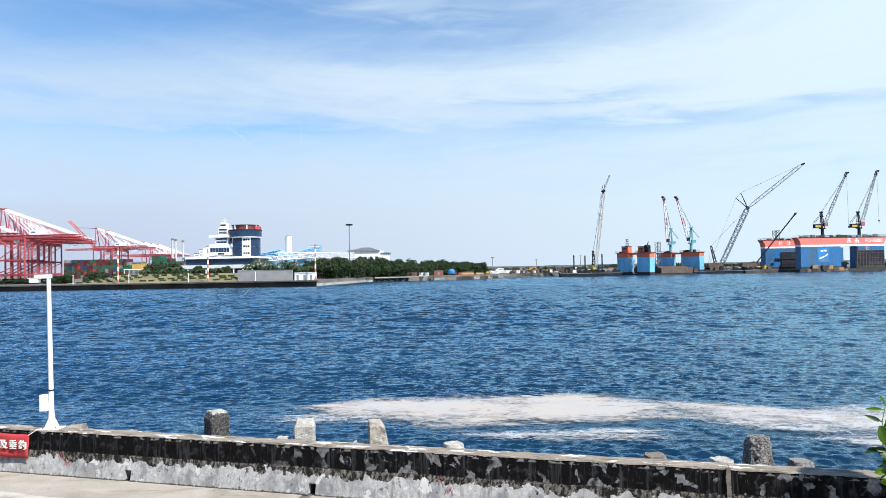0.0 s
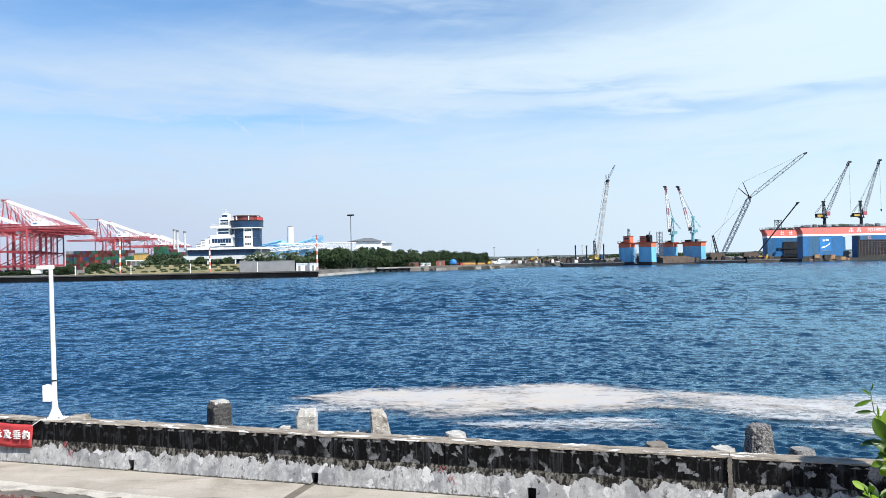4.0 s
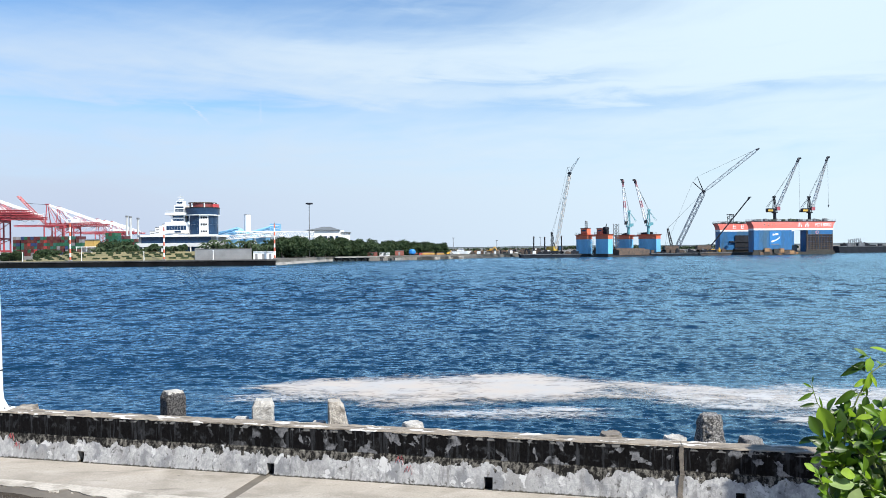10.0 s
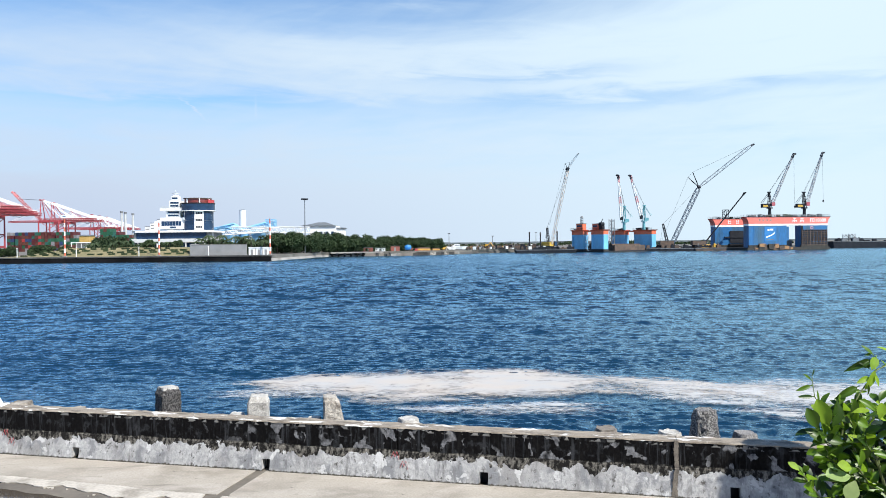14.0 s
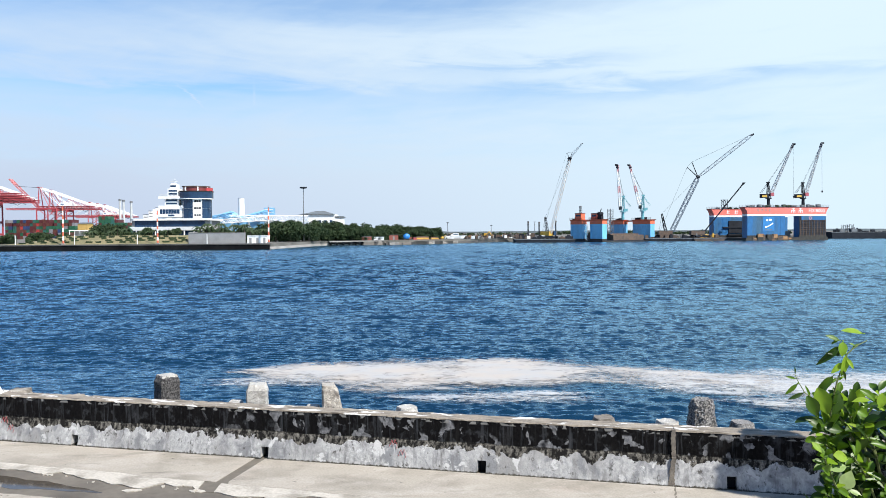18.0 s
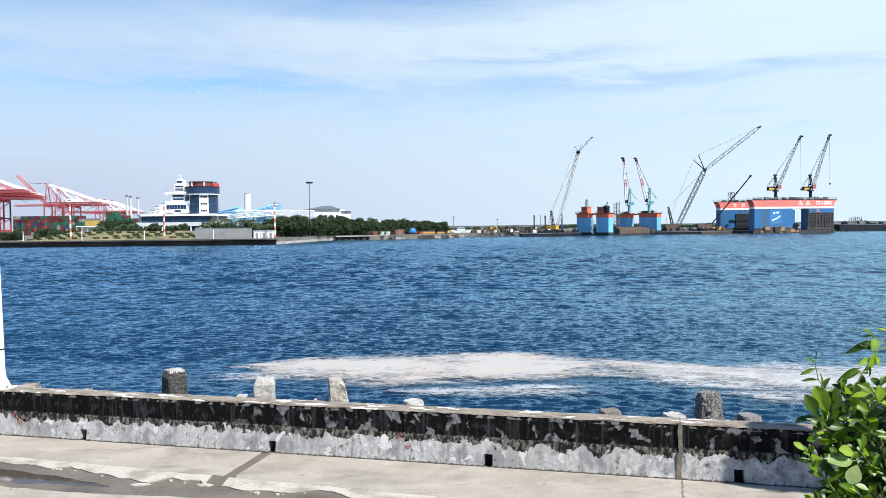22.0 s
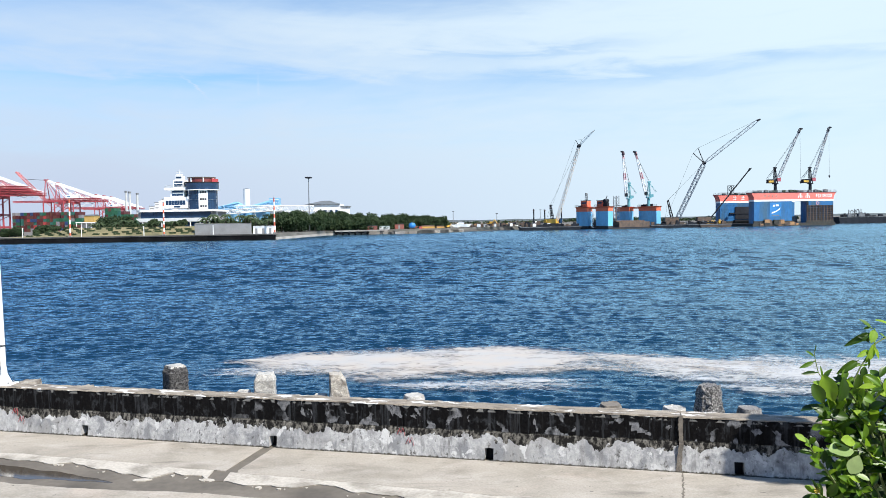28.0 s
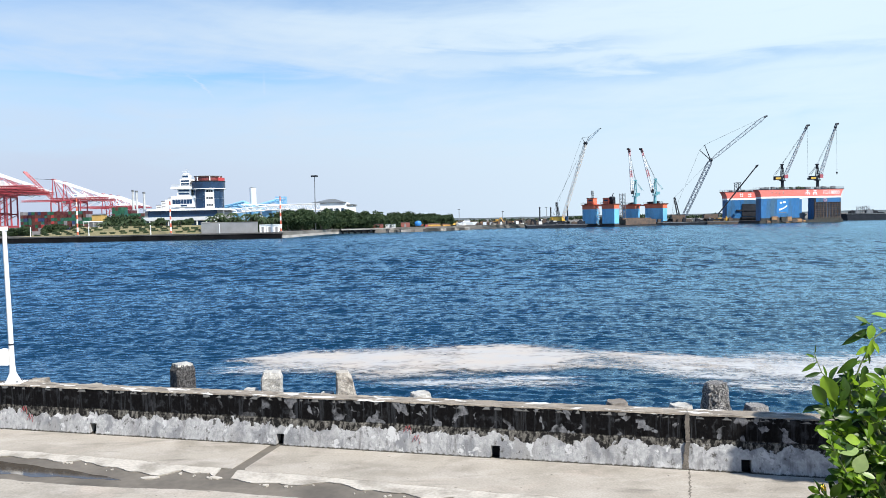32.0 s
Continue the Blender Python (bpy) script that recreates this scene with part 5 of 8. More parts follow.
def build_cranes():
    base = sts_crane()
    spots = [(-328.5, 500), (-339.0, 525), (-349.8, 550), (-360.7, 577), (-371.6, 605), (-352.0, 470), (-402.6, 790), (-503.5, 1100), (-514.5, 1150), (-525.5, 1200)]
    for i, (x, y) in enumerate(spots):
        m = pose(x, y, 0)
        if i == 0:
            base.matrix_basis = m
        else:
            copy_thing(base, m)
    sts_crane(True).matrix_basis = pose(-387.8, 740, 0)


build_cranes()


# ---- containers ----
CONT = [mat("container_" + n, c, 0.55, 0, 0.15, 0.6) for n, c in (("green", (0.02, 0.11, 0.06)), ("maroon", (0.10, 0.022, 0.026)), ("blue", (0.03, 0.06, 0.16)),
        ("brown", (0.12, 0.045, 0.035)), ("grey", (0.24, 0.24, 0.26)), ("coral", (0.36, 0.05, 0.05)), ("teal", (0.03, 0.13, 0.11)))]


def container_mesh(k):
    """A container seen from its door end, with frame, lock rods and ribbed sides."""
    g = Geo().box(0, 2.44, 0.06, 12.2, 0.02, 2.58)
    g.box(0, 2.44, 0, 0.06, 0, 0.16).box(0, 2.44, 0, 0.06, 2.44, 2.59).box(0, 0.14, 0, 0.06, 0.16, 2.44).box(2.30, 2.44, 0, 0.06, 0.16, 2.44).box(1.19, 1.25, 0.02, 0.06, 0.16, 2.44)
    for x in (0.45, 0.85, 1.55, 1.95):
        g.tube((x, 0.03, 0.2), (x, 0.03, 2.4), 0.03, 0.03, 5)
    for i in range(14):
        y = 0.4 + 0.82 * i
        g.box(2.44, 2.47, y, y + 0.4, 0.15, 2.45)
    me = g.mesh("container")
    me.materials.append(CONT[k])
    return me


CONT_MESH = [container_mesh(k) for k in range(len(CONT))]
NAMES = ("green", "maroon", "blue", "brown", "grey", "coral red", "teal")


def stack(x0, x1, y, rows, weights, seed):
    r = random.Random(seed)
    x, n = x0, rows
    while x + 2.44 <= x1:
        n = min(rows, max(2, n + r.choice((-1, 0, 0, 1, 1))))
        for k in range(n):
            c = r.choices(range(7), weights)[0]
            ob = part("shipping_container", CONT_MESH[c], None, None, m=pose(x + r.uniform(-0.05, 0.05), y + r.uniform(-0.2, 0.2), 2.6 * k))
            tagged(ob, f"{NAMES[c]} steel shipping container in a yard stack", "container", "stacked containers")
        x += 2.62 + (1.2 if r.random() < 0.12 else 0.0)


stack(-343, -285, 600, 6, (3, 5, 1, 5, 1, 1, 2), 1)
stack(-271, -243, 606, 7, (9, 3, 0, 2, 0, 0, 3), 3)
stack(-300, -284, 585, 4, (3, 4, 2, 4, 1, 1, 1), 5)

# ---- harbour control building ----
def arc(r, a0, a1, n, cx=0.0, cy=0.0):
    return [(cx + r * math.cos(radians(a0 + (a1 - a0) * i / n)), cy + r * math.sin(radians(a0 + (a1 - a0) * i / n))) for i in range(n + 1)]


def ring_piece(r0, r1, a0, a1, z0, z1, n=10):
    return Geo().prism(arc(r1, a0, a1, n) + list(reversed(arc(r0, a0, a1, n))), z0, z1)


STACK = pose(-0.5, 0, 0.6)
TOWER = pose(-1.3, 0, 0)


def build_control_building():
    b = thing("control_building", pose(-101.6, 326, 0), "white harbour control building with round blue glass tower", "building")
    # podium: thin roof slab, ribbon window, white band and a recessed glazed ground floor
    pd = part("podium", Geo().box(-26.6, 5.0, -7.4, 14, 0, 9.7), M["grey_wall"], b, "recessed podium core")
    part("roof_slab", Geo().prism([(-27.9, -5.5), (-25.5, -8.7), (6.2, -8.7), (6.2, 14.5), (-27.9, 14.5)], 9.7, 10.5), M["white"], pd)
    for i in range(22):
        x = -25.4 + 30.0 * i / 22
        part("ribbon_pane", Geo().box(x, x + 1.32, -7.62, -7.40, 7.0, 9.7), M["glass_blue"], pd)
    part("white_band", Geo().prism([(-25.6, -8.4), (5.4, -8.4), (5.4, -7.4), (-25.6, -7.4)], 5.4, 7.0, [(-27.4, -8.6), (5.8, -8.6), (5.8, -7.4), (-27.4, -7.4)]), M["white"], pd)
    for i in range(15):
        x = -25.8 + 30.0 * i / 15
        part("ground_pane", Geo().box(x, x + 1.9, -7.55, -7.40, 0.8, 5.2), M["glass_blue"], pd)
    for i in range(8):
        x = -24.6 + 28.6 * i / 7
        part("column", Geo().tube((x, -8.0, 0), (x, -8.0, 5.4), 0.28, 0.28, 10), M["white_wall"], pd)
    # mid block
    mb = part("mid_block", Geo().box(-15.8, -5.0, -4.5, 8, 10.6, 15.6), M["white_wall"], b, m=STACK)
    for i in range(7):
        x = -15.2 + 8.6 * i / 7
        part("window_pane", Geo().box(x, x + 1.12, -4.57, -4.44, 12.0, 14.0), M["glass_blue"], mb)
    part("curved_fin", Geo().add([(x, y, z) for y in (-5.2, -4.4) for x, z in [(-4.2, 10.6), (-3.4, 10.6)] + [(-5.6 + 2.2 * math.cos(radians(a)), 13.4 + 2.4 * math.sin(radians(a))) for a in range(0, 100, 15)] + [(-5.8, 15.0), (-4.6, 14.2), (-4.2, 13.2)]],
         [tuple(range(12)), tuple(reversed(range(12, 24)))] + [(i, i + 12, (i + 1) % 12 + 12, (i + 1) % 12) for i in range(12)]), M["white"], mb, "white curved end fin")
    part("balcony", Geo().box(-13.0, -6.8, -6.0, -4.5, 10.6, 12.0), M["white"], mb)
    part("balcony_opening", Geo().box(-11.2, -8.4, -6.05, -5.9, 10.9, 11.7), M["glass_blue"], mb)
    # ship-bridge stack
    st = part("bridge_block", Geo().box(-13.4, -7.4, -3.5, 5, 15.6, 18.6), M["white_wall"], b, m=STACK)
    for z in (16.1, 17.5):
        part("window_strip", Geo().box(-12.8, -8.0, -3.57, -3.44, z, z + 0.8), M["glass_blue"], st)
    part("bridge_wing", Geo().box(-15.9, -5.4, -4.4, 6, 18.6, 19.6), M["white"], b, m=STACK)
    up = part("upper_bridge", Geo().box(-12.3, -7.9, -2.8, 4, 19.6, 22.8), M["white_wall"], b, m=STACK)
    part("window_strip", Geo().box(-11.9, -8.3, -2.87, -2.74, 20.1, 21.2), M["glass_blue"], up)
    part("window_strip", Geo().box(-11.9, -8.3, -2.87, -2.74, 21.7, 22.4), M["glass_blue"], up)
    part("top_cabin", Geo().box(-11.6, -8.8, -2.0, 2, 22.8, 25.0), M["white_wall"], b, m=STACK)
    part("window_strip", Geo().box(-11.4, -9.0, -2.07, -1.94, 23.7, 24.5), M["glass_blue"], b, m=STACK)
    for k in range(4):
        part("wing_rail", Geo().bar((-15.6, -4.3, 19.7 + 0.3 * k), (-5.7, -4.3, 19.7 + 0.3 * k), 0.07), M["pale_steel"], b, m=STACK)
    part("platform", Geo().box(-12.4, -8.0, -2.7, 3, 22.8, 23.05), M["white"], b, m=STACK)
    an = part("antenna_mast", Geo().tube((-10.4, 0, 25), (-10.4, 0, 27.8), 0.22, 0.08), M["pale_steel"], b, m=STACK)
    part("cross_arm", Geo().bar((-12.0, 0, 26.4), (-8.8, 0, 26.2), 0.14).bar((-11.4, 0, 27.0), (-9.4, 0, 27.0), 0.12), M["pale_steel"], an)
    part("radar_bar", Geo().box(-11.6, -9.2, -0.3, 0.3, 25.3, 25.6), M["white"], an)
    part("side_annex", Geo().box(-23.5, -18.4, 8, 16, 0, 15.0), M["white_wall"], b)
    # round tower
    R = 6.45
    t = part("tower_shaft", Geo().prism(circle(R, 48), 0, 19.2), M["white_wall"], b, m=TOWER)
    for a0, a1 in ((-152, -133), (-129, -86), (-52, -8), (-6, 26)):
        n = max(3, int((a1 - a0) / 6.5))
        for k in range(n):
            b0 = a0 + (a1 - a0) * k / n
            for z in (10.7, 14.85):
                part("curved_glazing", ring_piece(R - 0.2, R + 0.10, b0 + 0.25, b0 + (a1 - a0) / n - 0.25, z, z + 4.1, 3), M["glass_blue"], t)
    for z in (12.0, 15.0, 18.0):
        for a in (-77.5, -69, -60.5):
            q = pose(0, 0, 0, 0, 0, a)
            part("small_window", Geo().box(R - 0.3, R + 0.06, -0.38, 0.38, z - 0.5, z + 0.4, q), M["dark_steel"], t)
    part("crown_ring", ring_piece(0.1, R + 0.75, 0, 359.9, 19.2, 22.0, 64), M["glass_blue"], b, "dark blue glazed ring", TOWER)
    part("crown_lip", ring_piece(R - 0.6, R + 0.95, 0, 359.9, 18.9, 19.25, 64), M["white"], b, m=TOWER)
    part("parapet", ring_piece(R - 0.3, R + 0.80, 0, 359.9, 22.0, 22.5, 64), M["dark_steel"], b, m=TOWER)
    part("lantern", Geo().prism(circle(5.6, 32), 22.0, 24.3), mat("maroon_panels", (0.20, 0.04, 0.035), 0.5, 0, 0.1, 0.5), b, "maroon lantern storey", TOWER)
    part("lantern_roof", Geo().prism(circle(6.0, 32), 24.3, 24.65), M["rust"], b, m=TOWER)
    for a in (-122, -66, -20):
        q = pose(0, 0, 0, 0, 0, a)
        part("fin", Geo().box(5.5, 6.1, -0.22, 0.22, 22.0, 24.3, q), M["white"], b, m=TOWER)
    for a0, a1 in ((-36, 14),):
        part("red_screen", ring_piece(R + 0.2, R + 0.55, a0, a1, 22.4, 23.9, 10), mat("bright_red_panel", (0.44, 0.05, 0.05), 0.5, 0, 0.05, 0.5), b, "bright red curved screen", TOWER)
    return b


build_control_building()


# ---- plants of the far shore ----
def leaf_cloud(g, r, c, radius, n, size, squash=0.8):
    """Scatters small leaf clumps through an uneven crown."""
    for _ in range(n):
        a, b = r.uniform(0, 6.283), math.acos(r.uniform(-0.6, 1))
        d = radius * (0.55 + 0.5 * r.random() ** 0.6)
        p = (c[0] + d * math.sin(b) * math.cos(a), c[1] + d * math.sin(b) * math.sin(a), c[2] + d * math.cos(b) * squash)
        s = size * r.uniform(0.6, 1.4)
        u = Vector((r.gauss(0, 1), r.gauss(0, 1), r.gauss(0, 1))).normalized()
        w = u.orthogonal().normalized()
        v = u.cross(w)
        q = [Vector(p) + w * s, Vector(p) + v * s * 0.8, Vector(p) - w * s * 0.9 + u * s * 0.3, Vector(p) - v * s * 0.8]
        g.add([x[:] for x in q], [(0, 1, 2, 3)])
    return g


def shade_tree(seed, height, radius, clumps):
    r = random.Random(seed)
    t = thing("tree", pose(0, 0, 0), "dense dark green broadleaf tree on the far bank", "tree", "trees on the far bank")
    g = Geo().tube((0, 0, 0), (0.1, 0, height * 0.35), 0.28, 0.2, 7)
    for k in range(5):
        a = k * 1.256 + r.uniform(-0.4, 0.4)
        g.tube((0.1, 0, height * 0.32), (radius * 0.55 * math.cos(a), radius * 0.55 * math.sin(a), height * r.uniform(0.55, 0.75)), 0.14, 0.05, 5)
    part("trunk", g, M["bark"], t)
    c = Geo()
    for k in range(15):
        a, d = r.uniform(0, 6.28), radius * r.uniform(0.1, 0.85)
        leaf_cloud(c, r, (d * math.cos(a), d * math.sin(a), height * r.uniform(0.12, 0.80)), radius * r.uniform(0.36, 0.56), clumps, 0.34)
    part("crown", c, M["tree"], t)
    return t


def palm(seed, height):
    r = random.Random(seed)
    t = thing("palm_tree", pose(0, 0, 0), "feathery green palm on the far shore", "palm", "palms by the control building")
    part("trunk", Geo().tube((0, 0, 0), (0.15, 0, height * 0.55), 0.2, 0.14, 7).tube((0.15, 0, height * 0.55), (0.2, 0, height), 0.14, 0.11, 7), M["bark"], t)
    for k in range(13):
        a = k * 2.4 + r.uniform(-0.2, 0.2)
        up = r.uniform(0.2, 1.1)
        L = r.uniform(2.4, 3.2)
        g = Geo()
        prev = Vector((0.2, 0, height))
        for i in range(5):
            f = (i + 1) / 5
            q = Vector((0.2 + L * f * math.cos(a), L * f * math.sin(a), height + up * L * 0.5 * f - 0.9 * L * f * f * 0.75))
            side = Vector((-math.sin(a), math.cos(a), 0)) * (0.55 * (1.15 - f))
            drop = Vector((0, 0, -0.35 * (1.15 - f)))
            g.add([prev[:], q[:], (q + side + drop)[:], (prev + side + drop)[:]], [(0, 1, 2, 3)])
            g.add([prev[:], q[:], (q - side + drop)[:], (prev - side + drop)[:]], [(3, 2, 1, 0)])
            prev = q
        part("frond", g, M["palm"], t)
    return t


def build_far_plants():
    kinds = [shade_tree(31 + k, h, w, 170) for k, (h, w) in enumerate(((9.5, 5.0), (8.2, 4.4), (7.0, 4.2), (6.0, 3.6)))]
    r = random.Random(8)
    spots = []
    # the wood behind the bank, tall by the corner and lower along the shore
    for k in range(30):
        f = k / 29
        spots.append((-63 + 40 * f ** 0.9 + r.uniform(-2, 2), 335 + 40 * f + r.uniform(-7, 10), 0 if f < 0.25 else (1 if f < 0.5 else 2)))
    for k in range(26):
        f = k / 25
        spots.append((-26 + 28 * f + r.uniform(-2, 2), 385 + 18 * f + r.uniform(-3, 12), 1 if k % 2 else 2))
    for k in range(22):
        f = k / 21
        spots.append((-66 + 62 * f, 358 + 42 * f + r.uniform(0, 9), 1 if k % 3 else 0))
    for k in range(9):
        spots.append((-73 + 1.5 * k + r.uniform(-0.5, 0.5), 330 + r.uniform(-4, 6), 0 if k > 2 else 1))
    for x in (-91, -88, -84, -81, -77, -74, -119, -112, -108, -128):
        spots.append((x + r.uniform(-0.6, 0.6), 311 + r.uniform(-1, 1), 4))
    # dark clumps among the containers and along the promenade
    for x in (-173, -166, -160, -147, -143, -138, -134):
        spots.append((x, 322 + r.uniform(-4, 6), 1 if x > -150 else 3))
    for k in range(16):
        spots.append((-186 - 4.4 * k, 318 + r.uniform(-3, 5), 3))
    for x in (-182, -178, -170, -163, -155, -133, -125):
        spots.append((x, 315 + r.uniform(-2, 4), 3))
    used = [False] * 4
    for x, y, k in spots:
        low = k == 4
        if x > -66 and not low:
            y = max(y, 8 + (352 + (x + 53) * 0.48 if x > -53 else 352 + (x + 53) * 7.6))
        k = 3 if low else k
        m = pose(x, y, 0, 0, 0, r.uniform(0, 360))
        if used[k]:
            ob = copy_thing(kinds[k], m)
        else:
            kinds[k].matrix_basis, used[k] = m, True
            ob = kinds[k]
        ob.scale = (0.8, 0.8, r.uniform(0.95, 1.25)) if low else (0.8, 0.8, r.uniform(0.30, 0.5)) if x < -184 else (0.8, 0.8, r.uniform(0.65, 0.95)) if x < -150 else (r.uniform(0.8, 1.15),) * 2 + (r.uniform(0.85, 1.25) * (0.94 if x < -45 else 0.94 - 0.20 * min(1.0, (x + 45) / 40)),)
    pk = [palm(50 + k, h) for k, h in enumerate((4.6, 3.8))]
    done = [False, False]
    px = [-121, -118.5, -116, -111.5, -109, -107, -97.5, -95.5, -93, -91, -88, -86, -83, -81, -78, -76.5, -131, -133.5, -128, -140, -143, -74, -71]
    tall = [-94, -92.4, -90.1, -86.5, -84.2, -81.5, -79.0, -76.0, -73.2]
    for i, x in enumerate(px + tall):
        k = i % 2
        m = pose(x + r.uniform(-0.5, 0.5), (309 if i < len(px) else 303) + r.uniform(-2, 4), 0.0, 0, 0, r.uniform(0, 360))
        if done[k]:
            ob = copy_thing(pk[k], m)
        else:
            pk[k].matrix_basis, done[k] = m, True
            ob = pk[k]
        ob.scale = (1.0, 1.0, r.uniform(1.0, 1.4)) if i < len(px) else (1.15, 1.15, r.uniform(1.5, 1.8))


build_far_plants()


def build_bank():
    """The dry grass slope with clipped hedges in short rows."""
    g = Geo()
    xs = [-168 + 74 * i / 40 for i in range(41)]
    vs = []
    for x in xs:
        k = min(1.0, max(0.0, (x + 168) / 22))
        h = 3.4 * k + 0.15 * noise.noise((x * 0.2, 0, 0))
        vs += [(x, 285.4, 0.05), (x, 287.5, 0.35 * k + 0.1), (x, 299, h), (x, 306, h), (x, 309, 0)]
    fs = []
    for i in range(40):
        fs += [(5 * i + a, 5 * i + 5 + a, 5 * i + 6 + a, 5 * i + 1 + a) for a in range(4)]
    bank = part("ground_bank", g.add(vs, fs), M["dry_grass"])
    tagged(bank, "dry yellow grass slope planted with clipped hedges", "grass bank", kind="structure")
    r = random.Random(12)
    hedges = []
    for i in range(15):
        x0 = -160 + 4.3 * i
        for j, y in enumerate((288.6, 291.2, 293.8, 296.4)):
            if r.random() < 0.22:
                continue
            hh = 0.35 + (y - 287.5) / 11.5 * 3.05
            k = min(1.0, max(0.0, (x0 + 168) / 22))
            q = Geo()
            n = 60
            w = r.uniform(1.8, 3.2)
            q.prism(rect(0, w, -0.35, 0.35), -0.3, 0.5, rect(0.1, w - 0.1, -0.25, 0.25))
            for _ in range(n):
                leaf_cloud(q, r, (r.uniform(0, w), r.uniform(-0.25, 0.25), 0.38), 0.26, 1, 0.20)
            ob = part("hedge", q, M["hedge"], None, m=pose(x0 + (1.9 if j % 2 else 0) + r.uniform(-0.4, 0.4), y, hh * k + 0.05))
            tagged(ob, "short clipped dark green hedge on the grass slope", "hedge", "hedges on the slope")
    return bank


build_bank()


def striped_pole(x, y, z0, h, label="red and white striped marker pole on the quay"):
    p = thing("marker_pole", pose(x, y, z0), label, "marker pole", "striped poles on the quay")
    n = 9
    for i in range(n):
        r0 = 0.34 - 0.10 * i / n
        part("band", Geo().tube((0, 0, h * i / n), (0, 0, h * (i + 1) / n - 0.002), r0, r0 - 0.011, 10), M["orange"] if i % 2 == 0 else M["white"], p)
    part("finial", Geo().tube((0, 0, h), (0, 0, h + 0.9), 0.05, 0.03, 6).tube((0, 0, h), (0, 0, h + 0.25), 0.22, 0.22, 8), M["grey_steel"], p)
    part("base_block", Geo().box(-0.6, 0.6, -0.6, 0.6, 0, 0.5), M["quay"], p)


for x, h in ((-140.6, 14.6), (-104.7, 12.6), (-62.3, 13.6)):
    striped_pole(x, 284.2, 0.12, h)


def white_post(x, y=284.6, h=3.4):
    p = thing("quay_lamp_post", pose(x, y, 0.12), "thin white post on the quay edge", "post", "white posts on the quay")
    part("shaft", Geo().tube((0, 0, 0), (0, 0, h), 0.16, 0.12, 8), M["white"], p)
    part("cap", Geo().tube((0, 0, h), (0, 0, h + 0.25), 0.2, 0.15, 8), M["white"], p)


for x in (-159, -136.5, -112.6, -86):
    white_post(x)

# grey walled yard with white sheds at the corner of the quay
g = thing("yard_wall", pose(-94.2, 288, 0.0), "plain grey wall round a yard on the quay corner", "wall")
part("front_wall", Geo().prism(rect(0, 22, 0, 0.4), 0.1, 4.2), M["grey_wall"], g)
part("end_wall", Geo().box(0, 0.4, 0.4, 10, 0.1, 4.6), M["grey_wall"], g)
part("wall_cap", Geo().box(-0.1, 22.1, -0.1, 0.5, 4.2, 4.35), M["quay"], g)
for i in range(3):
    s = thing("white_shed", pose(-71.6 + 2.7 * i, 288.5, 0.0), "small white shed with grey roof on the quay", "shed", "white sheds on the quay corner")
    part("wall_shell", Geo().box(0, 2.5, 0, 4, 0.1, 2.9), M["white_wall"], s)
    part("roof", Geo().prism([(-0.1, -0.2), (2.6, -0.2), (2.6, 4.2), (-0.1, 4.2)], 2.9, 3.15, [(-0.1, -0.2), (2.6, -0.2), (2.6, 4.2), (-0.1, 4.2)]), M["white"], s)
    part("door", Geo().box(0.8, 1.7, -0.05, 0.0, 0.1, 2.2), M["grey_wall"], s)

# domed hall behind the trees
h = thing("domed_hall", pose(-62.5, 420, 0.0), "low white hall with a curved grey roof", "building")
part("wall_shell", Geo().box(-7, 8, 0, 16, 0, 14.4), M["white_wall"], h)
part("roof", Geo().prism([(-12.5, -1), (8, -1), (8, 17), (-12.5, 17)], 14.4, 15.2, [(-8, 2), (4.5, 2), (4.5, 14), (-8, 14)]).prism([(-8, 2), (4.5, 2), (4.5, 14), (-8, 14)], 15.2, 16.4, [(-3, 5), (1.2, 5), (1.2, 11), (-3, 11)]), M["roof_grey"], h)
part("side_wing", Geo().box(8, 11.8, 1, 14, 0, 12.6), M["white_wall"], h)
part("wing_roof", Geo().box(7.8, 12.4, 0.4, 14.6, 12.6, 13.2), M["roof_grey"], h)
for k in range(4):
    part("window", Geo().box(-4.5 + 3.2 * k, -3.0 + 3.2 * k, -0.06, 0.02, 9.5, 11.0), M["glass_blue"], h)

# tall light mast
l = thing("light_mast", pose(-58.1, 338, 0), "tall steel floodlight mast behind the trees", "light mast")
part("shaft", Geo().tube((0, 0, 0), (0, 0, 24.2), 0.30, 0.15, 10), M["grey_steel"], l)
part("lamp_ring", Geo().tube((0, 0, 24.2), (0, 0, 24.5), 1.0, 1.0, 14), M["dark_steel"], l)
for k in range(8):
    a = k * math.pi / 4
    part("floodlight", Geo().box(-0.45, 0.45, -0.25, 0.25, 24.3, 24.9, pose(1.3 * math.cos(a), 1.3 * math.sin(a), 0, 0, 0, math.degrees(a) + 90)), M["dark_steel"], l)

# blue sheds, conveyor gantry, silo and chimneys
s = thing("storage_shed", pose(-150, 590, 0), "light blue sheet metal sheds and conveyor works", "industrial shed")
part("shed", Geo().prism([(-27, 0), (-6, 0), (-6, 30), (-27, 30)], 0, 13), M["shed_blue"], s)
part("round_roof", Geo().prism(circle(6.0, 20, -11, 8), 12, 17).prism(circle(6.0, 20, -11, 8), 17, 20, circle(4.2, 20, -11, 8)).prism(circle(4.2, 20, -11, 8), 20, 21.4, circle(1.2, 20, -11, 8)), M["shed_blue"], s)
part("round_roof", Geo().prism(circle(4.4, 20, -1, 10), 10, 16).prism(circle(4.4, 20, -1, 10), 16, 18.4, circle(2.6, 20, -1, 10)), M["shed_blue"], s)
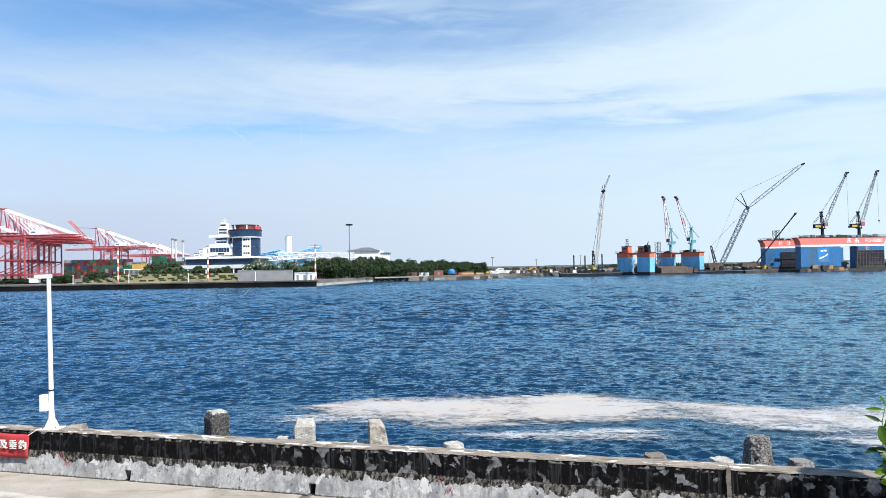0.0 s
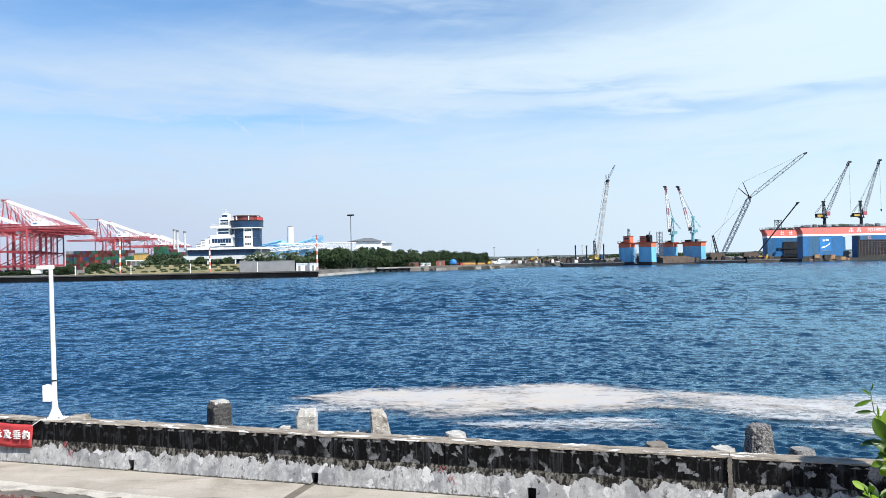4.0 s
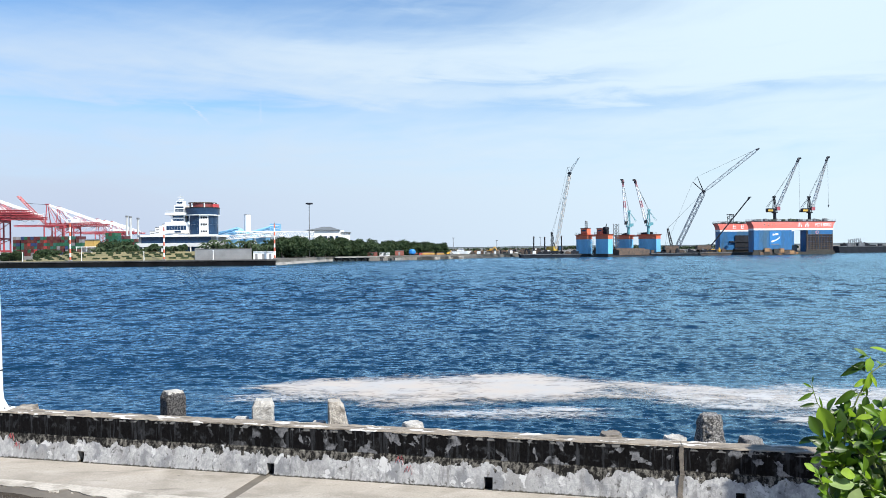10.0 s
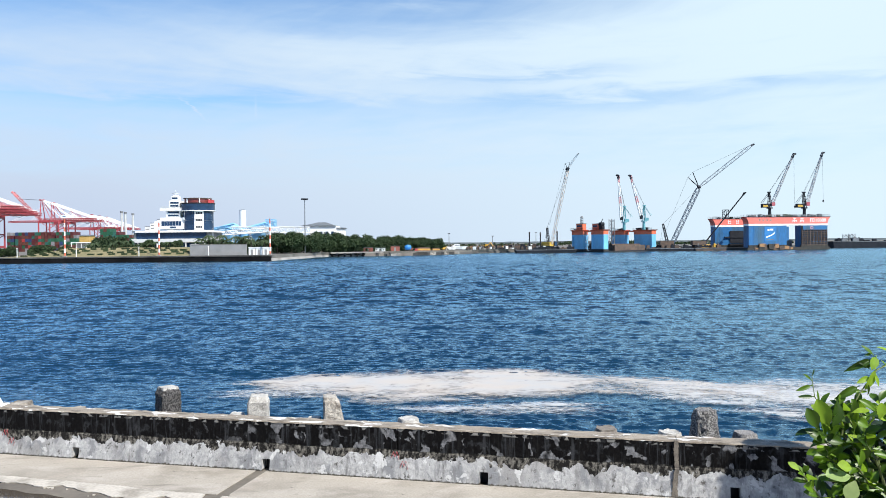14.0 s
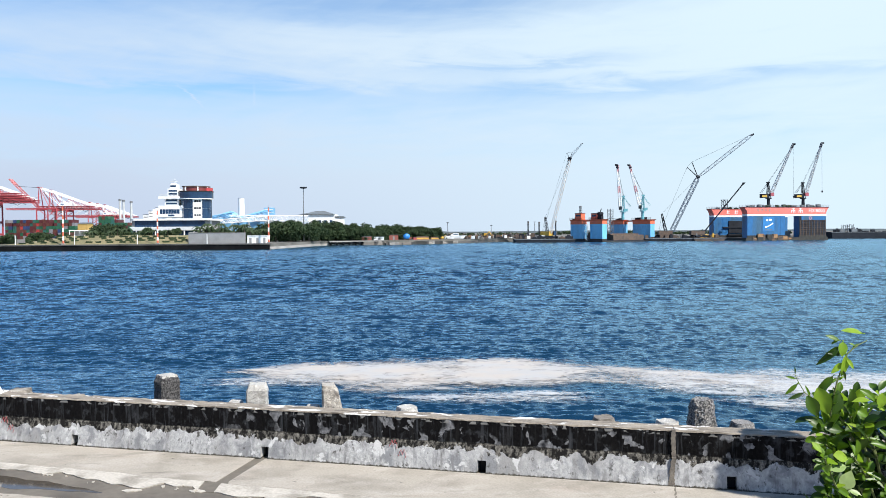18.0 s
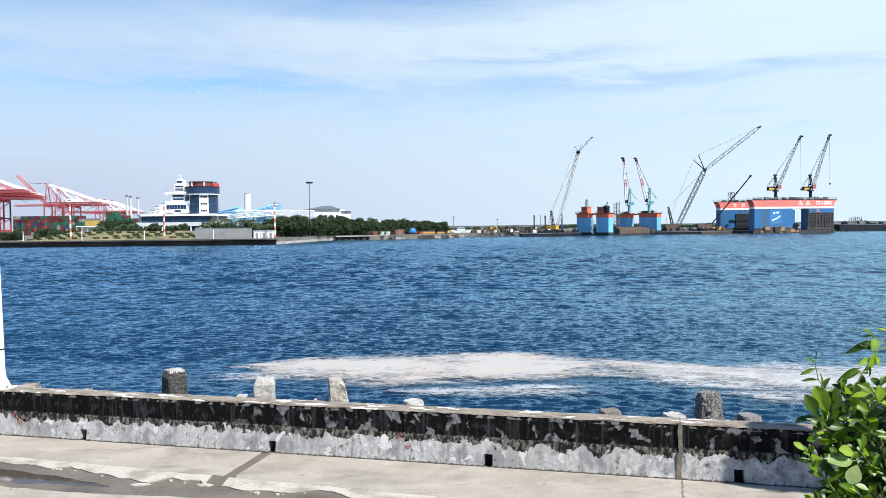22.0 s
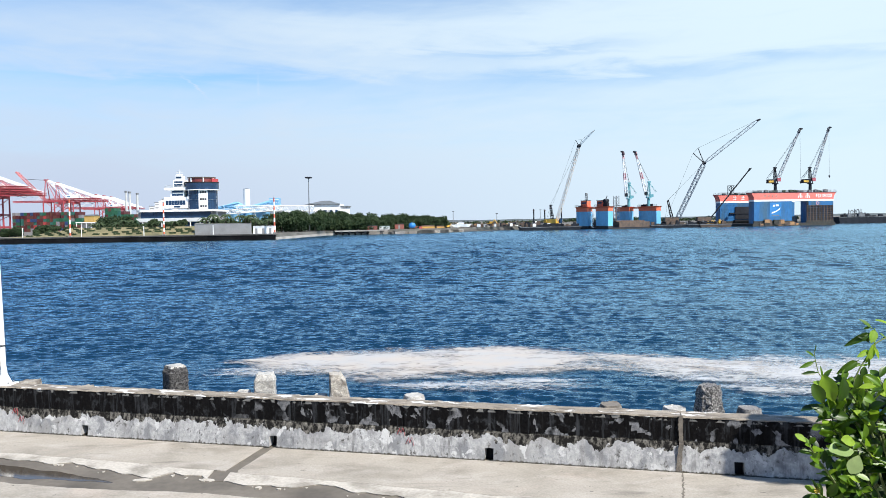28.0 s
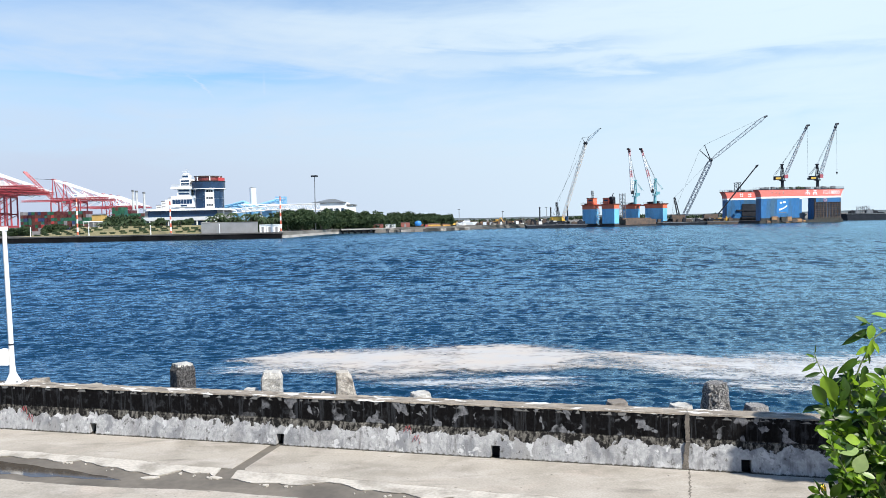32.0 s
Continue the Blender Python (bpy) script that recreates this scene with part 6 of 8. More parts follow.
part("shed", Geo().box(4, 16, 3, 14, 0, 14.5).prism(rect(3.6, 16.4, 2.6, 14.4), 14.5, 16.6, rect(3.6, 16.4, 8, 9)), M["shed_blue"], s)
part("conveyor", Geo().bar((-30, -2, 14), (-8, -2, 20.5), 1.5).bar((-4, -2, 15), (18, -2, 21), 1.6).bar((-20, -2, 17.5), (6, -2, 16.0), 1.2), M["shed_blue"], s)
part("transfer_tower", Geo().box(16.5, 24, 2, 10, 18.0, 24.0).bar((17, 3, 0), (17, 3, 18), 0.6).bar((23.5, 3, 0), (23.5, 3, 18), 0.6).bar((17, 3, 6), (23.5, 3, 12), 0.4).bar((23.5, 3, 12), (17, 3, 18), 0.4), M["shed_blue"], s)
part("panel_ribs", Geo().box(16.5, 24, 1.8, 2.0, 20, 20.4).box(16.5, 24, 1.8, 2, 22.4, 22.8), M["white"], s)
g = Geo()
g.truss((-8, -8, 15.5), (72, -8, 14.8), 4.4, 4.4, 30, 0.30)
g.truss((-30, -12, 12.0), (30, -12, 15.5), 3.0, 3.0, 24, 0.28)
for k in range(7):
    x = -6 + 13 * k
    g.bar((x - 2.5, -8, 0), (x, -8, 13.5), 0.4).bar((x + 2.5, -8, 0), (x, -8, 13.5), 0.4).bar((x - 2, -8, 4), (x + 1, -8, 9), 0.35)
part("conveyor_frame", Geo().truss((-34, -4, 13.5), (-6, -4, 18.5), 3.4, 3.4, 9, 0.34).truss((0, -4, 14), (26, -4, 20), 3.2, 3.2, 9, 0.32), M["shed_blue"], s, "pale blue lattice conveyor frame")
part("conveyor_gantry", g, M["white"], s, "white lattice conveyor gantry")
o = thing("storage_silo", pose(-154.4, 604, 0), "tall white cylindrical silo", "silo")
part("shell", Geo().prism(circle(2.6, 24), 0, 32), M["white"], o)
part("cap", Geo().prism(circle(2.7, 24), 32, 32.5, circle(1.2, 24)), M["roof_grey"], o)
for x, h in ((-252.2, 36.5), (-249.3, 35.8), (-243.2, 34.4)):
    c = thing("chimney", pose(x * 1.16, 700, 0), "slim pale chimney stack beyond the container yard", "chimney", "chimneys beyond the yard")
    part("flue", Geo().tube((0, 0, 0), (0, 0, h), 1.2, 1.0, 14), M["pale_steel"], c)
    part("band", Geo().tube((0, 0, h - 1.6), (0, 0, h), 1.35, 1.3, 14), M["grey_steel"], c)
wh = thing("white_plant", pose(-228, 600, 0), "white plant buildings with stepped roofs behind the control building", "industrial building")
for x, w, h in ((0, 5.5, 22.0), (5.6, 4.2, 24.6), (9.9, 4.6, 21.0), (-4.4, 4.2, 19.0)):
    blk = part("block", Geo().box(x, x + w, 0, 12, 0, h), M["white_wall"], wh)
    part("roof_edge", Geo().box(x - 0.1, x + w + 0.1, -0.15, 12, h, h + 0.4), M["roof_grey"], blk)
    for k in range(3):
        part("louvre", Geo().box(x + 0.6, x + w - 0.6, -0.06, 0.02, h - 2.2 - 2.4 * k, h - 1.4 - 2.4 * k), M["grey_wall"], blk)
y = thing("yellow_shed", pose(-275.5, 580, 0), "yellow sheet metal shed in the container yard", "shed")
part("wall_shell", Geo().box(0, 7.5, 0, 10, 0, 12.0), mat("yellow_sheet", (0.50, 0.33, 0.10), 0.6, 0, 0.08, 0.2), y)
part("roof", Geo().prism(rect(-0.4, 7.9, -0.4, 10.4), 12.0, 13.0, rect(-0.4, 7.9, 4.5, 5.5)), M["roof_grey"], y)

y = thing("loading_canopy", pose(-273, 560, 0), "long low white loading canopy in the container yard", "canopy")
part("roof", Geo().prism(rect(0, 24, 0, 9), 6.4, 6.9, rect(0.3, 23.7, 0.3, 8.7)), M["white"], y)
part("back_wall", Geo().box(0.5, 23.5, 8.2, 8.6, 0, 6.4), M["white_wall"], y)
for k in range(7):
    part("post", Geo().tube((0.6 + 3.8 * k, 0.4, 0), (0.6 + 3.8 * k, 0.4, 6.4), 0.22, 0.22, 8), M["white"], y)

# pier, fishing clutter and scrap along the low bank
p = thing("piled_pier", pose(-36, 360.5, 0, 0, 0, 25), "low concrete pier on dark piles", "pier")
part("deck", Geo().box(-15, 12, -3, 4, -0.6, 0.0), M["quay"], p)
# near-black block puts the shade under the deck into colour
part("shadowed_beam", Geo().box(-14.5, 11.5, -2.4, 3.5, -1.5, -0.6), M["quay_dark"], p)
for k in range(9):
    part("pier_leg", Geo().tube((-14 + 3.1 * k, -2.2, -5), (-14 + 3.1 * k, -2.2, -0.6), 0.45, 0.45, 8), M["quay_dark"], p)
for k in range(7):
    part("tyre_fender", Geo().tube((-12 + 4 * k, -3.3, -0.9), (-12 + 4 * k, -3.0, -0.9), 0.5, 0.5, 10), M["dark_steel"], p)


def site_box(name, x, y, w, d, h, material, label, cat, rz=0.0):
    o = thing(name, pose(x, y, 0, 0, 0, rz), label, cat, "site clutter on the bank")
    part("body", Geo().box(0, w, 0, d, 0.05, h), material, o)
    part("roof", Geo().box(-0.15, w + 0.15, -0.15, d + 0.15, h, h + 0.15), M["roof_grey"], o)
    part("door", Geo().box(w * 0.4, w * 0.6, -0.04, 0.0, 0.1, h * 0.75), M["grey_wall"], o)


site_box("site_cabin", -34.6, 367, 5, 2.5, 1.9, M["cabin_red"], "faded red site cabin on the bank", "cabin")
site_box("site_cabin", -28.6, 369, 5.0, 2.5, 1.7, M["white_wall"], "white site cabin on the bank", "cabin")
site_box("site_cabin", -21.2, 376, 4.4, 2.5, 2.5, M["cabin_red"], "brick-red site cabin near the trees", "cabin")
site_box("site_cabin", -9.0, 379, 1.4, 1.4, 1.2, mat("bright_red_box", (0.55, 0.04, 0.04), 0.5, 0, 0.1, 0.5), "small bright red hut by the shore", "cabin")
bt = thing("covered_boat", pose(-12.6, 380, 0.0, 0, 0, 12), "small boat under a bright blue tarpaulin on the bank", "boat")
part("cradle", Geo().box(-1.4, -1.1, -1.0, 1.0, 0, 0.6).box(1.1, 1.4, -1, 1, 0, 0.6), M["bark"], bt)
g = Geo()
rim = [circle(q, 14) for q in (1.5, 1.85, 1.75, 1.3, 0.5)]
for a, b, z0, z1 in zip(rim[:-1], rim[1:], (0.6, 1.3, 2.2, 2.9), (1.3, 2.2, 2.9, 3.2)):
    g.prism([(x, y * 0.7) for x, y in a], z0, z1, [(x + 0.12, y * 0.7) for x, y in b])
part("tarpaulin", g, mat("blue_tarpaulin", (0.02, 0.20, 0.55), 0.45, 0, 0.15, 0.9), bt)
part("bow", Geo().prism([(1.2, -0.6), (2.6, 0), (1.2, 0.6)], 0.5, 1.3, [(1.2, -0.9), (3.1, 0), (1.2, 0.9)]), M["cabin_red"], bt)


def broken_quay():
    """Tipped slabs of the old quay lying along the shore."""
    r = random.Random(5)
    for k in range(30):
        f = k / 29
        x, y = (-30 + 42 * f, 360.6 + 14.6 * f) if f < 0.66 else (-2.3 + 48 * (f - 0.66), 374 + 66 * (f - 0.66))
        w, d, h = r.uniform(1.6, 5.2), r.uniform(0.8, 1.8), r.uniform(0.10, 0.45)
        g = Geo().prism([(-w / 2, -d / 2), (w * 0.4, -d * 0.6), (w / 2, d / 2), (-w * 0.4, d / 2)], -1.4, h, [(-w * 0.46, -d * 0.4), (w * 0.38, -d / 2), (w * 0.45, d * 0.4), (-w * 0.36, d * 0.45)])
        o = part("broken_block", g, M[r.choice(("quay", "coping", "fouling", "quay_worn", "joint"))], None, m=pose(x + r.uniform(-1, 1), y - r.uniform(0.4, 2.0), -1.0 + r.uniform(-0.4, 0.2), r.uniform(-4, 4), r.uniform(-4, 4), 25 + r.uniform(-25, 25)))
        tagged(o, "broken concrete block tipped along the shore", "concrete block", "broken blocks along the shore")


broken_quay()


def timber_stack(x, y, w, h, rz):
    o = thing("timber_stack", pose(x, y, 0, 0, 0, rz), "long stack of orange-brown timber on the bank", "timber", "timber stacks on the bank")
    n = 4
    for k in range(n):
        part("beam", Geo().box(-w / 2 + 0.3 * (k % 2), w / 2 - 0.2 * k, -0.9, 0.9, h * k / n + (0.02 if k else 0), h * (k + 1) / n), M[("timber", "yellow", "timber", "rust")[k]], o)


timber_stack(-4.4, 384, 7.0, 1.7, 12)
timber_stack(1.8, 390, 4.6, 1.3, 20)
timber_stack(24.0, 424, 6.5, 1.6, 15)


def scrap():
    r = random.Random(77)
    cols = ["rust", "timber", "pale_concrete", "grey_steel", "rust", "white", "earth", "quay", "dark_steel", "rust", "dark_steel", "earth", "dark_steel", "rust"]
    for k in range(120):
        f = r.random()
        x = 4 + 66 * f
        y = 392 + 58 * f + r.uniform(2, 22)
        if 50 < x < 130 and y < 472:
            y = 474 + r.uniform(0, 10)
        h, w = r.uniform(0.5, 2.6), r.uniform(1.2, 5.0)
        o = thing("scrap_heap", pose(x, y, 0, 0, 0, r.uniform(-30, 30)), "heap of salvaged gear and timber on the bank", "scrap", "scrap along the bank")
        for _ in range(5):
            a, b = r.uniform(-w / 2, w / 2), r.uniform(-1.2, 1.2)
            s = r.uniform(0.3, 1.0)
            part("crate", Geo().box(a, a + s * 2, b, b + s, 0, h * r.uniform(0.4, 1.0)), M[r.choice(cols)], o)
        part("pole", Geo().bar((-w / 2, 0, 0), (w / 2, 0.5, h * 1.2), 0.15), M["rust"], o)
    for x, y, c in ((6, 394, "yellow"), (31, 432, "yellow"), (27, 428, "rust"), (44, 462, "yellow")):
        e = thing("excavator", pose(x, y, 0, 0, 0, r.uniform(-40, 40)) @ Matrix.Scale(0.95 if x == 31 else 0.5, 4), "worn yellow excavator on the bank", "excavator", "machines on the bank")
        for s in (-1.2, 1.2):
            part("track", Geo().box(-1.9, 1.9, s - 0.3, s + 0.3, 0.05, 0.8), M["dark_steel"], e)
        bd = part("body", Geo().box(-1.8, 1.4, -1.3, 1.3, 0.9, 2.1).box(0.0, 1.4, 0.2, 1.3, 2.1, 3.1), M[c], e)
        part("arm", Geo().bar((1.2, -0.3, 1.6), (3.6, -0.3, 4.2), 0.45).bar((3.6, -0.3, 4.2), (5.2, -0.3, 1.4), 0.35), M[c], e)
        part("bucket", Geo().box(4.8, 5.8, -0.8, 0.2, 0.6, 1.5), M["dark_steel"], e)
    for x, y, h in ((14, 404, 0.9), (9.5, 398, 0.8), (30, 440, 0.7)):
        b = thing("fishing_boat", pose(x, y, 0, 0, 0, r.uniform(-20, 20)) @ Matrix.Scale(0.78 if x == 14 else 0.55, 4), "white motor boat laid up on the bank", "boat", "boats on the bank")
        part("hull", Geo().prism([(-4, -0.9), (3, -0.9), (5, 0), (3, 0.9), (-4, 0.9)], 0.3, 2.4, [(-4.4, -1.5), (3.4, -1.5), (6.4, 0), (3.4, 1.5), (-4.4, 1.5)]), M["white"], b)
        part("cabin", Geo().box(-2.5, 1.5, -1.1, 1.1, 2.4, 4.4 * h), M["white_wall"], b)
        part("window_strip", Geo().box(-2.2, 1.2, -1.14, -1.1, 3.0, 3.5), M["glass_blue"], b)
        part("keel_block", Geo().box(-2, 2, -0.5, 0.5, 0, 0.35), M["bark"], b)


scrap()


def far_backdrop():
    """The low far coast, with its pylons and dark posts."""
    r = random.Random(19)
    g = Geo()
    n = 120
    vs = []
    for i in range(n + 1):
        x = -500 + 1900 * i / n
        y = 1500 - 250 * i / n
        h = 3.4 + 1.6 * noise.noise((x * 0.006, 2, 0)) + 1.2 * noise.noise((x * 0.03, 5, 0))
        vs += [(x, y, -1), (x, y + 4, h), (x, y + 60, h * 0.8)]
    fs = []
    for i in range(n):
        fs += [(3 * i + a, 3 * i + 3 + a, 3 * i + 4 + a, 3 * i + 1 + a) for a in range(2)]
    ob = part("backdrop_coast", g.add(vs, fs), M["hill"])
    tagged(ob, "low hazy wooded coast on the horizon", "coast", kind="structure")
    for x, y, h in ((54.0, 409, 9.5), (60.4, 411, 9.2), (69.6, 410, 9.8)):
        p = thing("spud_pole", pose(x, y, -3.0), "dark steel spud pole standing beside the work barge", "pole", "spud poles by the barges")
        part("tube", Geo().tube((0, 0, 0), (0, 0, h + 3), 0.36, 0.36, 10), M["dark_steel"], p)
        part("collar", Geo().tube((0, 0, h + 2.2), (0, 0, h + 2.7), 0.46, 0.46, 10), M["rust"], p)
    c = Geo()
    for _ in range(260):
        x = r.uniform(-20, 330)
        leaf_cloud(c, r, (x, 600 + r.uniform(0, 60) + 0.2 * x, r.uniform(0.2, 1.6) * (1.5 if noise.noise((x * 0.02, 3, 1)) > 0.1 else 0.8)), r.uniform(1.6, 3.4), 26, 0.75, 0.6)
    tagged(part("far_scrub", c, M["thicket"]), "dark low scrub on the flat land across the harbour", "scrub", kind="stuff")
    for x, y, h in ((10, 560, 11), (36, 600, 9), (89, 500, 9), (62, 640, 12)):
        p = thing("mooring_post", pose(x * y / 440, y, 0), "thin dark utility post across the harbour", "post", "posts beyond the docks")
        part("shaft", Geo().tube((0, 0, 0), (0, 0, h), 0.28, 0.18, 8), M["grey_steel"], p)
        part("cross_arm", Geo().box(-0.9, 0.9, -0.15, 0.15, h - 0.5, h - 0.1), M["dark_steel"], p)
    for x, h in ((314.5, 7), (319, 7.5), (365, 14)):
        p = thing("loading_tower", pose(x, 556, 0), "skeletal grey steel loading frame on the far quay", "steel frame", "frames on the far quay")
        part("frame", Geo().truss((0, 0, 0), (0, 0, h), 3.2 if h < 10 else 1.2, 3.2 if h < 10 else 1.0, 3, 0.2), M["grey_steel"], p)
        part("platform", Geo().box(-1.9, 1.9, -1.9, 1.9, h * 0.55, h * 0.6), M["grey_steel"], p)


far_backdrop()

# ---- concrete armour stumps behind the wall ----
def armour(u, w, top, kind, seed, material, label, turn=0.0, cap=False, v=1.3):
    r = random.Random(seed)
    n = 8
    o = thing("armour_block", WALL @ pose(u, v, 0.28, 0, 0, turn), label, "armour block", "armour blocks behind the wall")
    bm = bmesh.new()
    h = top - 0.28
    prof = {"square": ((1.0, 0.0), (0.98, h * 0.86), (0.74, h)), "cone": ((1.06, 0.0), (0.70, h * 0.93), (0.62, h)), "low": ((1.0, 0), (1.0, h * 0.8), (0.86, h)), "wedge": ((1.0, 0), (0.66, h * 0.86), (0.50, h))}[kind]
    sides = 4 if kind in ("square", "low", "wedge") else n
    rows = []
    lv = []
    for (k0, z0), (k1, z1) in zip(prof[:-1], prof[1:]):
        m = max(1, int((z1 - z0) / 0.035))
        lv += [(k0 + (k1 - k0) * i / m, z0 + (z1 - z0) * i / m) for i in range(m)]
    lv.append(prof[-1])
    seg = 44
    rough = 2.4 if kind == "cone" else 1.3
    for k, z in lv:
        ring = []
        for i in range(seg):
            a = 2 * math.pi * i / seg
            if sides == 4:
                p = 3.5 if kind == "low" else 16.0
                rr = 1.0 / ((abs(math.cos(a)) ** p + abs(math.sin(a)) ** p) ** (1 / p))
            else:
                rr = 1.0 / math.cos(((a + math.pi / sides) % (2 * math.pi / sides)) - math.pi / sides) * 0.96
            q = w / 2 * k * rr
            x, y = q * math.cos(a), q * math.sin(a)
            if kind == "wedge":
                x -= w / 2 * (1 - k)
                y /= 0.35 + 0.65 * k
            d = rough * (0.014 * noise.noise((x * 11 + seed, y * 11, z * 11)) + 0.009 * noise.noise((x * 28, y * 28 + seed, z * 28)))
            ring.append(bm.verts.new((x * (1 + d * 3), y * (1 + d * 3), z + d)))
        rows.append(ring)
    for a, b in zip(rows[:-1], rows[1:]):
        for i in range(seg):
            bm.faces.new((a[i], a[(i + 1) % seg], b[(i + 1) % seg], b[i]))
    bm.faces.new(rows[-1])
    bm.faces.new(list(reversed(rows[0])))
    me = bpy.data.meshes.new("armour_block")
    bm.to_mesh(me)
    bm.free()
    part("stump", me, material, o)
    # top set in a paler colour than the leg
    if cap:
        k = w / 2 * 0.80
        part("bleached_cap", Geo().prism(rect(-k, k, -k, k), h - 0.035, h + 0.012, rect(-k * 0.92, k * 0.92, -k * 0.92, k * 0.92)), M["pale_concrete"], o, "paler top")
    return o


for u, w, top, kind, material, label, turn in (
        (-10.23, 0.44, 0.775, "low", "coping", "worn tan concrete armour stump level with the wall", 5),
        (-8.70, 0.32, 0.71, "low", "coping", "broken tan concrete stump behind the wall", 12),
        (-6.38, 0.44, 1.25, "square", "mouldy_post", "upright square concrete armour leg with paler top", -34),
        (-4.70, 0.34, 0.74, "low", "pale_concrete", "low pale concrete lump behind the wall", 30),
        (-4.20, 0.44, 1.15, "square", "pale_concrete", "whitish rough concrete armour leg", 22),
        (-2.44, 0.50, 1.21, "wedge", "chipped", "leaning chipped concrete armour leg", 24),
        (-2.92, 0.30, 0.73, "low", "pale_concrete", "low pale concrete chunk behind the wall", 15),
        (-0.86, 0.42, 0.81, "low", "pale_concrete", "rounded pale stone resting behind the wall", 40),
        (3.09, 0.42, 0.79, "low", "joint", "low tan concrete stump behind the wall", 14),
        (4.27, 0.42, 0.775, "low", "pale_concrete", "low whitish concrete stump behind the wall", 20),
        (4.89, 0.61, 1.22, "cone", "pebbled", "grey tapered concrete armour leg with rough stone face", 30),
        (5.60, 0.40, 0.83, "low", "rough_concrete", "low rough grey concrete stump", 24)):
    armour(u, w, top, kind, int(u * 100), M[material], label, turn, u == -6.38)


# ---- white camera pole on the wall ----
def build_pole():
    p = thing("camera_pole", WALL @ pose(-9.88, 0.2, WALL_TOP, 0, -1.0, 13.84), "white steel camera pole bolted to the wall top", "pole")
    part("base_plate", Geo().box(-0.22, 0.22, -0.17, 0.17, -0.004, 0.02), M["white"], p)
    part("base_cone", Geo().tube((0, 0, 0.02), (0, 0, 0.22), 0.16, 0.070, 20).tube((0, 0, 0.22), (0, 0, 0.42), 0.070, 0.053, 20), M["white"], p)
    for a in (45, 135, 225, 315):
        part("bolt", Geo().tube((0.2 * math.cos(radians(a)), 0.14 * math.sin(radians(a)), 0.02), (0.2 * math.cos(radians(a)), 0.14 * math.sin(radians(a)), 0.06), 0.018, 0.018, 6), M["grey_steel"], p)
    part("shaft", Geo().tube((0, 0, 0.40), (0, 0, 3.42), 0.053, 0.044, 20), M["white"], p, smooth=False)
    part("arm", Geo().box(-0.30, 0.06, -0.045, 0.045, 3.36, 3.45), M["white"], p)
    c = part("camera_housing", Geo().box(-0.42, -0.22, -0.06, 0.06, 3.27, 3.37).box(-0.46, -0.2, -0.07, 0.07, 3.37, 3.385), M["white"], p)
    part("lens_window", Geo().box(-0.426, -0.42, -0.05, 0.05, 3.29, 3.35), M["dark_steel"], c)
    bx = part("control_box", Geo().box(-0.225, -0.055, -0.09, 0.09, 0.40, 0.76), M["white"], p, "white control box")
    part("box_door", Geo().box(-0.21, -0.07, -0.098, -0.09, 0.42, 0.74), M["white"], bx)
    part("clamp", Geo().tube((0, 0, 0.84), (0, 0, 0.87), 0.060, 0.062, 16), M["dark_steel"], p)
    return p


build_pole()


# ---- red banner tied to the wall ----
def build_banner():
    b = thing("warning_banner", WALL @ pose(-12.0, -0.10, 0.35, 0, 0, 0), "red cloth banner with white characters tied to the wall", "banner")
    cloth = mat("red_cloth", (0.48, 0.045, 0.05), 0.8, 0, 0.1, 2.0)
    g = Geo()
    n = 40
    vs = []
    for i in range(n + 1):
        x = -1.7 + 3.5 * i / n
        for k in range(7):
            z = 0.52 * k / 6
            vs.append((x, -0.02 - 0.012 * math.sin(x * 7 + k) - 0.10 * (0.52 - z) * 0.4, z + 0.012 * math.sin(x * 3.1)))
    fs = [(i * 7 + k, (i + 1) * 7 + k, (i + 1) * 7 + k + 1, i * 7 + k + 1) for i in range(n) for k in range(6)]
    ob = part("cloth", g.add(vs, fs), cloth, b, smooth=True)
    so = ob.modifiers.new("thickness", "SOLIDIFY")
    so.thickness = 0.004
    for i, ch in enumerate(("泳", "及", "垂", "釣")):
        writing(ch, 0.215, pose(0.87 + 0.265 * i, -0.062, 0.27, 92, 0, 0), M["white"], b, "character")
    part("tie_cord", Geo().tube((1.8, -0.03, 0.50), (1.95, 0.05, 0.61), 0.008, 0.008, 6).tube((1.95, 0.05, 0.61), (2.1, 0.25, 0.61), 0.008, 0.008, 6), M["white"], b)
    return b


build_banner()


# ---- red paint scrawls ----
def scrawl(u, z, seed):
    r = random.Random(seed)
    o = thing("paint_mark", WALL @ pose(u, -0.105 + 0.02, z, 0, 0, 0), "faded red spray paint mark on the wall", "paint mark", "red paint marks on the wall")
    for x0, z0, s in ((-0.16, 0.10, 1.0), (0.02, -0.06, 1.0)):
        g = Geo()
        pts = [(x0, z0), (x0 + 0.05, z0 + 0.12), (x0 + 0.075, z0 + 0.02), (x0 + 0.11, z0 + 0.13), (x0 + 0.15, z0 + 0.03), (x0 + 0.14, z0 - 0.03)]
        for (a, b), (c, d) in zip(pts[:-1], pts[1:]):
            g.bar((a, 0.002 + b * 0.18, b), (c, 0.002 + d * 0.18, d), 0.0065)
        part("stroke", g, M["spray_red"], o)
    return o


scrawl(-9.30, 0.28, 1)
scrawl(-0.66, 0.28, 2)

